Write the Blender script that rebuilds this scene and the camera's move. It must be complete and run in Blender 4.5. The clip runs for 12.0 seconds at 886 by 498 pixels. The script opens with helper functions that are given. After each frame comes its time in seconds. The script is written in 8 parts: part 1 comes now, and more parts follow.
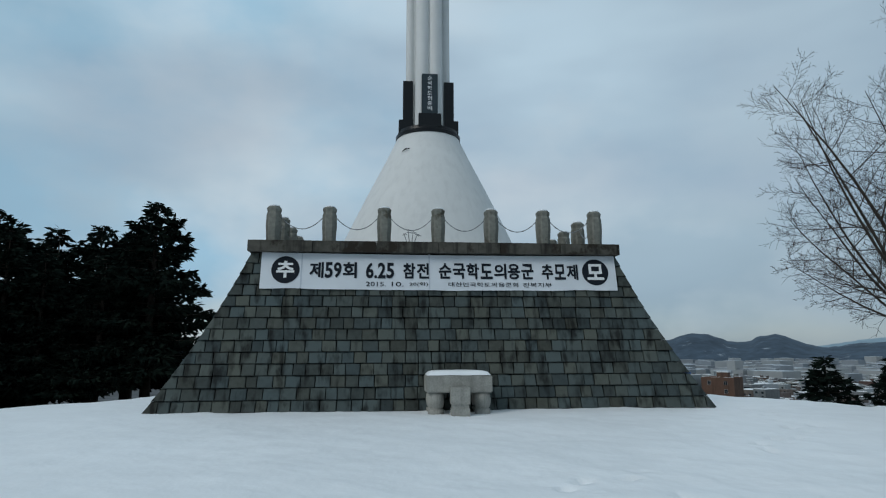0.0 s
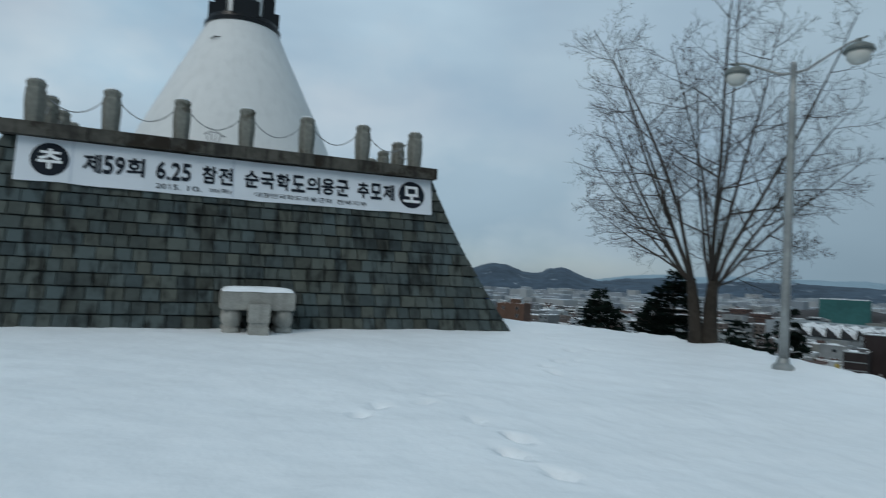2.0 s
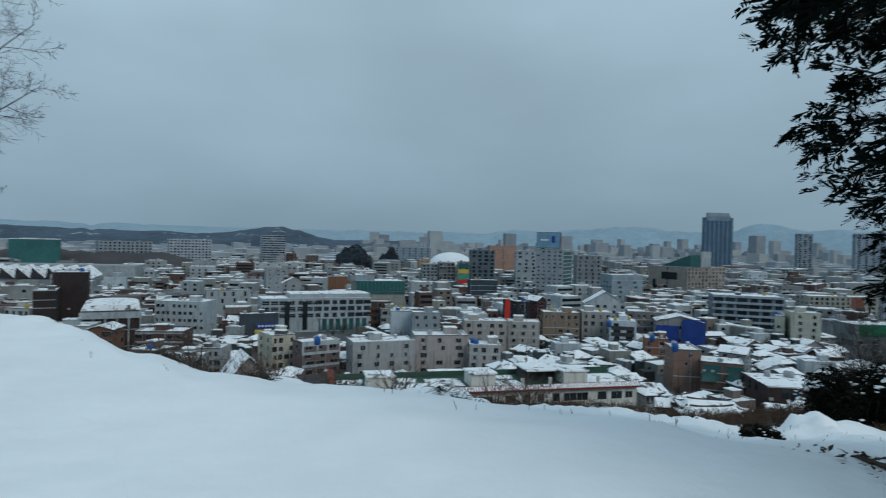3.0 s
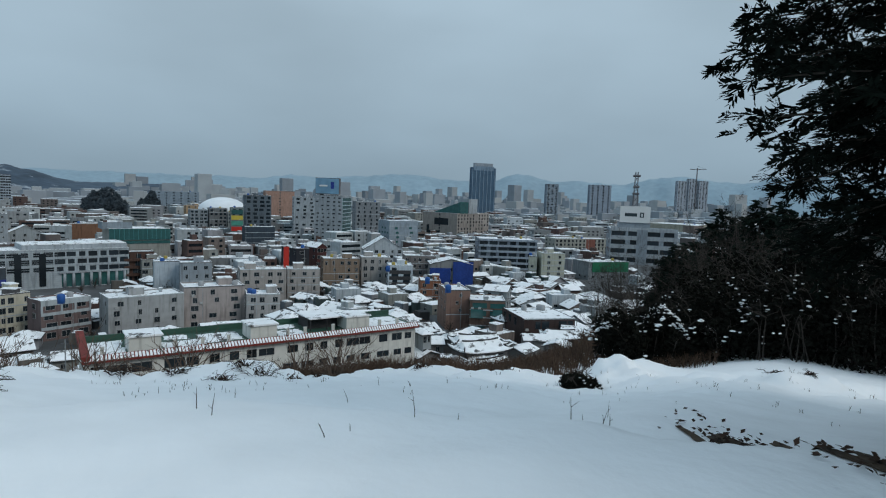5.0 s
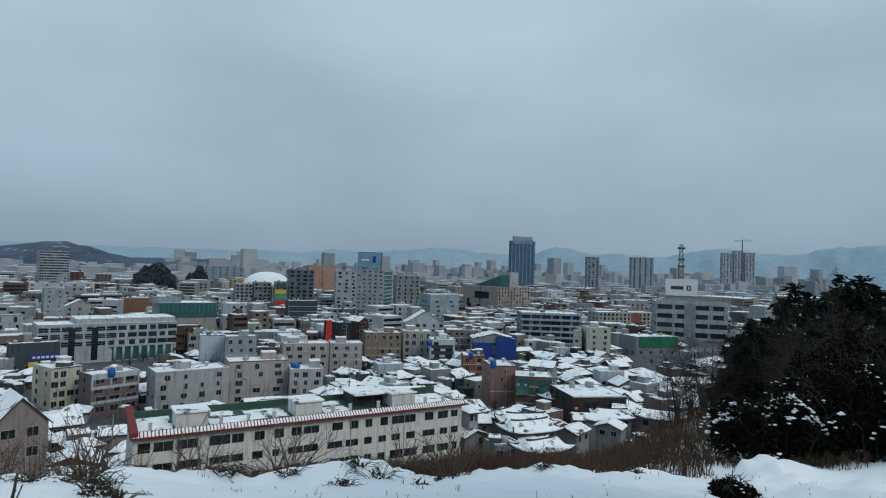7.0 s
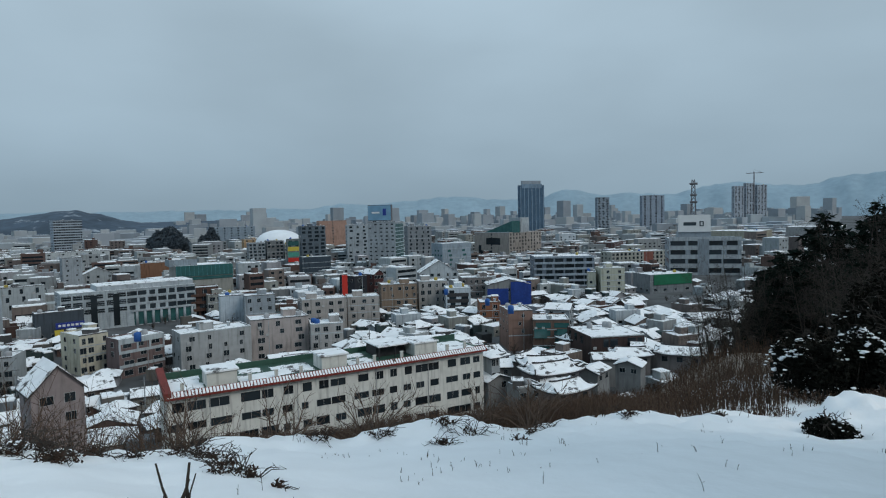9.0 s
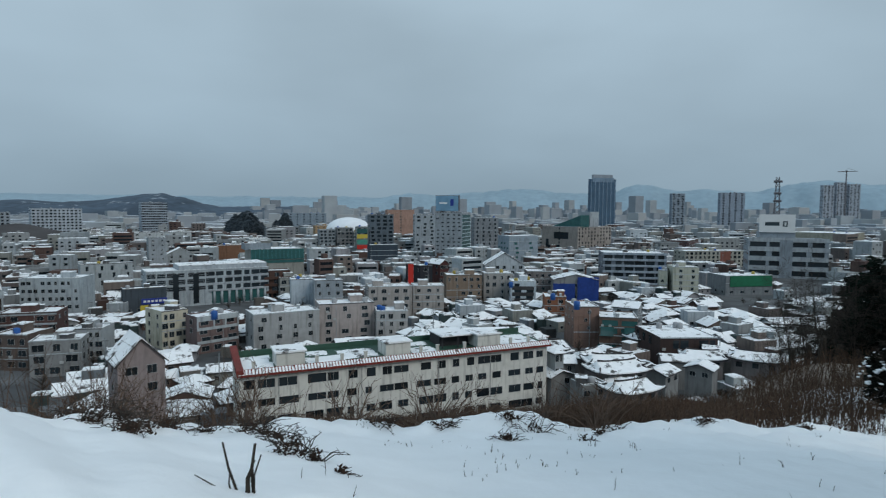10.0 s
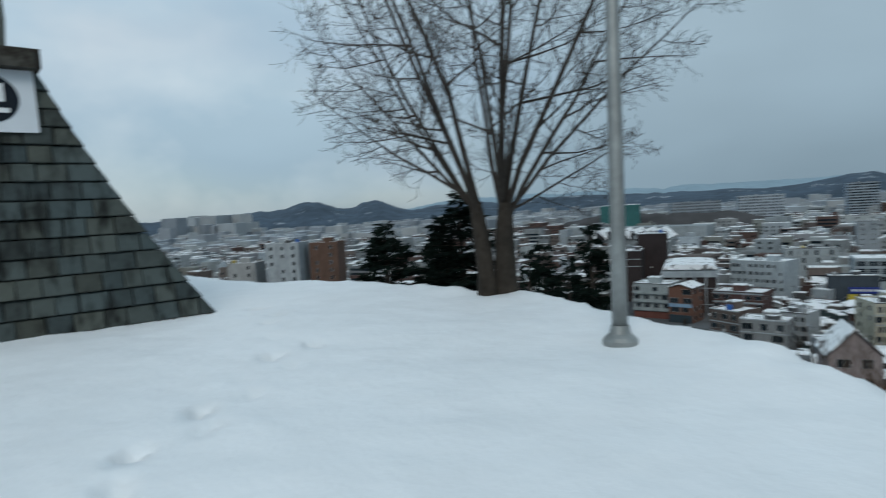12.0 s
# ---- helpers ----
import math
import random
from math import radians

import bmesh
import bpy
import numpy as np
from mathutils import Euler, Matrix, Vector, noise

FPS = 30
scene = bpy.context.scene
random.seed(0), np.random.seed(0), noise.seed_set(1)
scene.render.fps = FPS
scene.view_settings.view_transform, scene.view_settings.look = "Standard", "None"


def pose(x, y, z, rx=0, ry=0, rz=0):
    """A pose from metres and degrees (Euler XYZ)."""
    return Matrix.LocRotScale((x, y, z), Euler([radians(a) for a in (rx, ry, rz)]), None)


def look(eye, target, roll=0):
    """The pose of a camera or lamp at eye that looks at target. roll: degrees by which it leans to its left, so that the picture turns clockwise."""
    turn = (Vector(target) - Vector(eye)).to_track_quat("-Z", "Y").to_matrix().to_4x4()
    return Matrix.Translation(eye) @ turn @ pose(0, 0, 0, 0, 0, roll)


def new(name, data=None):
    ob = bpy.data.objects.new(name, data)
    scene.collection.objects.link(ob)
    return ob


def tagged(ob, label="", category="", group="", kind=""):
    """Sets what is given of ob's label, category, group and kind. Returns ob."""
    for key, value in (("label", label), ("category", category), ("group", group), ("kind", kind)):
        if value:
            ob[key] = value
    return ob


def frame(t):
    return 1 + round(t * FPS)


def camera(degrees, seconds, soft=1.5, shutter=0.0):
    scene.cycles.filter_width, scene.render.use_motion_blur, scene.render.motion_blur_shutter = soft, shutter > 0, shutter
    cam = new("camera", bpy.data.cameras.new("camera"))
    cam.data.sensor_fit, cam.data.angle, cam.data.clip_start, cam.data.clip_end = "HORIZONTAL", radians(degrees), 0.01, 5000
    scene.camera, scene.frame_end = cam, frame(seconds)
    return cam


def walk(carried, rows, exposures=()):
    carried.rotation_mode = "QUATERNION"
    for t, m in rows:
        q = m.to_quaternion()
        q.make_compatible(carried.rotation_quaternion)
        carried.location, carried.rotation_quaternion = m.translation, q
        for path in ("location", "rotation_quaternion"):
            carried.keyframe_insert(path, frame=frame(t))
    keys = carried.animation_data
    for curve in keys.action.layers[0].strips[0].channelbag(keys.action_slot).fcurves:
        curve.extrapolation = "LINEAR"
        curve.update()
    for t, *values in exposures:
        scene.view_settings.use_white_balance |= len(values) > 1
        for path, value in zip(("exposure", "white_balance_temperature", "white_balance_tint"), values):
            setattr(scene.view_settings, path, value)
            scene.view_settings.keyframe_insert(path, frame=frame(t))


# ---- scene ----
# the camera and its walk
cam = camera(72.6, 12.0, soft=1.1, shutter=0.13)
PATH = [
    (0, (-1.491, 0.511, 1.546), (-1.305, 2.475, 1.878), -0.2),
    (0.5, (-1.567, 0.759, 1.598), (-1.38, 2.695, 2.065), -1.6),
    (1, (-1.612, 0.866, 1.561), (-1.505, 2.77, 2.164), -4.7),
    (1.5, (-1.538, 1.065, 1.52), (-1.303, 3.015, 1.899), 1.4),
    (2, (-1.205, 1.217, 1.52), (-0.431, 3.059, 1.607), 2.6),
    (2.2, (-0.99, 1.272, 1.519), (0.234, 2.852, 1.583), 2.0),
    (2.4, (-0.742, 1.276, 1.507), (0.923, 2.376, 1.646), 0.4),
    (2.5, (-0.62, 1.285, 1.502), (1.186, 2.136, 1.62), -2.7),
    (2.7, (-0.404, 1.341, 1.499), (1.549, 1.77, 1.534), -1.6),
    (3, (-0.109, 1.465, 1.494), (1.891, 1.444, 1.473), 1.4),
    (3.5, (0.365, 1.697, 1.478), (2.282, 1.146, 1.614), 3.1),
    (3.7, (0.557, 1.756, 1.478), (2.436, 1.087, 1.632), 3.7),
    (5.3, (2.107, 2.016, 1.479), (3.959, 1.288, 1.279), 1.9),
    (5.5, (2.283, 2.09, 1.481), (4.141, 1.36, 1.361), 0.7),
    (6, (2.683, 2.391, 1.525), (4.585, 1.773, 1.565), 0.8),
    (6.5, (3.006, 2.78, 1.563), (4.872, 2.059, 1.567), 3.2),
    (6.7, (3.104, 2.941, 1.569), (4.989, 2.274, 1.596), 2.4),
    (8.3, (3.658, 4.192, 1.634), (5.583, 3.66, 1.731), 1.5),
    (8.5, (3.737, 4.275, 1.637), (5.64, 3.658, 1.615), 3.0),
    (9, (3.985, 4.244, 1.642), (5.896, 3.665, 1.534), -1.2),
    (9.5, (4.161, 4.206, 1.625), (6.099, 3.724, 1.531), -0.1),
    (10, (4.217, 4.249, 1.597), (6.179, 3.883, 1.462), 0.4),
    (10.5, (4.202, 4.427, 1.611), (6.191, 4.598, 1.501), 0.1),
    (11, (4.141, 4.536, 1.625), (6.125, 4.751, 1.496), 1.5),
    (11.5, (4.034, 4.93, 1.61), (5.993, 5.299, 1.445), 2.9),
    (11.9, (3.798, 5.465, 1.626), (5.286, 6.798, 1.516), -4.1),
    (12, (3.731, 5.611, 1.628), (5.017, 7.138, 1.498), -3.2),
]
walk(cam, [(t, look(eye, target, roll)) for t, eye, target, roll in PATH],
     ((0, -0.27, 6430, 9), (1.5, -0.36, 6380, 9), (2, -0.27, 6330, 8), (2.7, -0.15, 6250, 7), (3, -0.12, 6200, 6), (3.5, -0.1, 6250, 7), (5.5, 0.09, 6500, 10),
      (8.5, 0.07, 6500, 10), (10.5, 0.04, 6500, 10), (11.5, -0.03, 6500, 9), (12, -0.08, 6450, 8)))

# ---------------------------------------------------------------- sky and sun
SUN_AZ, SUN_EL = radians(215), radians(38)
world = bpy.data.worlds.new("winter_sky")
scene.world = world
world.use_nodes = True
wt = world.node_tree
wt.nodes.clear()


def wn(kind):
    return wt.nodes.new(kind)


sky = wn("ShaderNodeTexSky")
sky.sky_type, sky.sun_disc = "NISHITA", False
sky.sun_elevation, sky.sun_rotation = SUN_EL, radians(90) - SUN_AZ
sky_bg = wn("ShaderNodeBackground")
sky_bg.inputs["Strength"].default_value = 0.135
wt.links.new(sky.outputs[0], sky_bg.inputs["Color"])
where = wn("ShaderNodeTexCoord")
sep = wn("ShaderNodeSeparateXYZ")
wt.links.new(where.outputs["Generated"], sep.inputs[0])
# cloud deck: darker and bluer low down, paler higher up
ramp = wn("ShaderNodeValToRGB")
ramp.color_ramp.elements[0].position, ramp.color_ramp.elements[0].color = 0.0, (0.241, 0.335, 0.41, 1)
ramp.color_ramp.elements[1].position, ramp.color_ramp.elements[1].color = 0.42, (0.43, 0.56, 0.66, 1)
mid = ramp.color_ramp.elements.new(0.16)
mid.color = (0.322, 0.43, 0.515, 1)
wt.links.new(sep.outputs["Z"], ramp.inputs[0])
stretch = wn("ShaderNodeMapping")
stretch.inputs["Scale"].default_value = (1.0, 1.0, 2.6)
wt.links.new(where.outputs["Generated"], stretch.inputs[0])
clouds = wn("ShaderNodeTexNoise")
clouds.inputs["Scale"].default_value, clouds.inputs["Detail"].default_value, clouds.inputs["Roughness"].default_value = 2.0, 4.0, 0.42
wt.links.new(stretch.outputs[0], clouds.inputs["Vector"])
soft = wn("ShaderNodeMapRange")
soft.inputs["From Min"].default_value, soft.inputs["From Max"].default_value = 0.36, 0.68
soft.inputs["To Min"].default_value, soft.inputs["To Max"].default_value = 0.93, 1.13
wt.links.new(clouds.outputs["Fac"], soft.inputs["Value"])
deck = wn("ShaderNodeBackground")
# bluer where the northern cloud is thin
wisps = wn("ShaderNodeTexNoise")
wisps.inputs["Scale"].default_value, wisps.inputs["Detail"].default_value, wisps.inputs["Roughness"].default_value = 3.2, 5.0, 0.5
heap = wn("ShaderNodeMapping")
heap.inputs["Scale"].default_value = (1.0, 1.0, 1.5)
wt.links.new(where.outputs["Generated"], heap.inputs[0])
wt.links.new(heap.outputs[0], wisps.inputs["Vector"])
gaps = wn("ShaderNodeMapRange")
gaps.inputs["From Min"].default_value, gaps.inputs["From Max"].default_value = 0.42, 0.6
wt.links.new(wisps.outputs["Fac"], gaps.inputs["Value"])
facing = wn("ShaderNodeMapRange")
facing.inputs["From Min"].default_value, facing.inputs["From Max"].default_value = 0.68, 0.95
facing.inputs["To Max"].default_value = 0.6
wt.links.new(sep.outputs["Y"], facing.inputs["Value"])
# the clearer part of the sky lies to the north-west
clear_way = wn("ShaderNodeVectorMath")
clear_way.operation = "DOT_PRODUCT"
clear_way.inputs[1].default_value = (-0.545, 0.778, 0.35)
wt.links.new(where.outputs["Generated"], clear_way.inputs[0])
clear = wn("ShaderNodeMapRange")
clear.inputs["From Min"].default_value, clear.inputs["From Max"].default_value = 0.74, 0.95
clear.inputs["To Max"].default_value = 0.8
wt.links.new(clear_way.outputs["Value"], clear.inputs["Value"])
amount = wn("ShaderNodeMath")
amount.operation = "MULTIPLY"
wt.links.new(gaps.outputs[0], amount.inputs[0])
wt.links.new(clear.outputs[0], amount.inputs[1])
tint = wn("ShaderNodeMixRGB")
tint.inputs["Color2"].default_value = (0.275, 0.46, 0.6, 1)
wt.links.new(amount.outputs[0], tint.inputs["Fac"])
wt.links.new(ramp.outputs[0], tint.inputs["Color1"])
puffs = wn("ShaderNodeTexNoise")
puffs.inputs["Scale"].default_value, puffs.inputs["Detail"].default_value, puffs.inputs["Roughness"].default_value = 2.7, 5.0, 0.5
shift = wn("ShaderNodeMapping")
shift.inputs["Location"].default_value = (3.4, 1.7, 0.6)
wt.links.new(heap.outputs[0], shift.inputs[0])
wt.links.new(shift.outputs[0], puffs.inputs["Vector"])
puff = wn("ShaderNodeMapRange")
puff.inputs["From Min"].default_value, puff.inputs["From Max"].default_value = 0.46, 0.66
puff.inputs["To Max"].default_value = 1.5
wt.links.new(puffs.outputs["Fac"], puff.inputs["Value"])
puff_share = wn("ShaderNodeMath")
puff_share.operation, puff_share.use_clamp = "MULTIPLY", True
wt.links.new(puff.outputs[0], puff_share.inputs[0])
wt.links.new(facing.outputs[0], puff_share.inputs[1])
pale = wn("ShaderNodeMixRGB")
pale.inputs["Color2"].default_value = (0.53, 0.6, 0.65, 1)
wt.links.new(puff_share.outputs[0], pale.inputs["Fac"])
wt.links.new(tint.outputs[0], pale.inputs["Color1"])
wt.links.new(pale.outputs[0], deck.inputs["Color"])
# brighter towards the north, where the cloud is thin
gain = wn("ShaderNodeMapRange")
gain.inputs["From Min"].default_value, gain.inputs["From Max"].default_value = 0.1, 0.9
gain.inputs["To Min"].default_value, gain.inputs["To Max"].default_value = 0.92, 1.22
wt.links.new(sep.outputs["Y"], gain.inputs["Value"])
lit = wn("ShaderNodeMath")
lit.operation = "MULTIPLY"
wt.links.new(soft.outputs[0], lit.inputs[0])
wt.links.new(gain.outputs[0], lit.inputs[1])
wt.links.new(lit.outputs[0], deck.inputs["Strength"])
cover = wn("ShaderNodeMapRange")
cover.inputs["From Min"].default_value, cover.inputs["From Max"].default_value = 0.14, 0.3
cover.inputs["To Min"].default_value, cover.inputs["To Max"].default_value = 0.8, 1.0
# the deck breaks up towards the north
north = wn("ShaderNodeMapRange")
north.inputs["From Min"].default_value, north.inputs["From Max"].default_value = 0.4, 0.95
north.inputs["To Min"].default_value, north.inputs["To Max"].default_value = 0.0, -0.3
wt.links.new(sep.outputs["Y"], north.inputs["Value"])
thin = wn("ShaderNodeMath")
thin.operation = "ADD"
wt.links.new(clouds.outputs["Fac"], thin.inputs[0])
wt.links.new(north.outputs[0], thin.inputs[1])
wt.links.new(thin.outputs[0], cover.inputs["Value"])
mixed = wn("ShaderNodeMixShader")
wt.links.new(cover.outputs[0], mixed.inputs[0])
wt.links.new(sky_bg.outputs[0], mixed.inputs[1])
wt.links.new(deck.outputs[0], mixed.inputs[2])
wo = wn("ShaderNodeOutputWorld")
wt.links.new(mixed.outputs[0], wo.inputs["Surface"])

sun = new("sun", bpy.data.lights.new("sun", "SUN"))
sun.data.energy, sun.data.angle, sun.data.color = 1.05, radians(25), (1.0, 0.95, 0.88)
sun.matrix_world = look((100 * math.cos(SUN_AZ) * math.cos(SUN_EL), 100 * math.sin(SUN_AZ) * math.cos(SUN_EL), 100 * math.sin(SUN_EL)), (0, 0, 0))

# ---------------------------------------------------------------- materials
MATS = {}


def material(name, colour, rough=0.8, metal=0.0, scale=4.0, vary=0.25, bump=0.0, bump_scale=30.0, random_by="", streak=0.0, spec=0.3, coords="Object", other=None, worn=None, runs_scale=1.0):
    """A surface with colour that varies at two scales, fine relief and, where asked, a tone of its own for each piece."""
    if name in MATS:
        return MATS[name]
    m = bpy.data.materials.new(name)
    MATS[name] = m
    m.use_nodes = True
    t = m.node_tree
    p = t.nodes["Principled BSDF"]
    p.inputs["Roughness"].default_value, p.inputs["Metallic"].default_value = rough, metal
    p.inputs["Specular IOR Level"].default_value = spec
    place = t.nodes.new("ShaderNodeTexCoord")
    big = t.nodes.new("ShaderNodeTexNoise")
    big.inputs["Scale"].default_value, big.inputs["Detail"].default_value = scale * 0.15, 3
    fine = t.nodes.new("ShaderNodeTexNoise")
    fine.inputs["Scale"].default_value, fine.inputs["Detail"].default_value = scale, 5
    for n in (big, fine):
        t.links.new(place.outputs[coords], n.inputs["Vector"])
    add = t.nodes.new("ShaderNodeMath")
    add.operation = "ADD"
    t.links.new(big.outputs["Fac"], add.inputs[0])
    t.links.new(fine.outputs["Fac"], add.inputs[1])
    total = add.outputs[0]
    if random_by == "object":
        own = t.nodes.new("ShaderNodeObjectInfo").outputs["Random"]
    elif random_by == "island":
        own = t.nodes.new("ShaderNodeNewGeometry").outputs["Random Per Island"]
    else:
        own = None
    if own is not None:
        more = t.nodes.new("ShaderNodeMath")
        more.operation = "MULTIPLY_ADD"
        t.links.new(own, more.inputs[0])
        more.inputs[1].default_value = 1.2
        t.links.new(total, more.inputs[2])
        total = more.outputs[0]
        lo, hi = 0.9, 2.0
    else:
        lo, hi = 0.65, 1.35
    gain = t.nodes.new("ShaderNodeMapRange")
    gain.inputs["From Min"].default_value, gain.inputs["From Max"].default_value = lo, hi
    gain.inputs["To Min"].default_value, gain.inputs["To Max"].default_value = 1 - vary, 1 + vary
    t.links.new(total, gain.inputs["Value"])
    value = gain.outputs[0]
    if streak:
        squash = t.nodes.new("ShaderNodeMapping")
        squash.inputs["Scale"].default_value = (3.6 * runs_scale, 3.6 * runs_scale, 0.2 * runs_scale ** 0.5)
        t.links.new(place.outputs[coords], squash.inputs[0])
        runs = t.nodes.new("ShaderNodeTexNoise")
        runs.inputs["Scale"].default_value, runs.inputs["Detail"].default_value = 1.3, 4
        t.links.new(squash.outputs[0], runs.inputs["Vector"])
        dirt = t.nodes.new("ShaderNodeMapRange")
        dirt.inputs["From Min"].default_value, dirt.inputs["From Max"].default_value = 0.5, 0.68
        dirt.inputs["To Min"].default_value, dirt.inputs["To Max"].default_value = 1.0, 1.0 - streak
        t.links.new(runs.outputs["Fac"], dirt.inputs["Value"])
        times = t.nodes.new("ShaderNodeMath")
        times.operation = "MULTIPLY"
        t.links.new(value, times.inputs[0])
        t.links.new(dirt.outputs[0], times.inputs[1])
        value = times.outputs[0]
    tone = t.nodes.new("ShaderNodeVectorMath")
    tone.operation = "SCALE"
    tone.inputs[0].default_value = colour[:3]
    if other is not None and own is not None:
        pick = t.nodes.new("ShaderNodeMath")
        pick.operation = "MULTIPLY"
        pick.inputs[1].default_value = 7.31
        t.links.new(own, pick.inputs[0])
        part_of = t.nodes.new("ShaderNodeMath")
        part_of.operation = "FRACT"
        t.links.new(pick.outputs[0], part_of.inputs[0])
        hue = t.nodes.new("ShaderNodeMixRGB")
        hue.inputs["Color1"].default_value, hue.inputs["Color2"].default_value = (*colour[:3], 1), (*other[:3], 1)
        t.links.new(part_of.outputs[0], hue.inputs["Fac"])
        t.links.new(hue.outputs[0], tone.inputs[0])
    t.links.new(value, tone.inputs["Scale"])
    paint = tone.outputs[0]
    if worn is not None:
        # bare spots of another colour showing through: colour, size, share
        bare_colour, bare_scale, share = worn
        apart = t.nodes.new("ShaderNodeVectorMath")
        apart.operation = "MULTIPLY_ADD"
        lot = t.nodes.new("ShaderNodeObjectInfo")
        t.links.new(lot.outputs["Random"], apart.inputs[0])
        apart.inputs[1].default_value = (170.0, 90.0, 230.0)
        t.links.new(place.outputs[coords], apart.inputs[2])
        spots = t.nodes.new("ShaderNodeTexNoise")
        spots.inputs["Scale"].default_value, spots.inputs["Detail"].default_value, spots.inputs["Roughness"].default_value = bare_scale, 6, 0.65
        t.links.new(apart.outputs[0], spots.inputs["Vector"])
        edge = t.nodes.new("ShaderNodeMapRange")
        edge.inputs["From Min"].default_value, edge.inputs["From Max"].default_value = share, share + 0.06
        t.links.new(spots.outputs["Fac"], edge.inputs["Value"])
        over = t.nodes.new("ShaderNodeMixRGB")
        over.inputs["Color2"].default_value = (*bare_colour, 1)
        t.links.new(edge.outputs[0], over.inputs["Fac"])
        t.links.new(paint, over.inputs["Color1"])
        paint = over.outputs[0]
    t.links.new(paint, p.inputs["Base Color"])
    if bump:
        rough_noise = t.nodes.new("ShaderNodeTexNoise")
        rough_noise.inputs["Scale"].default_value, rough_noise.inputs["Detail"].default_value = bump_scale, 4
        t.links.new(place.outputs[coords], rough_noise.inputs["Vector"])
        b = t.nodes.new("ShaderNodeBump")
        b.inputs["Strength"].default_value, b.inputs["Distance"].default_value = 0.6, bump
        t.links.new(rough_noise.outputs["Fac"], b.inputs["Height"])
        t.links.new(b.outputs[0], p.inputs["Normal"])
    return m


SNOW = material("snow", (0.87, 0.9, 0.925), 0.55, scale=1.5, vary=0.05, bump=0.03, bump_scale=5.0, spec=0.25)
ROOF_SNOW = material("roof_snow", (0.84, 0.86, 0.88), 0.6, scale=0.6, vary=0.1, bump=0.06, bump_scale=1.5, worn=((0.075, 0.073, 0.072), 0.36, 0.565))
STONE = material("slate_stone", (0.051, 0.069, 0.072), 0.85, scale=7, vary=0.38, other=(0.066, 0.073, 0.062), bump=0.016, bump_scale=25, random_by="object", streak=0.8)
STONE_REST = material("slate_stone_rest", (0.051, 0.069, 0.072), 0.85, scale=7, vary=0.38, other=(0.066, 0.073, 0.062), bump=0.016, bump_scale=25, random_by="island", streak=0.8)
JOINT = material("joint_mortar", (0.037, 0.04, 0.037), 0.95, scale=6, vary=0.4)
GRANITE = material("granite", (0.2, 0.203, 0.178), 0.8, scale=9, vary=0.35, bump=0.014, bump_scale=30, streak=0.45, worn=((0.085, 0.078, 0.06), 2.2, 0.58))
GRANITE_DARK = material("weathered_granite", (0.07, 0.067, 0.057), 0.85, scale=6, vary=0.5, bump=0.01, bump_scale=30, streak=0.85, worn=((0.022, 0.017, 0.012), 0.9, 0.53))
ALTAR_STONE = material("pale_granite", (0.3, 0.3, 0.275), 0.75, scale=30, vary=0.25, bump=0.006, bump_scale=60, streak=0.2)
WHITE_PAINT = material("white_paint", (0.72, 0.735, 0.73), 0.6, scale=3, vary=0.04, bump=0.003, bump_scale=14, streak=0.06)
BLACK_STONE = material("polished_black_stone", (0.006, 0.007, 0.009), 0.3, scale=20, vary=0.3)
SLATE_PLATE = material("slate_plate", (0.03, 0.045, 0.055), 0.4, scale=12, vary=0.2)
CHAIN_IRON = material("galvanised_chain", (0.3, 0.31, 0.32), 0.5, metal=0.7, scale=30, vary=0.3)
CLOTH = material("banner_cloth", (0.66, 0.7, 0.74), 0.7, scale=2, vary=0.05, bump=0.01, bump_scale=2.0)
SEAM = material("seam_cloth", (0.5, 0.55, 0.61), 0.7, scale=2, vary=0.05)
INK = material("navy_ink", (0.005, 0.009, 0.016), 0.8, scale=8, vary=0.15)
LETTER_WHITE = material("white_letters", (0.75, 0.77, 0.78), 0.6, scale=8, vary=0.08)
POLE_METAL = material("galvanised_steel", (0.3, 0.315, 0.31), 0.45, metal=0.55, scale=7, vary=0.25)
LAMP_SHADE = material("lamp_shade_enamel", (0.16, 0.18, 0.17), 0.4, metal=0.2, scale=9, vary=0.15)
LAMP_GLASS = material("frosted_lamp_glass", (0.55, 0.56, 0.52), 0.3, scale=9, vary=0.08)
BARK = material("grey_bark", (0.034, 0.028, 0.022), 0.9, scale=8, vary=0.5, bump=0.02, bump_scale=18)
TWIG = material("twig_bark", (0.038, 0.032, 0.027), 0.9, scale=10, vary=0.4)
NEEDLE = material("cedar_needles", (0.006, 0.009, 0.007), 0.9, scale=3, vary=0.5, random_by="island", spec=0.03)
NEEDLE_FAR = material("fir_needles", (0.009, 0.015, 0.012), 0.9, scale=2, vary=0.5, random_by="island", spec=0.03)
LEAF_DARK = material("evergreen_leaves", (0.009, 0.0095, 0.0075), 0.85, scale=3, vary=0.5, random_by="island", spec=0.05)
DRY_GRASS = material("dry_stems", (0.062, 0.038, 0.025), 0.95, scale=4, vary=0.5, random_by="island")
DEAD_LEAF = material("dead_leaves", (0.035, 0.02, 0.013), 0.9, scale=4, vary=0.5, random_by="island")
GLASS = material("window_glass", (0.014, 0.02, 0.025), 0.15, scale=0.4, vary=0.5, random_by="object", spec=0.4)
TEAL_GLASS = material("teal_glass", (0.03, 0.1, 0.1), 0.15, scale=0.4, vary=0.3, spec=0.6)
FRAME_WHITE = material("window_frame_white", (0.34, 0.35, 0.35), 0.5, scale=2, vary=0.1)
ASPHALT = material("wet_asphalt", (0.05, 0.052, 0.055), 0.6, scale=0.5, vary=0.4)
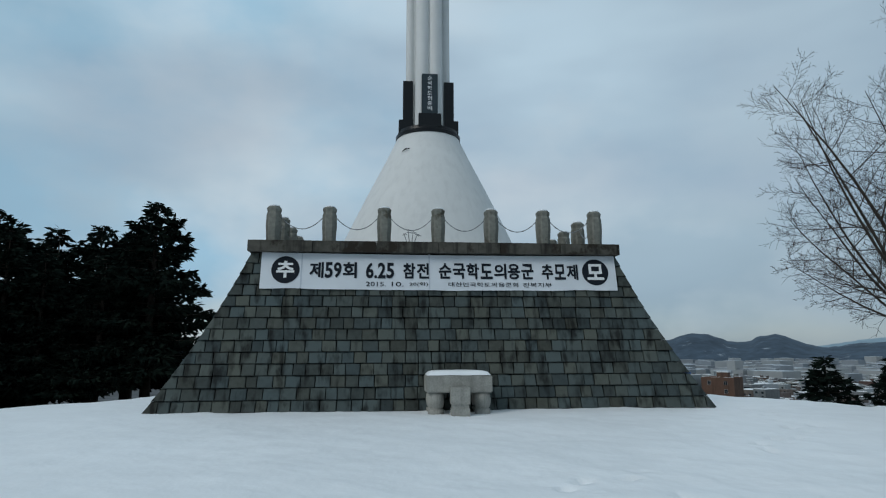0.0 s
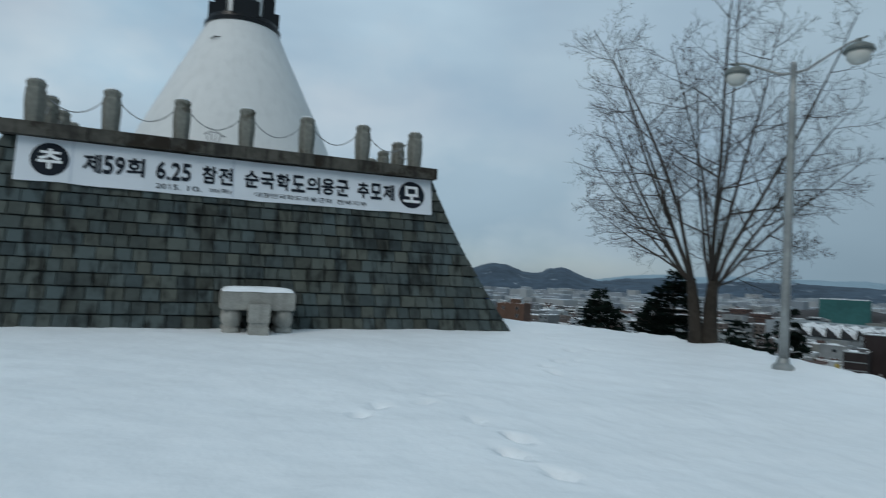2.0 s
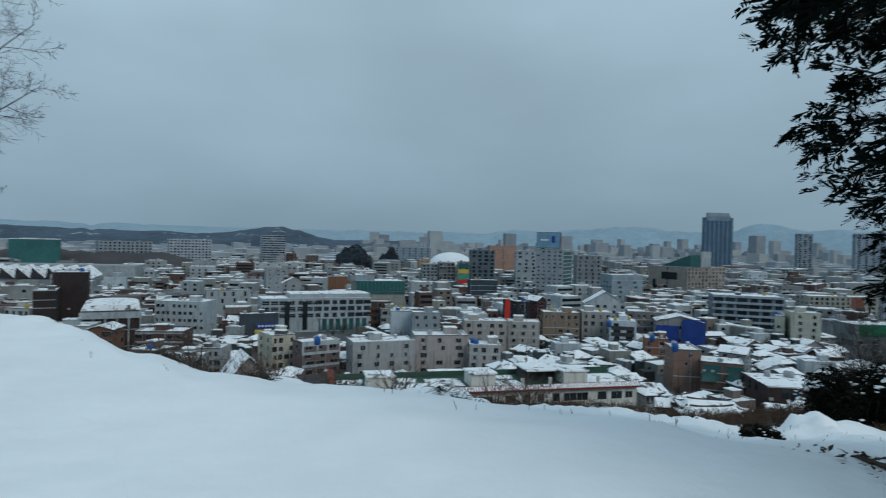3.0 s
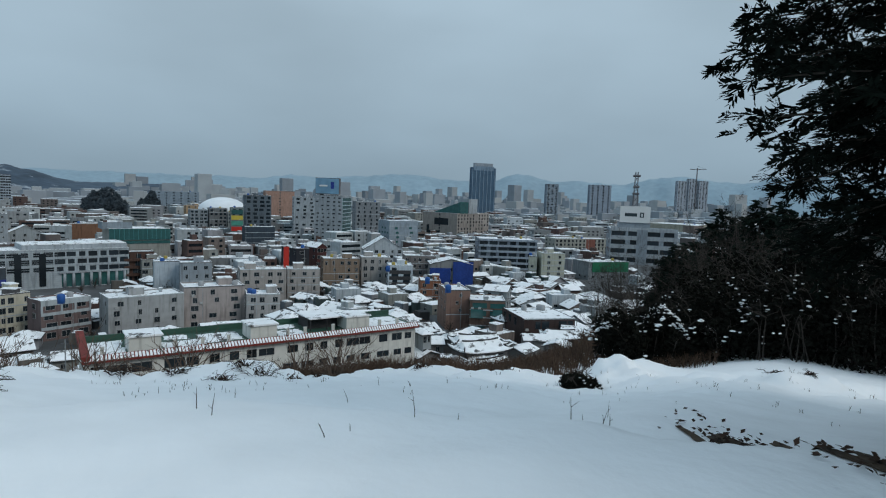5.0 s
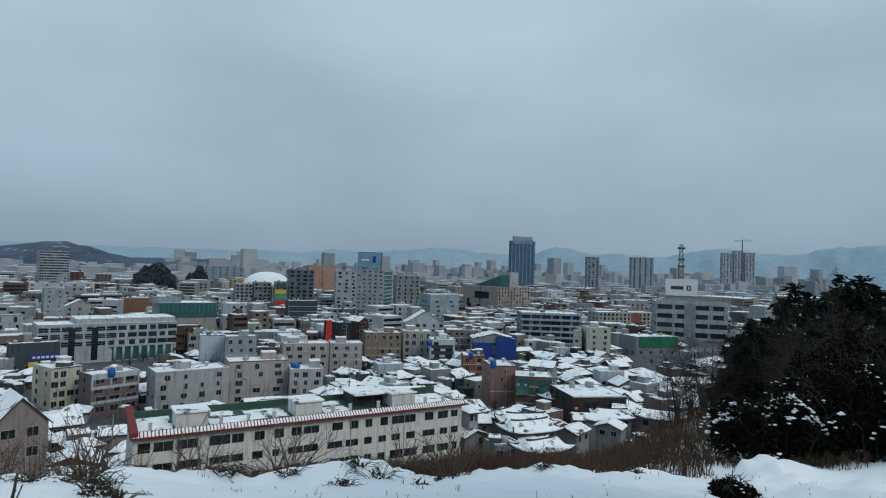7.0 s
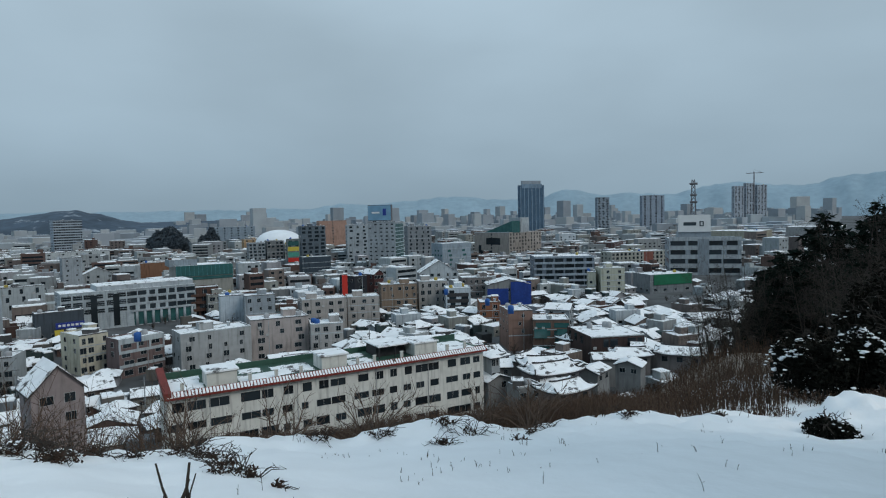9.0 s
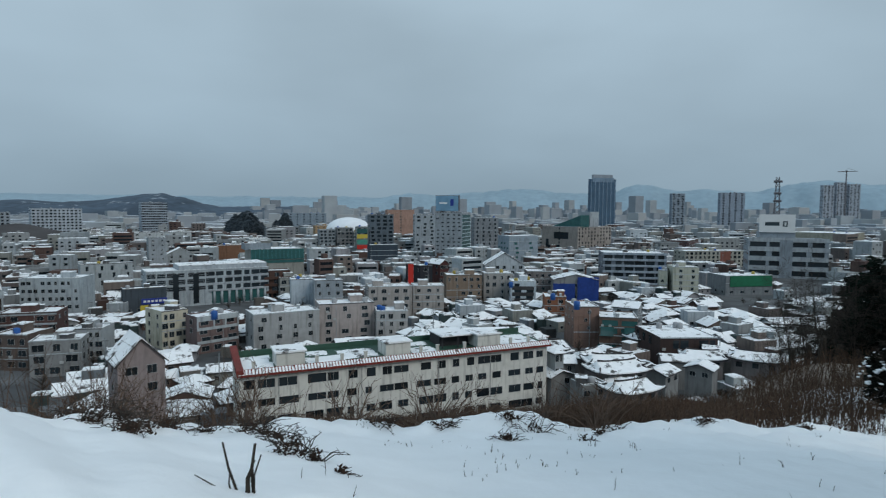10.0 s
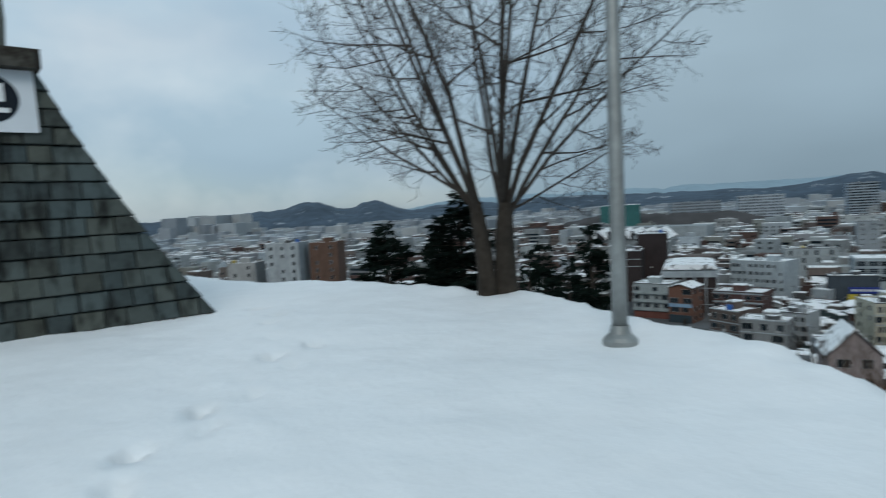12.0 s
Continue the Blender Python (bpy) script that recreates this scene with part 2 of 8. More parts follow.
TILE_DARK = material("dark_roof_tiles", (0.035, 0.035, 0.038), 0.7, scale=2, vary=0.35, bump=0.02, bump_scale=8)
TILE_RED = material("red_roof_tiles", (0.13, 0.028, 0.022), 0.6, scale=2, vary=0.3)
GREEN_ROOF = material("green_roof_coating", (0.03, 0.075, 0.055), 0.6, scale=0.6, vary=0.3)


def plaster(colour):
    """A painted or rendered wall of that colour, with rain streaks."""
    key = "wall_paint_%02d_%02d_%02d" % tuple(int(99 * c) for c in colour)
    return material(key, (0.71 * colour[0], 0.79 * colour[1], 0.865 * colour[2]), 0.85, scale=0.5, vary=0.2, streak=0.32, runs_scale=0.22)

# ---------------------------------------------------------------- building blocks
def mesh_of(name, verts, faces, mats, index=None, smooth=False):
    me = bpy.data.meshes.new(name)
    me.from_pydata(verts, [], faces)
    for m in mats:
        me.materials.append(m)
    if index is not None:
        me.polygons.foreach_set("material_index", index)
    if smooth:
        me.polygons.foreach_set("use_smooth", [True] * len(me.polygons))
    me.update()
    return me


BOX_FACES = ((0, 3, 2, 1), (4, 5, 6, 7), (0, 1, 5, 4), (1, 2, 6, 5), (2, 3, 7, 6), (3, 0, 4, 7))


def boxes(name, rows, mats):
    """A mesh of boxes; rows of (x0, y0, z0, x1, y1, z1, material)."""
    verts, faces, index = [], [], []
    for x0, y0, z0, x1, y1, z1, k in rows:
        n = len(verts)
        verts += [(x0, y0, z0), (x1, y0, z0), (x1, y1, z0), (x0, y1, z0), (x0, y0, z1), (x1, y0, z1), (x1, y1, z1), (x0, y1, z1)]
        faces += [tuple(n + i for i in f) for f in BOX_FACES]
        index += [k] * 6
    return mesh_of(name, verts, faces, mats, index)


def child(name, me, parent, m=None, label=""):
    ob = new(name, me)
    ob.parent = parent
    if m is not None:
        ob.matrix_basis = m
    if label:
        ob["label"] = label
    return ob


def part(name, bm, mat, parent, label="", smooth=False):
    me = bpy.data.meshes.new(name)
    bm.to_mesh(me)
    bm.free()
    me.materials.append(mat)
    if smooth:
        me.polygons.foreach_set("use_smooth", [True] * len(me.polygons))
    return child(name, me, parent, None, label)


def thing(name, m, label, category, group="", kind=""):
    ob = new(name)
    ob.matrix_basis = m
    ob.empty_display_size = 0.2
    return tagged(ob, label, category, group, kind)


def lathe(profile, segments=24, centre=(0, 0), cap=True):
    """Verts and faces of a turned form; profile of (radius, height) from bottom to top."""
    verts, faces = [], []
    for r, z in profile:
        for k in range(segments):
            a = 2 * math.pi * k / segments
            verts.append((centre[0] + r * math.cos(a), centre[1] + r * math.sin(a), z))
    for i in range(len(profile) - 1):
        for k in range(segments):
            a, b = i * segments + k, i * segments + (k + 1) % segments
            faces.append((a, b, b + segments, a + segments))
    if cap:
        faces.append(tuple(range(segments))[::-1])
        top = (len(profile) - 1) * segments
        faces.append(tuple(range(top, top + segments)))
    return verts, faces


class Tubes:
    """Gathers tapered tubes along lines of points."""

    def __init__(self, sides=5):
        self.verts, self.faces, self.sides = [], [], sides

    def add(self, points, radii, sides=None):
        sides = sides or self.sides
        n0 = len(self.verts)
        for i, p in enumerate(points):
            a, b = points[max(0, i - 1)], points[min(len(points) - 1, i + 1)]
            d = (b - a).normalized()
            u = d.orthogonal().normalized() if abs(d.z) > 0.95 else d.cross(Vector((0, 0, 1))).normalized()
            v = d.cross(u)
            for k in range(sides):
                w = 2 * math.pi * k / sides
                q = p + radii[i] * (math.cos(w) * u + math.sin(w) * v)
                self.verts.append((q.x, q.y, q.z))
        for i in range(len(points) - 1):
            for k in range(sides):
                a, b = n0 + i * sides + k, n0 + i * sides + (k + 1) % sides
                self.faces.append((a, b, b + sides, a + sides))
        end = n0 + (len(points) - 1) * sides
        self.faces.append(tuple(range(end, end + sides)))

    def mesh(self, name, mat, smooth=True):
        return mesh_of(name, self.verts, self.faces, [mat], None, smooth)


class Blades:
    """Gathers small pointed leaves."""

    def __init__(self):
        self.verts, self.faces = [], []

    def add(self, base, way, side, width):
        n = len(self.verts)
        midp = base + way * 0.45
        lift = way.cross(side).normalized() * width * 0.25
        for q in (base, midp - side * width * 0.5, base + way, midp + side * width * 0.5 + lift):
            self.verts.append((q.x, q.y, q.z))
        self.faces += [(n, n + 1, n + 2), (n, n + 2, n + 3)]

    def mesh(self, name, mat):
        return mesh_of(name, self.verts, self.faces, [mat])


def text_mesh(body, bold=0.0):
    """Flat letters in the built-in font, brought to a box of 1 x 1 from the origin; also the width over the height."""
    c = bpy.data.curves.new("letters", "FONT")
    c.body, c.offset = body, bold
    c.resolution_u = 3
    ob = bpy.data.objects.new("letters", c)
    scene.collection.objects.link(ob)
    me = bpy.data.meshes.new_from_object(ob.evaluated_get(bpy.context.evaluated_depsgraph_get()))
    bpy.data.objects.remove(ob)
    co = np.zeros(len(me.vertices) * 3)
    me.vertices.foreach_get("co", co)
    co = co.reshape(-1, 3)
    lo, hi = co.min(0), co.max(0)
    span = np.maximum(hi - lo, 1e-6)
    co = (co - lo) / np.array([span[0], span[1], 1])
    me.vertices.foreach_set("co", co.ravel())
    me.materials.clear()
    return me, span[0] / span[1]


def letters(name, body, mat, parent, m, width, height, bold=0.0, label="", origin=(0, 0)):
    """Letters that fill width x height in the plane of m, from its origin."""
    me, _ = text_mesh(body, bold)
    me.materials.append(mat)
    return child(name, me, parent, m @ Matrix.Diagonal((width, height, 1, 1)), label)


def curve01(a, b, x):
    x = min(1.0, max(0.0, (x - a) / (b - a)))
    return x * x * (3 - 2 * x)

# ---------------------------------------------------------------- the hill and the plain
PLAIN = -43.0
HUB = (3.0, 3.0)
# bearing from the hub, where the flat top begins to fall, the rim, its height, the slope beyond
HILL = (
    (-180, 12, 30, -0.3, 0.10), (-90, 5, 14, -1.2, 0.15), (-60, 3.3, 13, -1.7, 0.12), (-42, 2.6, 13.2, -2.55, 0.17),
    (-30, 2.5, 12.6, -2.4, 0.31), (-13, 2.6, 11.6, -2.36, 0.40), (0, 2.6, 11.4, -2.21, 0.45), (16, 3.2, 11.2, -1.79, 0.45),
    (26, 4.6, 10.0, -0.97, 0.45), (33, 6.5, 9.2, -0.2, 0.45), (40, 8.2, 9.6, 0.12, 0.40), (50, 11, 13.7, 0.05, 0.38),
    (66, 18, 20, -0.1, 0.35), (90, 40, 45, -0.3, 0.20), (127, 22, 25, -0.2, 0.12), (150, 18, 21, -0.3, 0.10), (180, 12, 30, -0.3, 0.10),
)


# lines of footprints: from, to, how many
TREADS = ((4.4, 9.8, 7.2, 12.7, 9), (1.75, 6.9, 1.45, 5.3, 4), (0.5, 7.6, 1.8, 8.3, 4), (7.2, 12.7, 8.2, 16.5, 7))
# dents left by feet: place, depth
STEPS = []


def ground_z(x, y, rough=True):
    r = math.hypot(x - HUB[0], y - HUB[1])
    a = math.degrees(math.atan2(y - HUB[1], x - HUB[0]))
    for lo, hi in zip(HILL, HILL[1:]):
        if lo[0] <= a <= hi[0]:
            f = (a - lo[0]) / (hi[0] - lo[0])
            f = f * f * (3 - 2 * f)
            r1, r2, zr, s = (lo[k] + f * (hi[k] - lo[k]) for k in range(1, 5))
            break
    if r <= r1:
        z = 0.0
    elif r <= r2:
        ledge = 0.32 * curve01(-85, -65, a) * (1 - curve01(-5, 22, a))
        z = (zr + ledge) * ((r - r1) / (r2 - r1)) ** 1.2 - ledge * curve01(r1 + 0.95 + 0.5 * curve01(-62, -45, a), r1 + 1.4 + 0.5 * curve01(-62, -45, a), r)
    else:
        z = zr - s * (r - r2) - 0.3 * max(0.0, r - 45.0)
    if rough:
        q = noise.noise((x * 0.55, y * 0.55, 0)) * 0.05 + noise.noise((x * 1.9, y * 1.9, 3)) * 0.025
        near_rim = math.exp(-((r - r2) / 1.5) ** 2) * (1 - 0.75 * curve01(30, 42, a)) if r2 < 16 else 0.0
        q += near_rim * (noise.noise((x * 0.9, y * 0.9, 7)) * 0.3 + abs(noise.noise((x * 2.3, y * 2.3, 9))) * 0.22 - 0.04)
        hummock = curve01(-75, -55, a) * (1 - curve01(-22, -4, a)) * curve01(7.5, 9.5, r) * (1 - curve01(14, 17, r))
        q += hummock * (0.13 * abs(noise.noise((x * 1.3, y * 1.3, 21))) + 0.07 * abs(noise.noise((x * 3.4, y * 3.4, 23))) - 0.05)
        q += 0.012 * noise.noise((x * 6, y * 6, 5))
        z += q * (1 if r > 5.5 or r1 > 6 else 0.6)
        q2 = (0.72 + 0.4 * noise.noise((x * 3.1, y * 3.1, 31))) * math.exp(-((x - 12.8) ** 2 + (y + 6.75) ** 2) / 0.42) + 0.4 * math.exp(-((x - 13.5) ** 2 + (y + 8.0) ** 2) / 0.6)
        q2 += 0.22 * math.exp(-((x - 14.15) ** 2 + (y - 1.7) ** 2) / 0.5) + 0.2 * math.exp(-((x - 14.4) ** 2 + (y - 1.0) ** 2) / 0.35)
        q2 += 0.18 * math.exp(-((x - 10.3) ** 2 + (y - 8.1) ** 2) / 0.12)
        z += q2
        for fx, fy, deep, a in STEPS:
            dx, dy = x - fx, y - fy
            if abs(dx) < 0.5 and abs(dy) < 0.5:
                u, v = dx * math.cos(a) + dy * math.sin(a), -dx * math.sin(a) + dy * math.cos(a)
                e = (u / 0.14) ** 2 + (v / 0.065) ** 2
                z -= deep * math.exp(-e * e * e * 0.5)
    if z < PLAIN + 6:
        d = max(0.0, PLAIN + 6 - z)
        z = PLAIN + 6 - 6 * (1 - math.exp(-d / 6))
    return z


def make_ground():
    radii = [0.0] + [0.1 * k for k in range(1, 61)] + [6 + 0.13 * k for k in range(1, 81)]
    while radii[-1] < 4800:
        radii.append(radii[-1] * 1.06 + 0.02)
    turns = 576
    verts, faces, index = [(HUB[0], HUB[1], 0.0)], [], []
    for r in radii[1:]:
        for k in range(turns):
            a = 2 * math.pi * k / turns
            x, y = HUB[0] + r * math.cos(a), HUB[1] + r * math.sin(a)
            verts.append((x, y, ground_z(x, y)))
    for k in range(turns):
        faces.append((0, 1 + k, 1 + (k + 1) % turns))
        index.append(0)
    for i in range(1, len(radii) - 1):
        for k in range(turns):
            a, b = 1 + (i - 1) * turns + k, 1 + (i - 1) * turns + (k + 1) % turns
            faces.append((a, a + turns, b + turns, b))
            r = radii[i]
            index.append(0 if r < 26 else (1 if verts[a][2] > PLAIN + 1.2 else 2))
    scrub = material("scrub_slope", (0.2, 0.17, 0.14), 0.95, scale=0.5, vary=0.8, bump=0.1, bump_scale=1.5)
    plain = material("snowy_streets", (0.08, 0.084, 0.088), 0.9, scale=0.08, vary=0.8)
    me = mesh_of("ground", verts, faces, [SNOW, scrub, plain], index, True)
    tagged(new("ground", me), "snow-covered hilltop falling to a snowy town plain", "ground", kind="structure")


def tread(rows):
    """Lines of footprints: from, to, count."""
    r = random.Random(3)
    for x0, y0, x1, y1, n in rows:
        a = math.atan2(y1 - y0, x1 - x0)
        for k in range(n):
            f = k / max(1, n - 1)
            side = 0.13 if k % 2 else -0.13
            STEPS.append((x0 + (x1 - x0) * f - side * math.sin(a) + r.uniform(-.08, .08), y0 + (y1 - y0) * f + side * math.cos(a) + r.uniform(-.08, .08), r.choice((0.07, 0.09, 0.13, 0.17, 0.2)), a + r.uniform(-.3, .3)))


tread(TREADS)
make_ground()


def ridge(name, label, distance, depth, colour, base, humps, wobble, span, flat=2):
    """A line of hills far off: humps of (bearing, height, half width)."""
    verts, faces = [], []
    steps = 420
    rows = 7
    for i in range(steps + 1):
        a = span[0] + (span[1] - span[0]) * i / steps
        h = base + sum(hh * math.exp(-abs((a - c) / w) ** flat) for c, hh, w in humps)
        h += wobble * (noise.noise((a * 0.35, distance * 0.01, 0)) + 0.5 * noise.noise((a * 1.3, 5, 0)) + 0.25 * noise.noise((a * 4.5, 9, 0)))
        for j in range(rows):
            f = j / (rows - 1)
            d = distance + depth * f
            rise = math.sin(f * math.pi * 0.5) * min(1.0, 12 * i / steps, 12 * (1 - i / steps))
            wig = 1 + 0.012 * noise.noise((a * 0.8, j * 1.7, distance))
            verts.append((HUB[0] + d * wig * math.cos(radians(a)), HUB[1] + d * wig * math.sin(radians(a)), PLAIN - 2 + (h + 45) * rise))
    for i in range(steps):
        for j in range(rows - 1):
            k = i * rows + j
            faces.append((k, k + 1, k + rows + 1, k + rows))
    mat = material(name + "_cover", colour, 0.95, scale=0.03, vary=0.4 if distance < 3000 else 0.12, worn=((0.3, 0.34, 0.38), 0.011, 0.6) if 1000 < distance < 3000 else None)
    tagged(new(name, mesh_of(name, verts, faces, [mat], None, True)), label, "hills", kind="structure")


# the blue of the mountains and hills is distance haze put into their colours
ridge("backdrop_mountains", "distant mountain range coloured in pale haze blue under grey sky", 4000, 500, (0.25, 0.345, 0.41), 75,
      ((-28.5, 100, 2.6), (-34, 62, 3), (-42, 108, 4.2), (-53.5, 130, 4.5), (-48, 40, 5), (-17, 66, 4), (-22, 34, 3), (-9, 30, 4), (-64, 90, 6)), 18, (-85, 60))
ridge("backdrop_hills", "wooded hills in haze-tinted blue-grey with snow patches", 2100, 500, (0.055, 0.082, 0.115), 2,
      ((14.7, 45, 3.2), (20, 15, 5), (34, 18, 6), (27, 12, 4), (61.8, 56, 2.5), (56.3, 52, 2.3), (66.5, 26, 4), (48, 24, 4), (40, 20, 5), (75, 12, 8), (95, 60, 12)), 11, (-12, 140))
ridge("backdrop_wood", "strip of bare brown woodland behind the houses", 760, 60, (0.06, 0.058, 0.06), -40, ((34, 22, 8), (58, 6, 12), (24, 14, 6)), 4, (14, 80))

# ---------------------------------------------------------------- the memorial
HALF, FRONT, BACK, TALL = 7.56, 16.8, 29.6, 4.3
SIDE_IN, FRONT_IN = 2.3, 0.95


def lean(z):
    u = z / TALL
    return u + 0.25 * u * (1 - u)


def face_y(z):
    return FRONT + FRONT_IN * lean(z)


def make_memorial():
    top = thing("memorial", pose(0, 0, 0), "stone-clad memorial plinth with a white cone and fluted white shaft", "memorial")
    # inner core, behind the stones
    verts, faces = [], []
    rows = 15
    for i in range(rows):
        z = -0.4 + (TALL + 0.4) * i / (rows - 1)
        s = lean(max(0, z))
        x, y0, y1 = HALF - SIDE_IN * s - 0.07, FRONT + FRONT_IN * s + 0.07, BACK - FRONT_IN * s - 0.07
        verts += [(-x, y0, z), (x, y0, z), (x, y1, z), (-x, y1, z)]
    for i in range(rows - 1):
        for k in range(4):
            a, b = i * 4 + k, i * 4 + (k + 1) % 4
            faces.append((a, b, b + 4, a + 4))
    faces.append(tuple(range((rows - 1) * 4, rows * 4)))
    child("core", mesh_of("core", verts, faces, [JOINT]), top)
    # top slab in blocks with open joints
    rng = random.Random(11)
    x = -5.35
    k = 0
    while x < 5.3:
        w = min(1.78, 5.35 - x)
        y1 = 28.3
        me = boxes("slab_block", [(x + 0.006, 17.45 + rng.uniform(-.015, .015), 4.3, x + w - 0.006, y1, 4.61 + rng.uniform(-.008, .008), 0)], [GRANITE_DARK])
        child("slab_block", me, top)
        x += w
    # posts with chains
    prof = ((0.2, 4.58), (0.205, 4.8), (0.225, 5.1), (0.215, 5.4), (0.19, 5.46), (0.2, 5.5), (0.215, 5.58), (0.16, 5.64), (0.05, 5.66))
    me = mesh_of("post", *lathe(prof, 8), [GRANITE])
    me_cap = mesh_of("snow_cap", *lathe(((0.17, 5.635), (0.15, 5.67), (0.08, 5.69)), 8), [SNOW], None, True)
    spots = [(-4.71 + 1.57 * i, 17.78) for i in range(7)]
    right = [(4.71, 17.78 + 1.57 * i) for i in range(1, 7)]
    left = [(-4.71, 17.78 + 1.57 * i) for i in range(1, 7)]
    for n, (px, py) in enumerate(spots + right + left):
        p = child("post", me, top, pose(px, py, 0, 0, 0, 22.5 + rng.uniform(-4, 4)))
        child("snow_cap", me_cap, p)
    for line in (spots, [spots[-1]] + right, [spots[0]] + left):
        for (ax, ay), (bx, by) in zip(line, line[1:]):
            t = Tubes(6)
            d = Vector((bx - ax, by - ay, 0)).normalized()
            a, b = Vector((ax, ay, 5.33)) + d * 0.2, Vector((bx, by, 5.33)) - d * 0.2
            pts = [a.lerp(b, i / 12) - Vector((0, 0, 0.33 * (1 - (2 * i / 12 - 1) ** 2))) for i in range(13)]
            t.add(pts, [0.011 if i % 2 else 0.017 for i in range(13)])
            child("chain", t.mesh("chain", CHAIN_IRON), top)
    # white cone
    prof = [(3.62, 4.55), (3.45, 4.75), (3.07, 5.6), (2.6, 6.6), (2.12, 7.6), (1.62, 8.6), (1.2, 9.5), (1.19, 9.56)]
    cone = child("cone", mesh_of("cone", *lathe(prof, 64, (0.05, 22.8)), [WHITE_PAINT], None, True), top)
    t = Tubes(5)
    t.add([Vector((-0.98, 22.8 - 1.29, 8.66)), Vector((-0.86, 22.8 - 1.36, 8.73)), Vector((-0.7, 22.8 - 1.43, 8.74))], [0.012, 0.03, 0.01])
    child("stain", t.mesh("stain", BLACK_STONE), top, label="small dark chip in the paint")
    ring = child("collar", mesh_of("collar", *lathe(((1.24, 9.5), (1.25, 9.62), (1.18, 9.66), (1.17, 9.78), (1.0, 9.8)), 48, (0.05, 22.8)), [BLACK_STONE]), top)
    # fluted shaft: five white ribs round a dark heart
    ribs = ((-0.25, -0.5, 0.27, 0), (0.25, -0.5, 0.27, 0), (-0.71, -0.02, 0.16, 0.3), (0.69, -0.02, 0.16, 0.3), (-0.25, 0.5, 0.27, 0), (0.25, 0.5, 0.27, 0))
    for dx, dy, r, low in ribs:
        prof = ((r * 1.06, 9.75), (r, 12.5), (r * 0.97, 16.45 - low), (r * 0.9, 16.55 - low), (r * 0.6, 16.6 - low))
        child("rib", mesh_of("rib", *lathe(prof, 28, (0.05 + dx, 22.8 + dy)), [WHITE_PAINT], None, False), top)
    child("heart", boxes("heart", [(-0.4, 22.4, 9.7, 0.5, 23.2, 16.2, 0), (-0.62, 22.7, 9.7, 0.7, 22.85, 16.0, 0)], [WHITE_PAINT]), top)
    # four plates in dark stone on blocks, the front one lettered
    for n, (dx, dy, rz) in enumerate(((0, -1, 0), (1, 0, 90), (0, 1, 180), (-1, 0, 270))):
        m = pose(0.05, 22.8, 0, 0, 0, rz)
        block = child("plate_base", boxes("plate_base", [(-0.42, -1.14, 9.72, 0.42, -0.6, 10.22, 0)], [BLACK_STONE]), top, m)
        plate = child("plate", boxes("plate", [(-0.3, -0.98, 10.2, 0.3, -0.6, 11.85, 0)], [SLATE_PLATE if n == 0 else BLACK_STONE]), top, m)
        if n == 0:
            for i, ch in enumerate("순국학도현충비"):
                letters("letter", ch, LETTER_WHITE, plate, pose(-0.085, -0.984, 11.6 - 0.2 * i, 90, 0, 0), 0.17, 0.165, 0.012)
    return top


MEMORIAL = make_memorial()


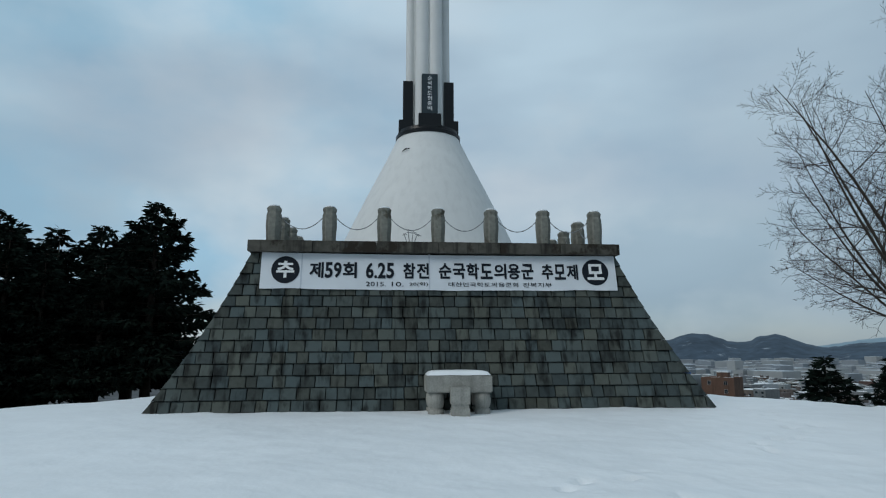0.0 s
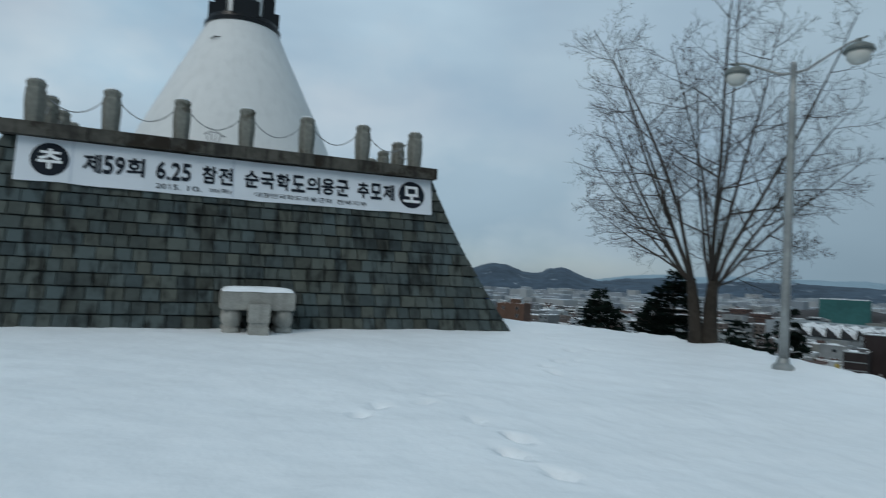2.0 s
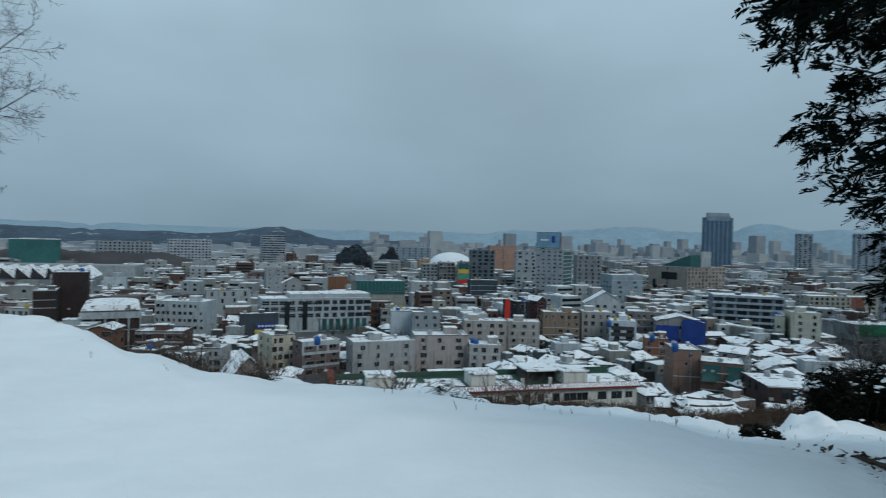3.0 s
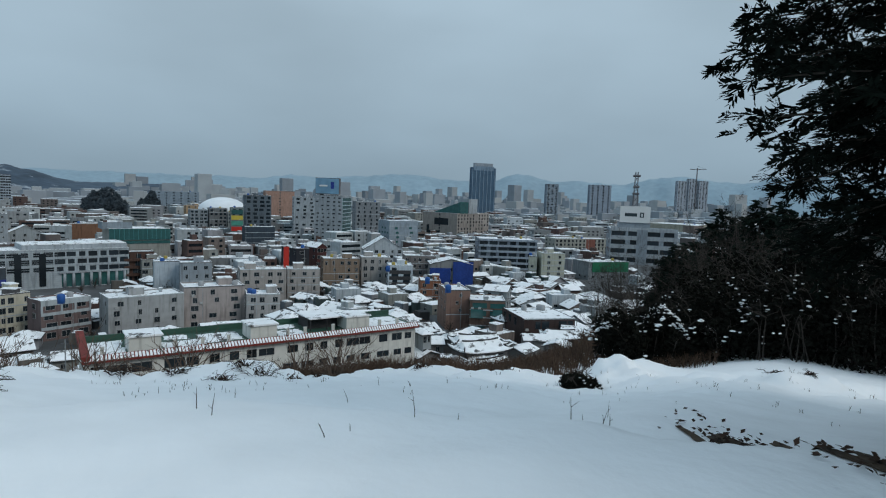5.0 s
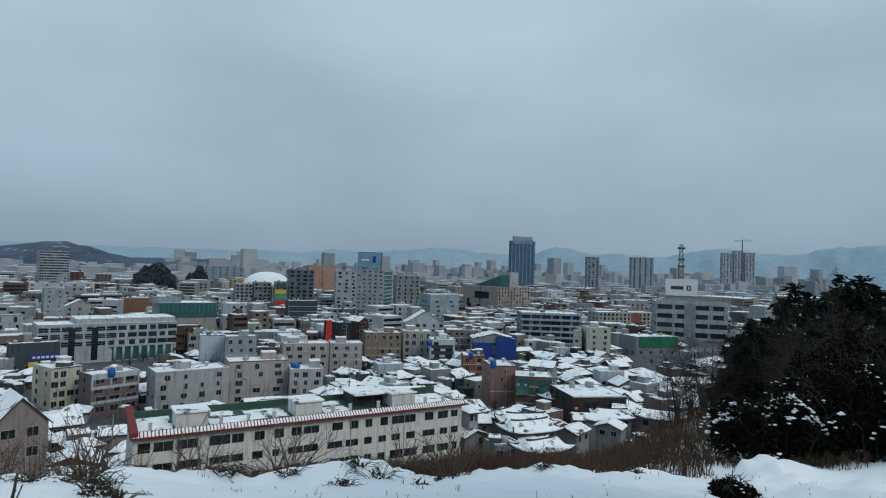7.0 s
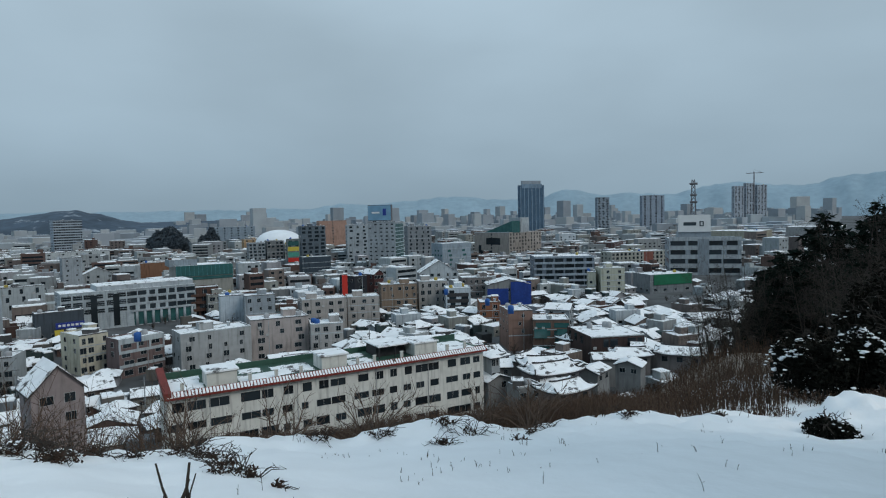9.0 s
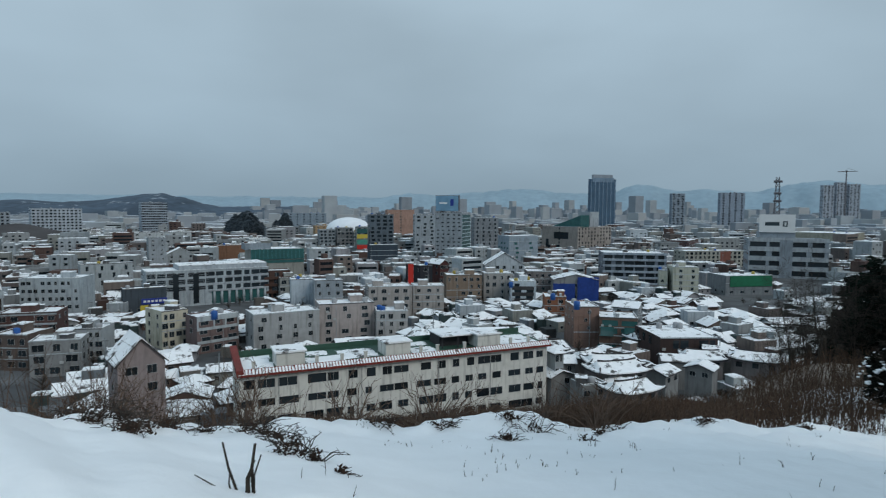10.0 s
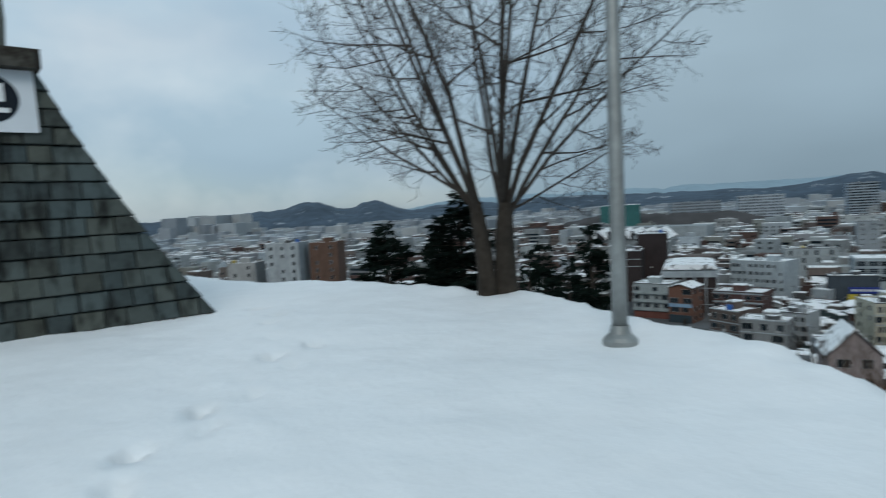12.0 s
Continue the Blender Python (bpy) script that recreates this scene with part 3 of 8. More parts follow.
def make_banner():
    ban = thing("banner", pose(0, 0, 0), "white cloth banner with navy lettering tied across the memorial", "banner")
    steps = 60
    verts, faces = [], []
    x0, x1 = -4.98, 5.22

    def sheet_y(x, z):
        f = min(1.0, max(0.0, (z - 3.27) / 1.02))
        return face_y(z) - (0.085 + 0.03 * noise.noise((x * 0.9, f * 2, 4)) + 0.03 * f * (1 - f))

    for i in range(steps + 1):
        x = x0 + (x1 - x0) * i / steps
        for j in range(7):
            f = j / 6
            z = 3.255 + 1.035 * f + (0.025 * noise.noise((x * 1.1, 2, 8)) if j == 0 else 0) - 0.03 * math.sin(math.pi * i / steps)
            verts.append((x, sheet_y(x, z), z))
    for i in range(steps):
        for j in range(6):
            k = i * 7 + j
            faces.append((k, k + 7, k + 8, k + 1))
    child("sheet", mesh_of("sheet", verts, faces, [CLOTH], None, True), ban)
    # seams where the lengths of cloth are joined
    for x in (-3.86, -0.27):
        v = []
        for j in range(7):
            z = 3.26 + 1.02 * j / 6
            v += [(x - 0.02, sheet_y(x, z) - 0.006, z), (x + 0.02, sheet_y(x, z) - 0.006, z)]
        child("seam", mesh_of("seam", v, [(2 * j, 2 * j + 1, 2 * j + 3, 2 * j + 2) for j in range(6)], [SEAM], None, True), ban)

    def on_cloth(name, me, mat, parent, left, low, width, height, lift, label=""):
        """Lays a flat 1 x 1 form on the cloth, bent with it."""
        co = np.zeros(len(me.vertices) * 3)
        me.vertices.foreach_get("co", co)
        co = co.reshape(-1, 3)
        out = np.array([(left + width * u, sheet_y(left + width * u, low + height * w) - lift, low + height * w) for u, w, _ in co])
        me.vertices.foreach_set("co", out.ravel())
        me.materials.append(mat)
        return child(name, me, parent, None, label)

    for cx, ch in ((-4.3, "추"), (4.6, "모")):
        v, f = [(0.5, 0.5, 0)], []
        for ring in range(1, 5):
            for k in range(40):
                a = 2 * math.pi * k / 40
                v.append((0.5 + 0.125 * ring * math.cos(a), 0.5 + 0.125 * ring * math.sin(a), 0))
        f += [(0, 1 + k, 1 + (k + 1) % 40) for k in range(40)]
        for ring in range(3):
            for k in range(40):
                p, q = 1 + ring * 40 + k, 1 + ring * 40 + (k + 1) % 40
                f.append((p, p + 40, q + 40, q))
        disc = on_cloth("disc", mesh_of("disc", v, f, []), INK, ban, cx - 0.39, 3.4, 0.78, 0.78, 0.01)
        on_cloth("letter", text_mesh(ch, 0.03)[0], LETTER_WHITE, disc, cx - 0.25, 3.56, 0.5, 0.48, 0.022)
    for word, a, b in (("제59회", -3.66, -2.3), ("6.25", -2.08, -1.26), ("참전", -1.04, -0.26), ("순국학도의용군", -0.02, 2.78), ("추모제", 2.98, 4.1)):
        wide = [0.22 if ch == "." else (0.56 if ch.isdigit() else 1.0) for ch in word]
        unit, x = (b - a) / sum(wide), a
        for ch, k in zip(word, wide):
            tall = 0.09 if ch == "." else 0.46
            on_cloth("letter", text_mesh(ch, 0.03)[0], INK, ban, x + 0.05 * unit * k, 3.56, 0.9 * unit * k, tall, 0.016)
            x += unit * k
    for word, a, b in (("2015.", -2.06, -1.5), ("10.", -1.34, -1.0), ("20(화)", -0.84, -0.31), ("대한민국학도의용군회", 0.27, 2.28), ("전북지부", 2.42, 3.27)):
        tagged(on_cloth("small_writing", text_mesh(word, 0.006)[0], INK, ban, a, 3.33, b - a, 0.13, 0.014), kind="stuff")


make_banner()


def make_wire_stand():
    """A bent wire frame left on the slab's edge."""
    st = thing("wire_stand", pose(-0.8, 17.72, 4.6), "bent thin wire flower stand on the slab's edge", "stand")
    for k, (dx, top) in enumerate(((-0.16, 0.3), (-0.06, 0.42), (0.05, 0.36), (0.15, 0.28))):
        t = Tubes(5)
        t.add([Vector((dx * 0.6, 0.02 * k, 0)), Vector((dx, 0, top * 0.6)), Vector((dx * 1.3, -0.03, top)), Vector((dx * 1.3 + 0.1, -0.05, top - 0.06))], [0.012] * 4)
        child("wire", t.mesh("wire", CHAIN_IRON, False), st)
    t = Tubes(5)
    t.add([Vector((-0.24, 0, 0.24)), Vector((-0.1, 0, 0.33)), Vector((0.1, 0, 0.31)), Vector((0.24, 0, 0.22))], [0.012] * 4)
    child("wire", t.mesh("wire", CHAIN_IRON, False), st)


make_wire_stand()


def make_altar():
    al = thing("stone_altar", pose(0.36, 15.95, 0), "pale granite offering table with barrel legs and a cap of snow", "altar")
    bm = bmesh.new()
    bmesh.ops.create_cube(bm, size=1, matrix=Matrix.Translation((0, 0.3, 0.72)) @ Matrix.Diagonal((1.66, 0.95, 0.43, 1)))
    bmesh.ops.bevel(bm, geom=bm.edges[:], offset=0.025, segments=2, affect="EDGES")
    part("tabletop", bm, ALTAR_STONE, al)
    bm = bmesh.new()
    bmesh.ops.create_grid(bm, x_segments=24, y_segments=14, size=0.5)
    for v in bm.verts:
        ex, ey = 1 - (2 * v.co.x) ** 8, 1 - (2 * v.co.y) ** 8
        v.co = (v.co.x * 1.62, v.co.y * 0.92 + 0.3, 0.935 + 0.11 * max(0, ex * ey) ** 0.5 + 0.01 * noise.noise((v.co.x * 4, v.co.y * 4, 0)))
    part("snow_cap", bm, SNOW, al, "soft cap of snow", True)
    prof = ((0.2, -0.1), (0.2, 0.1), (0.15, 0.11), (0.19, 0.16), (0.215, 0.3), (0.2, 0.44), (0.15, 0.5), (0.15, 0.51))
    me = mesh_of("leg", *lathe(prof, 24), [ALTAR_STONE], None, True)
    for x in (-0.58, 0.6):
        for y in (0.05, 0.6):
            child("leg", me, al, pose(x, y, 0))
    fore = thing("incense_stand", pose(0.34, 15.55, 0), "square granite incense pedestal in front of the altar", "pedestal")
    bm = bmesh.new()
    for w, z0, z1 in ((0.44, -0.1, 0.16), (0.4, 0.16, 0.26), (0.46, 0.26, 0.66)):
        bmesh.ops.create_cube(bm, size=1, matrix=Matrix.Translation((0, 0, (z0 + z1) / 2)) @ Matrix.Diagonal((w, w * 0.8, z1 - z0, 1)))
    part("pedestal", bm, ALTAR_STONE, fore)


make_altar()

def stone_mesh(corners, seed):
    """One facing stone: a quad of (x, z) on the memorial's front, with chamfered edges."""
    r = random.Random(seed)
    out = r.uniform(-0.018, 0.024)
    (x0, z0), (x1, _), (x2, z1), (x3, _) = corners
    pts = [(x0, z0, 0.055), (x1, z0, 0.055), (x2, z1, 0.02), (x3, z1, 0.02)]
    cx, cz = sum(p[0] for p in pts) / 4, (z0 + z1) / 2
    back = [(x, face_y(max(0, z)) + 0.08, z) for x, z, p in pts]
    rim = [(x, face_y(max(0, z)) - p - out + 0.014, z) for x, z, p in pts]
    top = []
    for x, z, p in pts:
        q = 0.016
        xx = x + (q if x < cx else -q) + r.uniform(-.004, .004)
        zz = z + (q if z < cz else -q) + r.uniform(-.004, .004)
        top.append((xx, face_y(max(0, zz)) - p - out + r.uniform(-.004, .004), zz))
    verts = back + rim + top
    faces = [(8, 9, 10, 11)]
    for k in range(4):
        j = (k + 1) % 4
        faces += [(4 + k, 4 + j, 8 + j, 8 + k), (k, j, 4 + j, 4 + k)]
    return verts, faces


def lay_stones():
    r = random.Random(12)
    rest_v, rest_f = [], []
    made = 0
    step = 0.308
    rows = 14
    for i in range(rows):
        z0, z1 = i * step - 0.02, (i + 1) * step - 0.02
        gap = 0.02
        b0, b1 = HALF - SIDE_IN * lean(max(0, z0)), HALF - SIDE_IN * lean(z1)
        x = -b0 - 0.02
        while x < b0 - 0.05:
            w = r.uniform(0.28, 0.46)
            nx = x + w
            if nx > b0 - 0.25:
                nx = b0 + 0.02
            lean_l = 0.5 * (r.random() - 0.5) * 0.05
            a = (x + gap / 2, z0 + gap / 2)
            b = (nx - gap / 2, z0 + gap / 2)
            c = (min(nx - gap / 2 + lean_l, b1 + 0.02), z1 - gap / 2)
            d = (max(x + gap / 2 + lean_l, -b1 - 0.02), z1 - gap / 2)
            if c[0] - d[0] > 0.05:
                v, f = stone_mesh((a, b, c, d), r.random())
                if i < 11 and made < 298 and (i < 6 or x > -1.0):
                    child("stone", mesh_of("stone", v, f, [STONE]), MEMORIAL)
                    made += 1
                else:
                    n = len(rest_v)
                    rest_v.extend(v)
                    rest_f.extend(tuple(n + q for q in ff) for ff in f)
            x = nx
    # plain courses on the flanks and the back
    for side in (-1, 1):
        for i in range(rows):
            z0, z1 = i * step - 0.02, (i + 1) * step - 0.034
            y = FRONT + FRONT_IN * lean(max(0, z0)) + 0.02
            end = BACK - FRONT_IN * lean(z1)
            while y < end - 0.1:
                ny = min(end, y + r.uniform(0.36, 0.56))
                n = len(rest_v)
                p0, p1 = HALF - SIDE_IN * lean(max(0, z0)) + 0.05, HALF - SIDE_IN * lean(z1) + 0.02
                y1 = max(y, FRONT + FRONT_IN * lean(max(0, z1)) + 0.02)
                quad = [(side * p0, y, z0), (side * p0, ny - .014, z0), (side * p1, ny - .014, z1), (side * p1, y1, z1)]
                rest_v.extend(quad + [(a - side * 0.12, b, c) for a, b, c in quad])
                rest_f.extend(tuple(n + q for q in f) for f in BOX_FACES)
                y = ny
    tagged(child("stone_facing", mesh_of("stone_facing", rest_v, rest_f, [STONE_REST]), MEMORIAL), kind="stuff")


lay_stones()

# ---------------------------------------------------------------- lamp, trees and shrubs on the hill
def make_lamp():
    x, y = 9.62, 9.55
    z = ground_z(x, y)
    lamp = thing("street_lamp", pose(x, y, z, 0, 1.2, 0), "tall grey steel street lamp with two bell lamps", "street lamp")
    prof = ((0.2, -0.1), (0.2, 0.05), (0.17, 0.09), (0.12, 0.13), (0.1, 0.22))
    child("foot", mesh_of("foot", *lathe(prof, 20), [POLE_METAL], None, False), lamp, label="flared concrete-grey foot")
    prof = ((0.088, 0.2), (0.085, 1.5), (0.078, 3.5), (0.07, 5.3), (0.072, 5.32), (0.06, 5.34), (0.056, 6.05), (0.062, 6.06), (0.05, 6.12))
    child("pole", mesh_of("pole", *lathe(prof, 20), [POLE_METAL], None, True), lamp)
    d = Vector((0.36, -0.93, 0))
    for s in (1, -1):
        t = Tubes(8)
        pts = [Vector((0, 0, 5.9)), d * s * 0.25 + Vector((0, 0, 5.93)), d * s * 0.6 + Vector((0, 0, 6.12)), d * s * 0.95 + Vector((0, 0, 6.3)), d * s * 1.25 + Vector((0, 0, 6.36))]
        t.add(pts, [0.025, 0.025, 0.022, 0.022, 0.018])
        arm = child("arm", t.mesh("arm", POLE_METAL), lamp)
        c = d * s * 1.1
        prof = ((0.25, 6.08), (0.27, 6.1), (0.24, 6.17), (0.13, 6.24), (0.06, 6.27), (0.05, 6.34))
        shade = child("shade", mesh_of("shade", *lathe(prof, 24, (c.x, c.y)), [LAMP_SHADE], None, True), lamp, label="grey enamel bell shade")
        prof = ((0.05, 5.86), (0.13, 5.88), (0.19, 5.95), (0.22, 6.09))
        child("globe", mesh_of("globe", *lathe(prof, 24, (c.x, c.y)), [LAMP_GLASS], None, True), shade, label="frosted glass bowl")


make_lamp()


def grow(tubes, rng, start, way, length, radius, level, droop):
    """One limb with its side limbs, level by level down to twigs."""
    steps = 7 if level < 2 else 4
    pts, radii = [start.copy()], [radius]
    p, d = start.copy(), way.normalized()
    for i in range(steps):
        wob = 0.1 if level < 2 else 0.19
        d = (d + Vector((rng.uniform(-wob, wob), rng.uniform(-wob, wob), rng.uniform(-wob, wob) + droop))).normalized()
        p = p + d * length / steps
        pts.append(p.copy())
        radii.append(max(0.0032, radius * (1 - 0.84 * (i + 1) / steps)))
    tubes.add(pts, radii, (8, 6, 4, 3, 3)[level])
    if level == 4:
        return
    count = {0: 0, 1: rng.randint(11, 13), 2: rng.randint(8, 10), 3: rng.randint(4, 5)}[level]
    turn = rng.uniform(0, 6.28)
    for k in range(count):
        f = (0.22 if level == 1 else 0.15) + 0.8 * (k + rng.random() * 0.7) / count
        i = min(steps - 1, int(f * steps))
        q = pts[i].lerp(pts[i + 1], f * steps - i)
        along = (pts[i + 1] - pts[i]).normalized()
        u = along.orthogonal().normalized()
        v = along.cross(u)
        turn += 2.4
        out = math.cos(turn) * u + math.sin(turn) * v
        spread = rng.uniform(0.85, 1.3) if level == 1 else rng.uniform(0.6, 1.0)
        w = (along * math.cos(spread) + out * math.sin(spread)).normalized()
        if level == 1:
            ln = length * rng.uniform(0.24, 0.45) * (1.15 - 0.75 * f)
        else:
            ln = length * rng.uniform(0.35, 0.6) * (1.1 - 0.6 * f)
        grow(tubes, rng, q, w, ln, max(0.0045, radii[i] * rng.uniform(0.36, 0.52)), level + 1, 0.06 if level == 1 else 0.05)


def make_bare_tree(x, y, seed, leaders, label, size=1.0):
    rng = random.Random(seed)
    z = ground_z(x, y) - 0.1
    tree = thing("bare_tree", pose(x, y, z), label, "tree")
    tr = Tubes(12)
    br = Tubes(5)
    for bx, by, tx, ty, r in ((-0.16, 0.12, -0.3, 0.2, 0.17), (0.14, -0.09, 0.2, -0.12, 0.2)):
        pts = [Vector((bx * size, by * size, 0)), Vector((bx * size * 1.1, by * size, 0.5 * size)), Vector((tx * 0.75 * size, ty * size * 0.8, 1.2 * size)), Vector((tx * size, ty * size, 1.9 * size))]
        tr.add(pts, [r * 1.35 * size, r * 1.05 * size, r * 0.95 * size, r * 0.7 * size])
    child("trunk", tr.mesh("trunk", BARK), tree)
    for tilt, bearing, length, base_z, r in leaders:
        a, b = radians(tilt), radians(bearing)
        way = Vector((math.sin(a) * math.cos(b), math.sin(a) * math.sin(b), math.cos(a)))
        tip = Vector((-0.23, 0.1, 0)) if way.dot(Vector((-0.55, 0.75, 0))) > 0.1 else Vector((0.17, -0.06, 0))
        grow(br, rng, tip * size + Vector((0, 0, base_z * size)), way, length * size, 0.7 * r * size, 1, 0.035 if tilt > 40 else 0.012)
    child("crown", br.mesh("crown", TWIG, False), tree, label="fan of bare grey-brown limbs and twigs")
    return tree


LEADERS = ((2, 20, 9.0, 1.7, 0.11), (10, 320, 8.9, 1.6, 0.1), (10, 135, 9.0, 1.5, 0.1), (19, 300, 8.0, 1.5, 0.09), (18, 140, 8.0, 1.4, 0.09), (8, 230, 8.4, 1.8, 0.085),
           (30, 312, 6.6, 1.4, 0.085), (28, 134, 6.4, 1.5, 0.08), (14, 50, 7.6, 1.7, 0.08), (19, 220, 6.8, 1.8, 0.075), (43, 314, 5.2, 1.6, 0.07), (43, 134, 5.0, 1.6, 0.065),
           (64, 136, 4.2, 1.9, 0.055), (70, 316, 3.2, 1.7, 0.045), (60, 40, 3.2, 1.9, 0.045), (60, 225, 3.2, 1.9, 0.045), (23, 146, 7.4, 1.5, 0.08), (35, 128, 6.0, 1.6, 0.07))
make_bare_tree(11.66, 13.5, 4, LEADERS, "large leafless plane tree with twin trunks at the hill's edge", 0.94)


def conifer_mesh(seed, height, radius, clear, whorls, sprays, blade, mat, droop=0.15, ragged=0.35, shape=0.8, belly=0.0):
    """Trunk and crown of an evergreen: whorls of limbs that carry small pointed sprays."""
    rng = random.Random(seed)
    wood, crown = Tubes(6), Blades()
    wood.add([Vector((0, 0, -0.3)), Vector((0.03, 0.02, height * 0.4)), Vector((0, 0, height * 0.97))], [height * 0.02, height * 0.014, 0.01], 8)
    for i in range(whorls):
        f = (i + rng.random()) / whorls
        z = clear + (height - clear) * f
        full = (1 - f) ** shape if f > belly else (1 - belly) ** shape * (0.55 + 0.45 * f / max(belly, 0.01))
        reach = radius * (full * 0.93 + 0.07) * rng.uniform(1 - ragged, 1 + ragged * 0.4)
        for k in range(rng.randint(3, 5)):
            a = rng.uniform(0, 6.283)
            ln = reach * rng.uniform(0.7, 1.08)
            out = Vector((math.cos(a), math.sin(a), 0))
            pts = [Vector((0, 0, z)) + out * ln * g + Vector((0, 0, ln * (0.12 * g - droop * 2.2 * g * g + 0.12 * g ** 3))) for g in (0, 0.35, 0.7, 1.0)]
            wood.add(pts, [0.012 * height * 0.28 * (1 - f * 0.6), 0.022, 0.014, 0.005], 3)
            n = max(4, int(sprays * ln / radius))
            for s in range(n):
                g = 1 - rng.random() ** 1.5 * 0.85
                j = min(2, int(g * 3))
                q = pts[j].lerp(pts[j + 1], min(1, max(0, g * 3 - j)))
                side = Vector((-out.y, out.x, 0)) * rng.choice((-1, 1))
                way = (out * rng.uniform(0.2, 1.0) + side * rng.uniform(0, 1.0) + Vector((0, 0, rng.uniform(-0.75, 0.3)))).normalized()
                q = q + side * rng.uniform(0, 0.16) * ln + Vector((0, 0, rng.uniform(-0.12, 0.06) * blade * 3))
                size = blade * rng.uniform(0.6, 1.35)
                for b in range(3):
                    w = (way + Vector((rng.uniform(-.6, .6), rng.uniform(-.6, .6), rng.uniform(-.5, .35)))).normalized()
                    cross = w.orthogonal().normalized()
                    cross = (cross * math.cos(b * 1.1) + w.cross(cross) * math.sin(b * 1.1)).normalized()
                    crown.add(q + w * size * 0.2 * b, w * size, cross, size * 0.42)
    return wood.mesh("trunk", BARK), crown.mesh("crown", mat)


def conifer(meshes, x, y, z, turn, size, label, name="conifer", group="", wide=1.0):
    t = thing(name, pose(x, y, z, 0, 0, turn) @ Matrix.Diagonal((size * wide, size * wide, size, 1)), label, "tree", group)
    child("trunk", meshes[0], t)
    child("crown", meshes[1], t)
    return t


# the great cedar beside the path; the bearing of its longest boughs, before it is turned
CEDAR_OPEN = radians(69 - 40)


def cedar_mesh(seed, height):
    """A broad old tree: long level boughs with side boughs, all hung with small flat sprays."""
    rng = random.Random(seed)
    wood, crown = Tubes(6), Blades()
    wood.add([Vector((0, 0, -0.3)), Vector((0.05, 0.03, height * 0.4)), Vector((0, 0, height * 0.95))], [0.3, 0.2, 0.02], 10)

    def frond(p, way, length):
        """A flat fan of small scales, drooping at the tip."""
        side = way.cross(Vector((rng.uniform(-.9, .9), rng.uniform(-.9, .9), 1))).normalized()
        for k in range(5):
            g = (k + 0.4) / 5
            q = p + way * length * g - Vector((0, 0, 0.2 * length * g * g))
            size = length * (0.62 - 0.34 * g) * rng.uniform(0.75, 1.25)
            for sgn in (-1, 1):
                d = (way * rng.uniform(0.7, 1.1) + side * sgn * rng.uniform(0.5, 1.0) + Vector((0, 0, rng.uniform(-.25, .12)))).normalized()
                crown.add(q, d * size, way, size * 0.42)
        crown.add(p + way * length * 0.6, way * length * 0.45, side, length * 0.2)

    def hang(p, out, n):
        for _ in range(n):
            w = (out * rng.uniform(0.2, 1) + Vector((rng.uniform(-.8, .8), rng.uniform(-.8, .8), rng.uniform(-0.55, 0.45)))).normalized()
            frond(p + Vector((rng.gauss(0, .05), rng.gauss(0, .05), rng.gauss(0, .05))), w, rng.uniform(0.11, 0.23))

    boughs = 330
    for i in range(boughs):
        f = (i + rng.random()) / boughs
        z = 1.6 + (height - 2.05) * f ** 1.3
        a = i * 2.39996 + rng.uniform(-.3, .3)
        swell = 1 + 0.1 * noise.noise((math.cos(a) * 2.3, math.sin(a) * 2.3, z * 0.9))
        k = z / height
        if k < 0.38:
            reach = 3.75 + 0.57 * curve01(0.17, 0.38, k)
        else:
            reach = 4.32 * (1 - ((k - 0.38) / 0.64) ** 1.8)
        # the boughs on the open side reach furthest a little above the head
        reach += 0.89 * math.exp(-((z - 4.5) / 0.5) ** 2) * max(0.0, math.cos(a - CEDAR_OPEN)) ** 8
        reach += 0.19 * math.exp(-((z - 3.98) / 0.5) ** 2) * max(0.0, math.cos(a - CEDAR_OPEN + radians(31))) ** 6
        reach = max(0.5, reach * swell * rng.uniform(0.82, 1.0))
        out = Vector((math.cos(a), math.sin(a), 0))
        side = Vector((-out.y, out.x, 0))
        rise = rng.uniform(-0.02, 0.12)
        sway, bow = rng.uniform(-.12, .12), rng.uniform(-.1, .1)
        pts = [Vector((0, 0, z)) + out * reach * g + side * reach * (sway * g * g + bow * math.sin(3.14 * g)) + Vector((0, 0, reach * (rise * g - 0.14 * g * g + 0.05 * math.sin(5 * g + i)))) for g in (0, 0.25, 0.5, 0.75, 1.0)]
        for p in pts:
            p.z = max(p.z, 1.32 + 0.1 * rng.random())
        wood.add(pts, [0.045, 0.03, 0.02, 0.011, 0.004], 4)
        n = int(4 + reach * 3.2)
        for b in range(n):
            g = 0.22 + 0.78 * (b + rng.random()) / n
            j = min(3, int(g * 4))
            p = pts[j].lerp(pts[j + 1], min(1.0, g * 4 - j))
            s = 1 if b % 2 else -1
            ln = reach * rng.uniform(0.1, 0.24) * (1.25 - 0.8 * g) + 0.1
            d = (out * rng.uniform(0.4, 1.0) + side * s * rng.uniform(0.4, 1.0) + Vector((0, 0, rng.uniform(-.3, .2)))).normalized()
            q = p + d * ln - Vector((0, 0, 0.1 * ln))
            wood.add([p, q], [0.012, 0.004], 3)
            m = max(3, int(ln * 12))
            for c in range(m):
                hang(p.lerp(q, 0.15 + 0.85 * (c + 0.5) / m), d, 3)
        hang(pts[4], out, 5)
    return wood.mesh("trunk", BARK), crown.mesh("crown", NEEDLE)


CEDAR = cedar_mesh(28, 11.0)
conifer(CEDAR, 3.0, -5.5, ground_z(3.0, -5.5), 40, 1.0, "tall dark cedar with drooping boughs beside the slope", "cedar_tree")

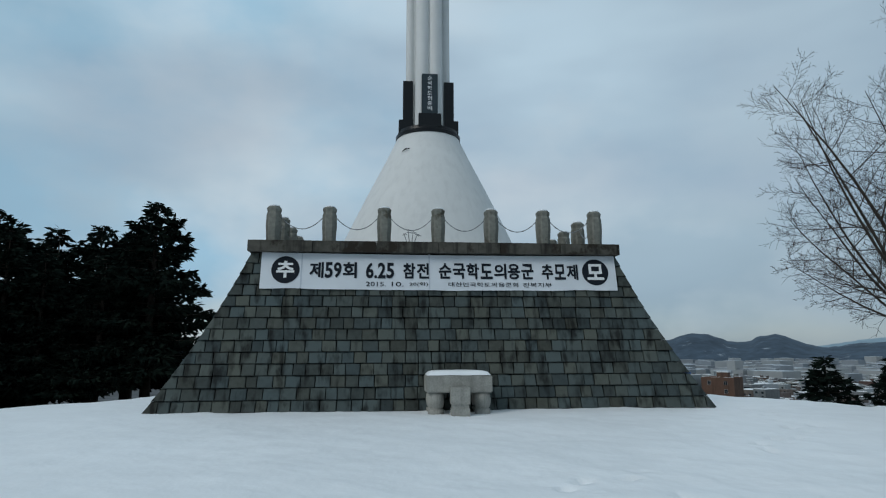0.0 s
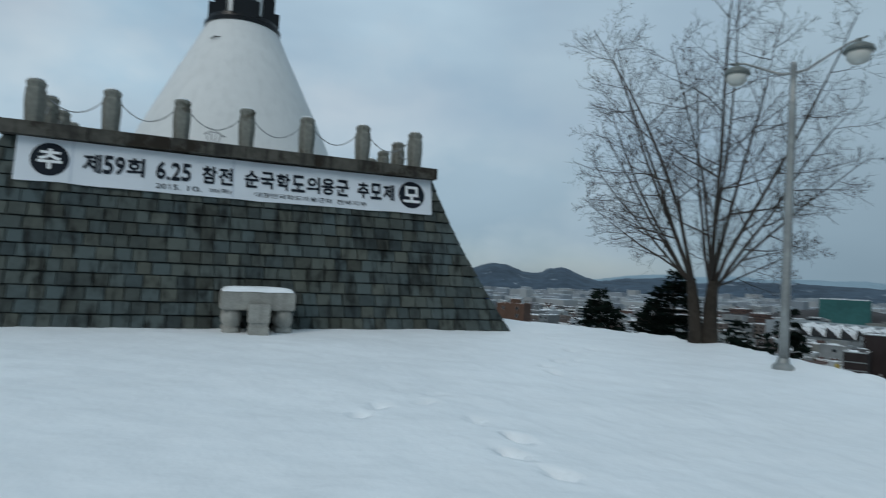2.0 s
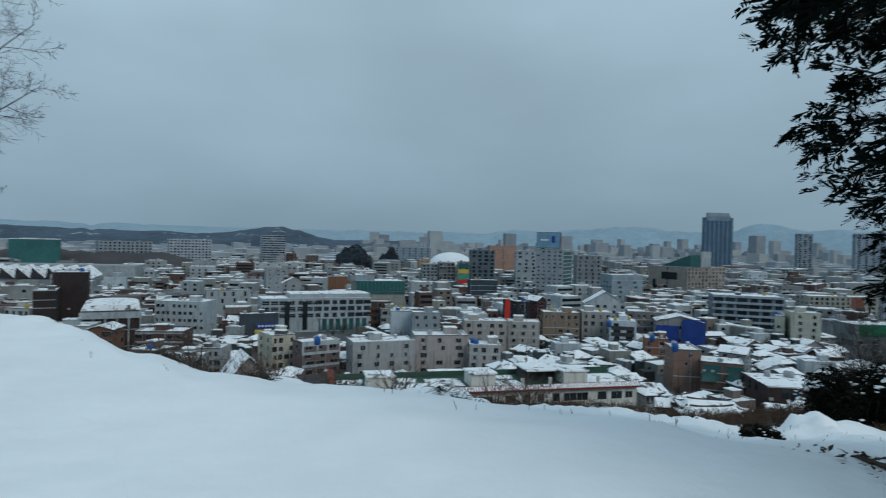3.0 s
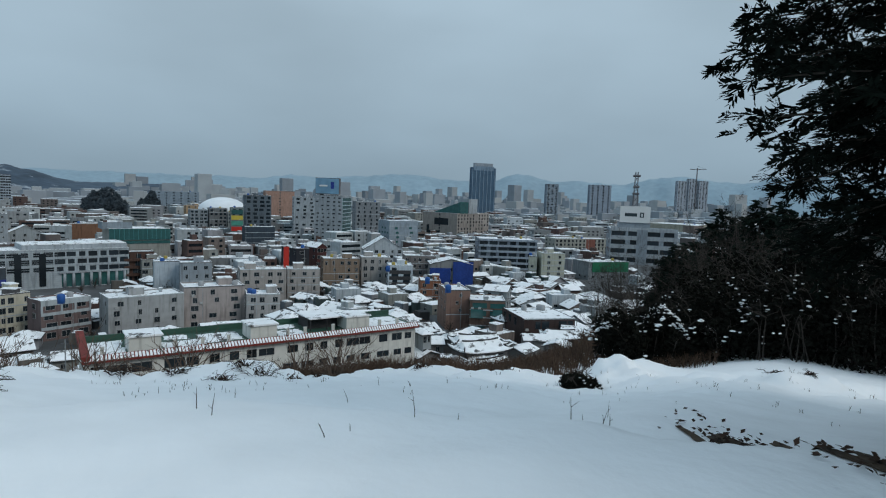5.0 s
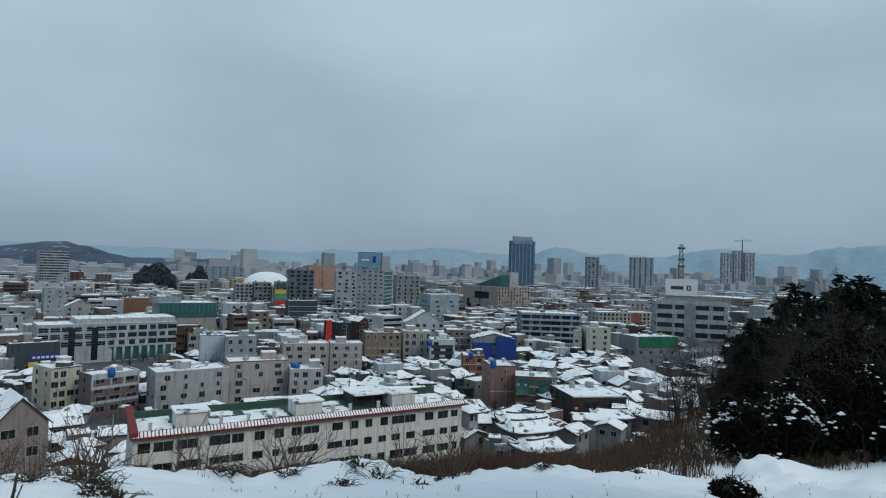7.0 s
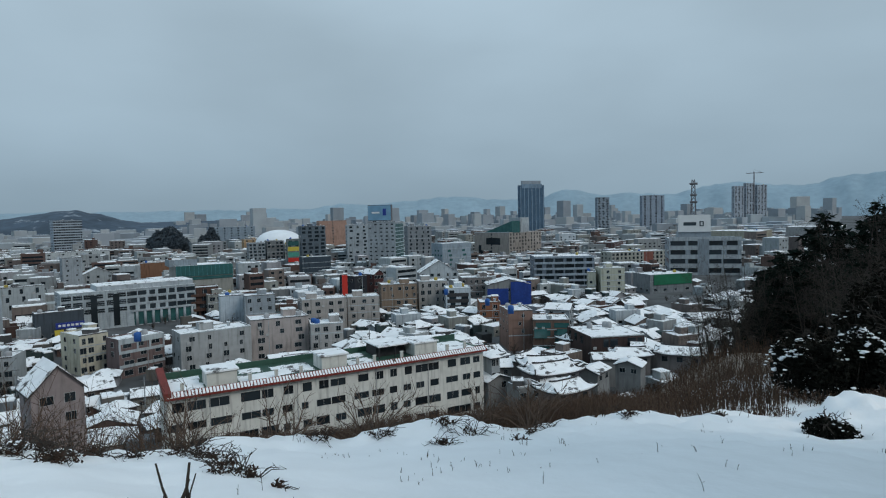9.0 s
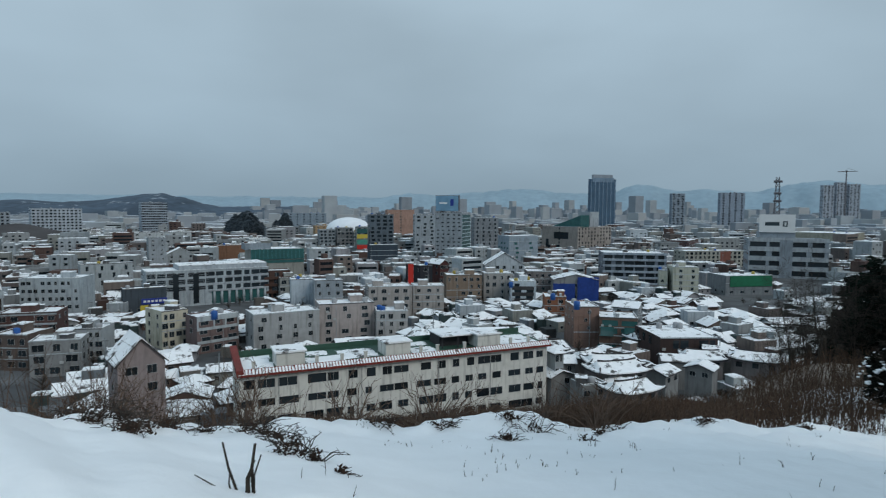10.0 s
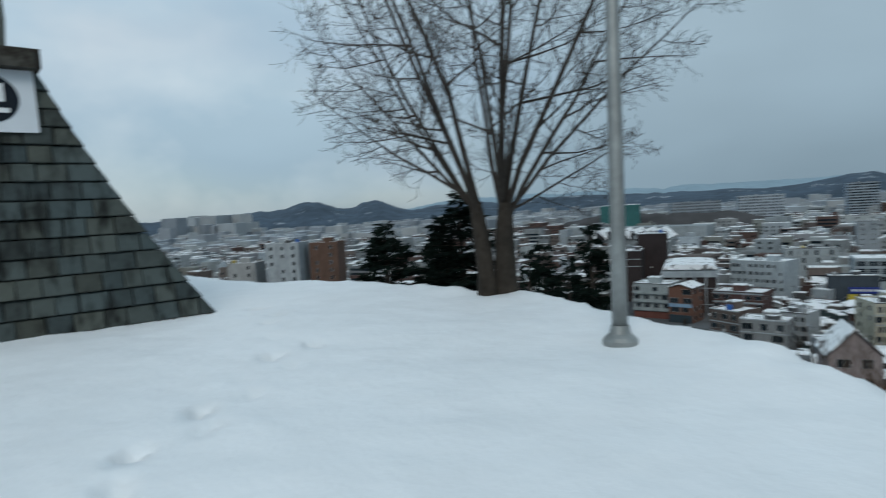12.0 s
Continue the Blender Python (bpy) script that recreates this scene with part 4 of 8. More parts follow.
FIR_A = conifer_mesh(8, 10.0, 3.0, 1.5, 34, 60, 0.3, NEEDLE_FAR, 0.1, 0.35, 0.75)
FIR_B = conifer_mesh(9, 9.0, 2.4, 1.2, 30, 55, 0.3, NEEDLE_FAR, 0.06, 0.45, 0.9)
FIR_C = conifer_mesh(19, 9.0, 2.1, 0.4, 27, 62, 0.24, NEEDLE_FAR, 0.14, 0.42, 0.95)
FIRS = (FIR_A, FIR_B)
# dark grove behind the memorial's flank
rng = random.Random(21)
for x, y, s in ((-14.3, 35.0, 0.84), (-17.6, 35.5, 0.72), (-19.2, 33.5, 0.7), (-20.9, 33.2, 0.8), (-22.6, 35, 0.86), (-16.6, 38, 0.78), (-18.8, 38.5, 0.85), (-21.5, 39, 0.95), (-24.5, 36, 0.92), (-24.0, 32, 0.8),
                (-26.5, 35, 1.0), (-29, 33, 1.05), (-28, 39, 1.1), (-31, 36, 1.1), (-33, 31, 1.1), (-27, 29.5, 0.9), (-23.4, 41.5, 1.0), (-17.8, 41.5, 0.9), (-16.4, 34, 0.6), (-30, 29, 1.0)):
    conifer(FIRS[rng.randint(0, 1)], x, y, ground_z(x, y) - 0.2, rng.uniform(0, 360), s * 1.36, "dark evergreen in a dense grove beside the memorial", group="grove of evergreens", wide=1.25)
# small firs below the hill's edge
for x, y, top, wide in ((17.6, 25.6, 1.4, 1.7), (13.2, 16.2, 2.1, 1.9), (24.0, 20.4, 1.0, 1.3), (22.0, 21.2, 0.35, 1.35), (15.4, 19.6, 1.2, 1.6), (27.0, 26.5, -0.4, 1.0), (19.6, 18.1, 0.1, 1.2)):
    z = ground_z(x, y)
    conifer(FIR_C if wide < 1.5 else FIR_B, x, y, z - 0.2, rng.uniform(0, 360), max(0.35, (top - z) / 9.0), "small dark fir below the edge of the hill", "fir_tree", "firs below the hill's edge", wide)
# evergreens further down the spur
for az, d, top in ((41.5, 45, -2.4), (39.2, 48, -3.6), (36.8, 43, -4.6), (40.4, 38, -3.2), (37.8, 37, -4.6), (-45.5, 64, -2.2), (-47.5, 60, -1.4), (-49.5, 62, -0.4), (-51.5, 58, 0.4), (-54, 60, 1.2), (-57, 50, 1.8), (-46.5, 72, -2.6), (-50, 70, -0.8), (-53, 48, 1.2), (-60, 44, 2.2), (-44.6, 58, -2.6), (-46.6, 50, -1.6), (-48.6, 52, -0.8), (-55.5, 44, 1.6)):
    x, y = 4.1 + d * math.cos(radians(az)), 4.2 + d * math.sin(radians(az))
    z = ground_z(x, y)
    conifer(FIR_C if rng.random() < 0.55 else FIR_A, x, y, z - 0.3, rng.uniform(0, 360), (top - z) / 9.5 * rng.uniform(0.86, 1.08), "dark evergreen on the flank of the hill", group="evergreens on the hill's flank", wide=1.2)
TWIGGY = ((6, 20, 7, 0.3, 0.07), (18, 120, 6, 0.3, 0.05), (22, 240, 6, 0.4, 0.05), (30, 330, 5, 0.3, 0.05))
for az, d, seed in ((-39.6, 56, 51), (-40.4, 50, 52), (-41.0, 58, 53), (-40.9, 46, 54), (-42.0, 46, 55), (-43.0, 45, 56), (-41.6, 52, 31), (-52.5, 36, 32), (-50, 42, 33), (-42.6, 50, 34), (-43.4, 54, 39), (-44.2, 47, 40), (-51.2, 34, 35), (-48.2, 46, 36), (-54, 34, 37), (-45.4, 48, 38)):
    x, y = 4.1 + d * math.cos(radians(az)), 4.2 + d * math.sin(radians(az))
    make_bare_tree(x, y, seed, TWIGGY, "thin leafless tree on the scrubby spur", 0.95)


def bush_mesh(seed, radius, height, count, size, stems, chains):
    """A dense tangled bush: leaves over an uneven dome, brambles sticking out, rolls of snow lying on it."""
    rng = random.Random(seed)
    leaves, wood, caps = Blades(), Tubes(4), []

    def crest(x, y):
        rr = math.hypot(x, y)
        bumps = 0.85 + 0.45 * noise.noise((x * 0.9, y * 0.9, seed)) + 0.3 * noise.noise((x * 2.6, y * 2.6, seed + 5))
        return height * math.sqrt(max(0.05, 1 - (rr / (radius * 1.1)) ** 2)) * bumps

    for k in range(stems):
        a, r = rng.uniform(0, 6.283), radius * math.sqrt(rng.random()) * 0.85
        p = Vector((r * math.cos(a), r * math.sin(a), -0.15))
        q = Vector((p.x, p.y, crest(p.x, p.y) * rng.uniform(0.6, 1.0))) + Vector((rng.uniform(-.3, .3), rng.uniform(-.3, .3), 0))
        wood.add([p, p.lerp(q, 0.5) + Vector((rng.uniform(-.1, .1), rng.uniform(-.1, .1), 0)), q], [0.022, 0.016, 0.006])
        # a bramble that arches out of the crown
        d = Vector((math.cos(a) + rng.uniform(-.8, .8), math.sin(a) + rng.uniform(-.8, .8), rng.uniform(0.2, 1.6))).normalized() * rng.uniform(0.3, 0.34 * height + 0.2)
        e = q + d * 0.6 + Vector((0, 0, 0.05))
        wood.add([q, e, q + d + Vector((0, 0, -0.12 * d.length))], [0.014, 0.01, 0.005])
        for j in range(3):
            s = q.lerp(e, rng.random())
            wood.add([s, s + Vector((rng.uniform(-1, 1), rng.uniform(-1, 1), rng.uniform(-.2, 1))) * 0.3 * d.length], [0.007, 0.004])
    for k in range(count):
        a = rng.uniform(0, 6.283)
        rr = radius * math.sqrt(rng.random()) * (0.82 + 0.4 * noise.noise((math.cos(a) * 1.7, math.sin(a) * 1.7, seed)))
        x, y = rr * math.cos(a), rr * math.sin(a)
        z = crest(x, y) * (1 - 1.02 * rng.random() ** 1.6)
        if noise.noise((x * 2.2, y * 2.2, z * 2.2 + seed)) < -0.28:
            continue
        w = Vector((rng.uniform(-1, 1), rng.uniform(-1, 1), rng.uniform(-0.7, 0.6))).normalized()
        leaves.add(Vector((x, y, z)), w * size * rng.uniform(0.6, 1.4), w.orthogonal().normalized(), size * 0.6)
    for k in range(chains * 14):
        a, r = rng.uniform(0, 6.283), radius * math.sqrt(rng.random()) * 0.97
        x, y = r * math.cos(a), r * math.sin(a)
        lie = noise.noise((x * 1.5, y * 1.5, seed + 9)) + 0.5 * noise.noise((x * 4.2, y * 4.2, seed + 3))
        if lie > 0.16:
            caps.append(Vector((x, y, crest(x, y) * (0.98 if lie > 0.26 else 0.9) + rng.gauss(0.02, 0.015))))
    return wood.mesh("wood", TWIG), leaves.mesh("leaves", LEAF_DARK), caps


def snow_lumps(name, spots, rng, size):
    """Soft lumps of snow lying on leaves."""
    verts, faces = [], []
    for p in spots:
        n = len(verts)
        k = rng.random() ** 1.6
        sx, sy, sz, a = size * (0.7 + 0.6 * k) * rng.uniform(0.8, 1.5), size * (0.6 + 0.5 * k), size * (0.3 + 0.2 * k), rng.uniform(0, 3.14)
        for i, (rr, zz) in enumerate(((0.6, -0.6), (1.0, 0.1), (0.6, 0.8))):
            for k in range(7):
                w = 2 * math.pi * k / 7
                q = rr * (1 + 0.25 * rng.uniform(-1, 1))
                x, y = sx * q * math.cos(w), sy * q * math.sin(w)
                verts.append((p.x + x * math.cos(a) - y * math.sin(a), p.y + x * math.sin(a) + y * math.cos(a), p.z + sz * zz))
        for i in range(2):
            for k in range(7):
                a0, b0 = n + i * 7 + k, n + i * 7 + (k + 1) % 7
                faces.append((a0, b0, b0 + 7, a0 + 7))
        faces.append(tuple(range(n + 14, n + 21)))
    return mesh_of(name, verts, faces, [SNOW], None, True)


def make_bush(x, y, seed, radius, height, count, size, stems, label, chains, lumps=0.045):
    t = thing("bush", pose(x, y, ground_z(x, y)), label, "bush")
    wood, leaves, caps = bush_mesh(seed, radius, height, count, size, stems, chains)
    child("wood", wood, t)
    child("leaves", leaves, t)
    if caps:
        tagged(child("snow_load", snow_lumps("snow_load", caps, random.Random(seed), lumps), t, label="rolls of snow on the leaves"), kind="stuff")


make_bush(16.1, -10.6, 41, 2.0, 1.9, 17000, 0.11, 60, "evergreen bush laden with snow at the rim", 120, 0.062)
make_bush(14.7, -12.3, 42, 2.1, 2.1, 14000, 0.12, 80, "evergreen bush laden with snow at the rim", 40, 0.06)
make_bush(12.3, -12.9, 43, 2.2, 2.5, 14000, 0.13, 100, "dark tangled evergreen bush with a little snow", 40)
make_bush(17.6, -14.8, 44, 2.4, 2.8, 14000, 0.14, 110, "dark tangled evergreen bush with a little snow", 24)
make_bush(19.6, -18.4, 45, 2.9, 3.6, 12000, 0.15, 110, "dark tangled evergreen bush", 0)
make_bush(9.2, -13.8, 47, 2.5, 3.2, 12000, 0.15, 100, "dark tangled evergreen bush", 4)
make_bush(14.4, -15.6, 48, 2.6, 3.4, 13000, 0.15, 120, "dark tangled evergreen bush", 6)
make_bush(11.9, -5.15, 46, 0.46, 0.42, 3000, 0.06, 9, "small dead-leaved bush poking out of the snow", 3, 0.03)


def make_knoll(bearing, wide, top, count, seed):
    """A wooded knoll rising out of the roofs, far off."""
    rng = random.Random(seed)
    leaves = Blades()
    for k in range(count):
        a, r = rng.uniform(0, 6.283), math.sqrt(rng.random())
        x, y = wide * r * math.cos(a), wide * r * math.sin(a)
        h = (top - PLAIN) * (1 - 0.55 * r ** 2) * (0.84 + 0.4 * noise.noise((x * 0.11, y * 0.11, seed))) + 4 * abs(noise.noise((x * 0.35, y * 0.45, 2)))
        p = Vector((x, y, h * (1 - 0.9 * rng.random() ** 2.5)))
        w = Vector((rng.uniform(-1, 1), rng.uniform(-1, 1), rng.uniform(-0.3, 1))).normalized()
        leaves.add(p, w * rng.uniform(1.4, 3.2), w.orthogonal().normalized(), 1.9)
    # wood colour with the blue-green haze of distance mixed in
    wood = material("hazed_wood", (0.05, 0.066, 0.08), 0.95, scale=0.3, vary=0.15, random_by="island")
    x, y = 4 + 850 * math.cos(radians(bearing)), 4.5 + 850 * math.sin(radians(bearing))
    ob = leaves.mesh("wooded_knoll", wood)
    tagged(new("wooded_knoll", ob), "dark wooded knoll among the roofs", "woods", kind="stuff").matrix_world = pose(x, y, PLAIN)


make_knoll(7.6, 26, -4.0, 8000, 5)
make_knoll(4.3, 14, -7.0, 4000, 6)


# ---------------------------------------------------------------- scrub, tufts and sticks along the rim
def rim_of(a):
    for lo, hi in zip(HILL, HILL[1:]):
        if lo[0] <= a <= hi[0]:
            f = (a - lo[0]) / (hi[0] - lo[0])
            f = f * f * (3 - 2 * f)
            return lo[2] + f * (hi[2] - lo[2])


def slope_of(a):
    for lo, hi in zip(HILL, HILL[1:]):
        if lo[0] <= a <= hi[0]:
            f = (a - lo[0]) / (hi[0] - lo[0])
            return lo[4] + f * f * (3 - 2 * f) * (hi[4] - lo[4])


def stalk(tubes, rng, p, height, thick, twigs):
    bend = Vector((rng.gauss(0, .17), rng.gauss(0, .17), 0)) * height
    q1 = p + Vector((0, 0, height * 0.5)) + bend * 0.3
    q2 = p + Vector((0, 0, height)) + bend
    tubes.add([p, q1, q2], [thick, thick * 0.7, thick * 0.25], 3)
    for k in range(twigs):
        f = rng.uniform(0.3, 0.9)
        s = p.lerp(q1, f * 2) if f < 0.5 else q1.lerp(q2, f * 2 - 1)
        w = Vector((rng.uniform(-1, 1), rng.uniform(-1, 1), rng.uniform(0.3, 1.2))) * height * rng.uniform(0.12, 0.32)
        tubes.add([s, s + w], [thick * 0.5, thick * 0.2], 3)


def make_scrub():
    rng = random.Random(51)
    t = Tubes(3)
    n = 0
    while n < 6000:
        a = rng.uniform(-52, -6)
        r = rim_of(a) + 1.4 + 62 * rng.random() ** 2.6
        if a > -20 and r > 30:
            continue
        x, y = HUB[0] + r * math.cos(radians(a)), HUB[1] + r * math.sin(radians(a))
        if noise.noise((x * 0.35, y * 0.35, 2)) < -0.25:
            continue
        h = rng.uniform(0.7, 1.5) * (0.75 + 0.5 * abs(noise.noise((x * 0.2, y * 0.2, 6))))
        if a > -31:
            h = min(h, (slope_of(a) - 0.25) * (r - rim_of(a)))
            if h < 0.3:
                continue
        else:
            h = min(h, 0.25 + 0.055 * (r - rim_of(a)))
            if r - rim_of(a) < 3.2:
                continue
        stalk(t, rng, Vector((x, y, ground_z(x, y, False) - 0.15)), h, 0.0075 + 0.00028 * r, 5)
        n += 1
    # the dense band of stalks just past the rim
    n = 0
    while n < 4300:
        a = rng.uniform(-41, -12)
        d = 0.9 + 15 * rng.random() ** 1.5
        r = rim_of(a) + d
        x, y = HUB[0] + r * math.cos(radians(a)), HUB[1] + r * math.sin(radians(a))
        if noise.noise((x * 0.6, y * 0.6, 14)) < -0.3:
            continue
        h = rng.uniform(0.35, 0.8) * (0.7 + 0.5 * abs(noise.noise((x * 0.5, y * 0.5, 16)))) * curve01(-0.5, 2.5, d)
        stalk(t, rng, Vector((x, y, ground_z(x, y, False) - 0.1)), h, 0.008 + 0.00025 * r, 3)
        n += 1
    n = 0
    while n < 5600:
        a = rng.uniform(-22, 30)
        d = rng.uniform(0.8, 7) if a > 8 else rng.uniform(1.2, 11)
        if a > 8 and rng.random() < 0.91:
            continue
        r = rim_of(a) + d
        x, y = HUB[0] + r * math.cos(radians(a)), HUB[1] + r * math.sin(radians(a))
        if noise.noise((x * 0.5, y * 0.5, 4)) < -0.3:
            continue
        h = rng.uniform(0.35, 1.0) * (1.5 if a > 12 else 1.0)
        if a < 8:
            h = min(rng.uniform(0.5, 1.2), 0.2 + 0.13 * d)
        stalk(t, rng, Vector((x, y, ground_z(x, y, False) - 0.1)), h, 0.0075, 4)
        n += 1
    tagged(new("dry_scrub", t.mesh("dry_scrub", DRY_GRASS, False)), "dry brown weed stalks and scrub on the slope", "scrub", kind="stuff")


make_scrub()


def twig_bush(x, y, seed, height, count, mat, label):
    rng = random.Random(seed)
    ob = thing("bare_bush", pose(x, y, ground_z(x, y) - 0.1), label, "bush")
    t = Tubes(3)
    for k in range(count):
        a, tilt = rng.uniform(0, 6.283), rng.uniform(0.15, 1.1)
        d = Vector((math.sin(tilt) * math.cos(a), math.sin(tilt) * math.sin(a), math.cos(tilt)))
        ln = height * rng.uniform(0.5, 1.15)
        p = Vector((rng.uniform(-.25, .25), rng.uniform(-.25, .25), 0))
        pts = [p, p + d * ln * 0.4 + Vector((0, 0, 0.03)), p + d * ln * 0.75 - Vector((0, 0, 0.06 * ln)), p + d * ln - Vector((0, 0, 0.2 * ln))]
        t.add(pts, [0.014, 0.011, 0.007, 0.003])
        for j in range(4):
            s = pts[1].lerp(pts[3], rng.random())
            w = (d + Vector((rng.uniform(-1, 1), rng.uniform(-1, 1), rng.uniform(-.6, .8)))).normalized() * ln * rng.uniform(0.12, 0.3)
            t.add([s, s + w], [0.006, 0.0025])
    tagged(child("brushwood", t.mesh("brushwood", mat, False), ob), kind="stuff")


TAN_TWIG = material("tan_twigs", (0.1, 0.068, 0.05), 0.9, scale=6, vary=0.4)
for x, y, h, n in ((15.2, 8.2, 1.7, 44), (16.2, 7.4, 1.6, 34), (15.2, 5.6, 1.5, 34), (14.8, 4.0, 1.3, 30), (16.4, 9.8, 1.4, 24), (17.2, 6.4, 1.8, 24), (15.2, 2.4, 1.5, 34), (15.6, 0.0, 1.4, 30), (14.9, -0.9, 1.3, 36)):
    twig_bush(x, y, int(x * 100 + y * 10), h, n, TAN_TWIG, "bare brown bush with arching twigs at the rim")


def tuft(x, y, seed, size, label="tuft of dead leaves and twigs in the snow"):
    rng = random.Random(seed)
    size = size * 0.6
    ob = thing("dead_tuft", pose(x, y, ground_z(x, y)), label, "tuft")
    b, t = Blades(), Tubes(3)
    turn = rng.uniform(0, 3.14)
    lobes = [(rng.gauss(0, 0.55) * size, rng.gauss(0, 0.22) * size, rng.uniform(0.3, 0.7) * size) for _ in range(5)]
    for k in range(int(210 * size / 0.3)):
        u, w, lr = lobes[k % 5]
        a, r = rng.uniform(0, 6.283), lr * math.sqrt(rng.random())
        u, w = u + r * 1.3 * math.cos(a), w + r * math.sin(a)
        p = Vector((u * math.cos(turn) - w * math.sin(turn), u * math.sin(turn) + w * math.cos(turn), rng.uniform(-0.03, 0.7 * lr * (1 - (r / lr) ** 2) + 0.03)))
        w = Vector((rng.uniform(-1, 1), rng.uniform(-1, 1), rng.uniform(-.4, 1))).normalized()
        b.add(p, w * rng.uniform(0.02, 0.065), w.orthogonal().normalized(), 0.026)
    for k in range(int(14 + 30 * size)):
        a, ln = rng.uniform(0, 6.283), size * rng.uniform(0.6, 2.6)
        d = Vector((math.cos(a), math.sin(a), rng.uniform(0.1, 0.9))).normalized() * ln
        p = Vector((rng.uniform(-.7, .7) * size, rng.uniform(-.7, .7) * size, -0.04))
        m = p + d * 0.5 + Vector((0, 0, 0.12 * ln))
        q = p + d - Vector((0, 0, 0.1 * ln))
        t.add([p, m, q], [0.007, 0.006, 0.003])
        for _ in range(2):
            w = Vector((rng.uniform(-1, 1), rng.uniform(-1, 1), rng.uniform(-.2, .8))) * ln * 0.25
            s0 = m.lerp(q, rng.random())
            t.add([s0, s0 + w], [0.004, 0.002])
    tagged(child("leaf_litter", b.mesh("leaf_litter", DEAD_LEAF), ob), kind="stuff")
    tagged(child("brushwood", t.mesh("brushwood", TWIG, False), ob), kind="stuff")


for k, (x, y, s) in enumerate(((11.98, 4.9, 0.3), (10.62, 4.61, 0.36), (10.36, 4.43, 0.22), (9.74, 4.17, 0.12), (12.7, 5.1, 0.3), (11.3, 4.8, 0.26), (13.68, 2.44, 0.3), (12.76, 1.67, 0.26), (13.5, 0.94, 0.36), (13.74, 1.28, 0.26), (13.31, -0.1, 0.16),
                               (11.84, 7.02, 0.42), (12.3, 6.9, 0.4), (12.25, 6.6, 0.4), (13.0, 6.5, 0.5), (13.1, 6.0, 0.4), (13.0, 5.4, 0.4), (10.7, 6.3, 0.3), (11.4, 6.6, 0.3), (12.6, 7.6, 0.4), (13.9, 7.2, 0.5), (12.5, 0.45, 0.14),
                               (13.87, -2.4, 0.26), (13.94, -4.6, 0.26), (14.0, 3.4, 0.4), (14.1, -0.9, 0.3), (10.3, -8.6, 0.22), (9.4, -8.4, 0.2))):
    tuft(x, y, 300 + k, s)


def sapling(x, y, seed, sticks, label, mat=BARK):
    ob = thing("cut_sapling", pose(x, y, ground_z(x, y) - 0.08), label, "sapling")
    for dx, dy, tx, ty, h, r in sticks:
        t = Tubes(7)
        p, q = Vector((dx, dy, 0)), Vector((tx, ty, h))
        m = p.lerp(q, 0.5) + Vector((0.03 * (tx - dx), 0.02, 0.03))
        t.add([p, m, q], [r, r * 0.8, r * 0.6])
        child("stick", t.mesh("stick", mat), ob)


sapling(8.5, 4.83, 1, ((0, 0, 0.03, -0.04, 0.3, 0.02), (0.03, -0.04, 0.03, -0.05, 0.42, 0.015), (0.06, 0.06, 0.04, 0.17, 0.44, 0.011), (0.0, 0.05, -0.05, 0.34, 0.26, 0.006), (0.0, -0.04, 0.02, -0.09, 0.34, 0.008), (0.05, 0.1, 0.06, 0.13, 0.2, 0.007)), "clump of cut bare sapling stems in the snow")


def weeds():
    """Thin dry stems that stand singly in the snow."""
    rng = random.Random(88)
    spots = [(5.5, 1.23), (5.62, 1.05), (5.8, 0.2), (5.9, 0.5), (5.2, -0.7), (5.45, -0.55), (5.5, -0.7), (5.35, -0.75), (6.9, -2.0), (8.3, 3.1), (7.6, 2.8), (7.9, 2.2), (8.6, 4.1), (9.2, 4.5), (9.4, 4.3), (9.5, 4.1), (6.6, 4.4), (7.4, 3.4), (10.5, 2.2), (9.4, 1.6), (10.0, 0.6),
             (6.5, 2.0), (7.0, 1.3), (6.2, 1.9), (8.5, 0.4), (9.6, -1.8), (10.4, -0.5), (7.6, 0.1), (6.6, -0.4), (6.3, 0.1), (7.2, 5.6), (8.4, 6.4)]
    for x, y in spots:
        ob = thing("dry_weed", pose(x, y, ground_z(x, y) - 0.05), "single dry weed stem in the snow", "weed", "weeds in the snow")
        t = Tubes(4)
        h = rng.uniform(0.08, 0.24)
        stalk(t, rng, Vector((0, 0, 0)), h, 0.005, 1)
        child("stem", t.mesh("stem", DEAD_LEAF, False), ob)


weeds()


def stubble():
    """Short dead stems that poke out of the snow near the rim."""
    rng = random.Random(93)
    t = Tubes(3)
    for k in range(190):
        a = rng.uniform(-70, 4)
        r = rim_of(a) - 5.5 * rng.random() ** 1.5
        x, y = HUB[0] + r * math.cos(radians(a)), HUB[1] + r * math.sin(radians(a))
        if noise.noise((x * 0.8, y * 0.8, 12)) < -0.05:
            continue
        for j in range(rng.randint(1, 4)):
            px, py = x + rng.gauss(0, 0.06), y + rng.gauss(0, 0.06)
            stalk(t, rng, Vector((px, py, ground_z(px, py) - 0.04)), rng.uniform(0.04, 0.13), 0.006, 1)
    tagged(new("stubble", t.mesh("stubble", DEAD_LEAF, False)), "short dead weed stubble in the snow", "weeds", kind="stuff")


stubble()


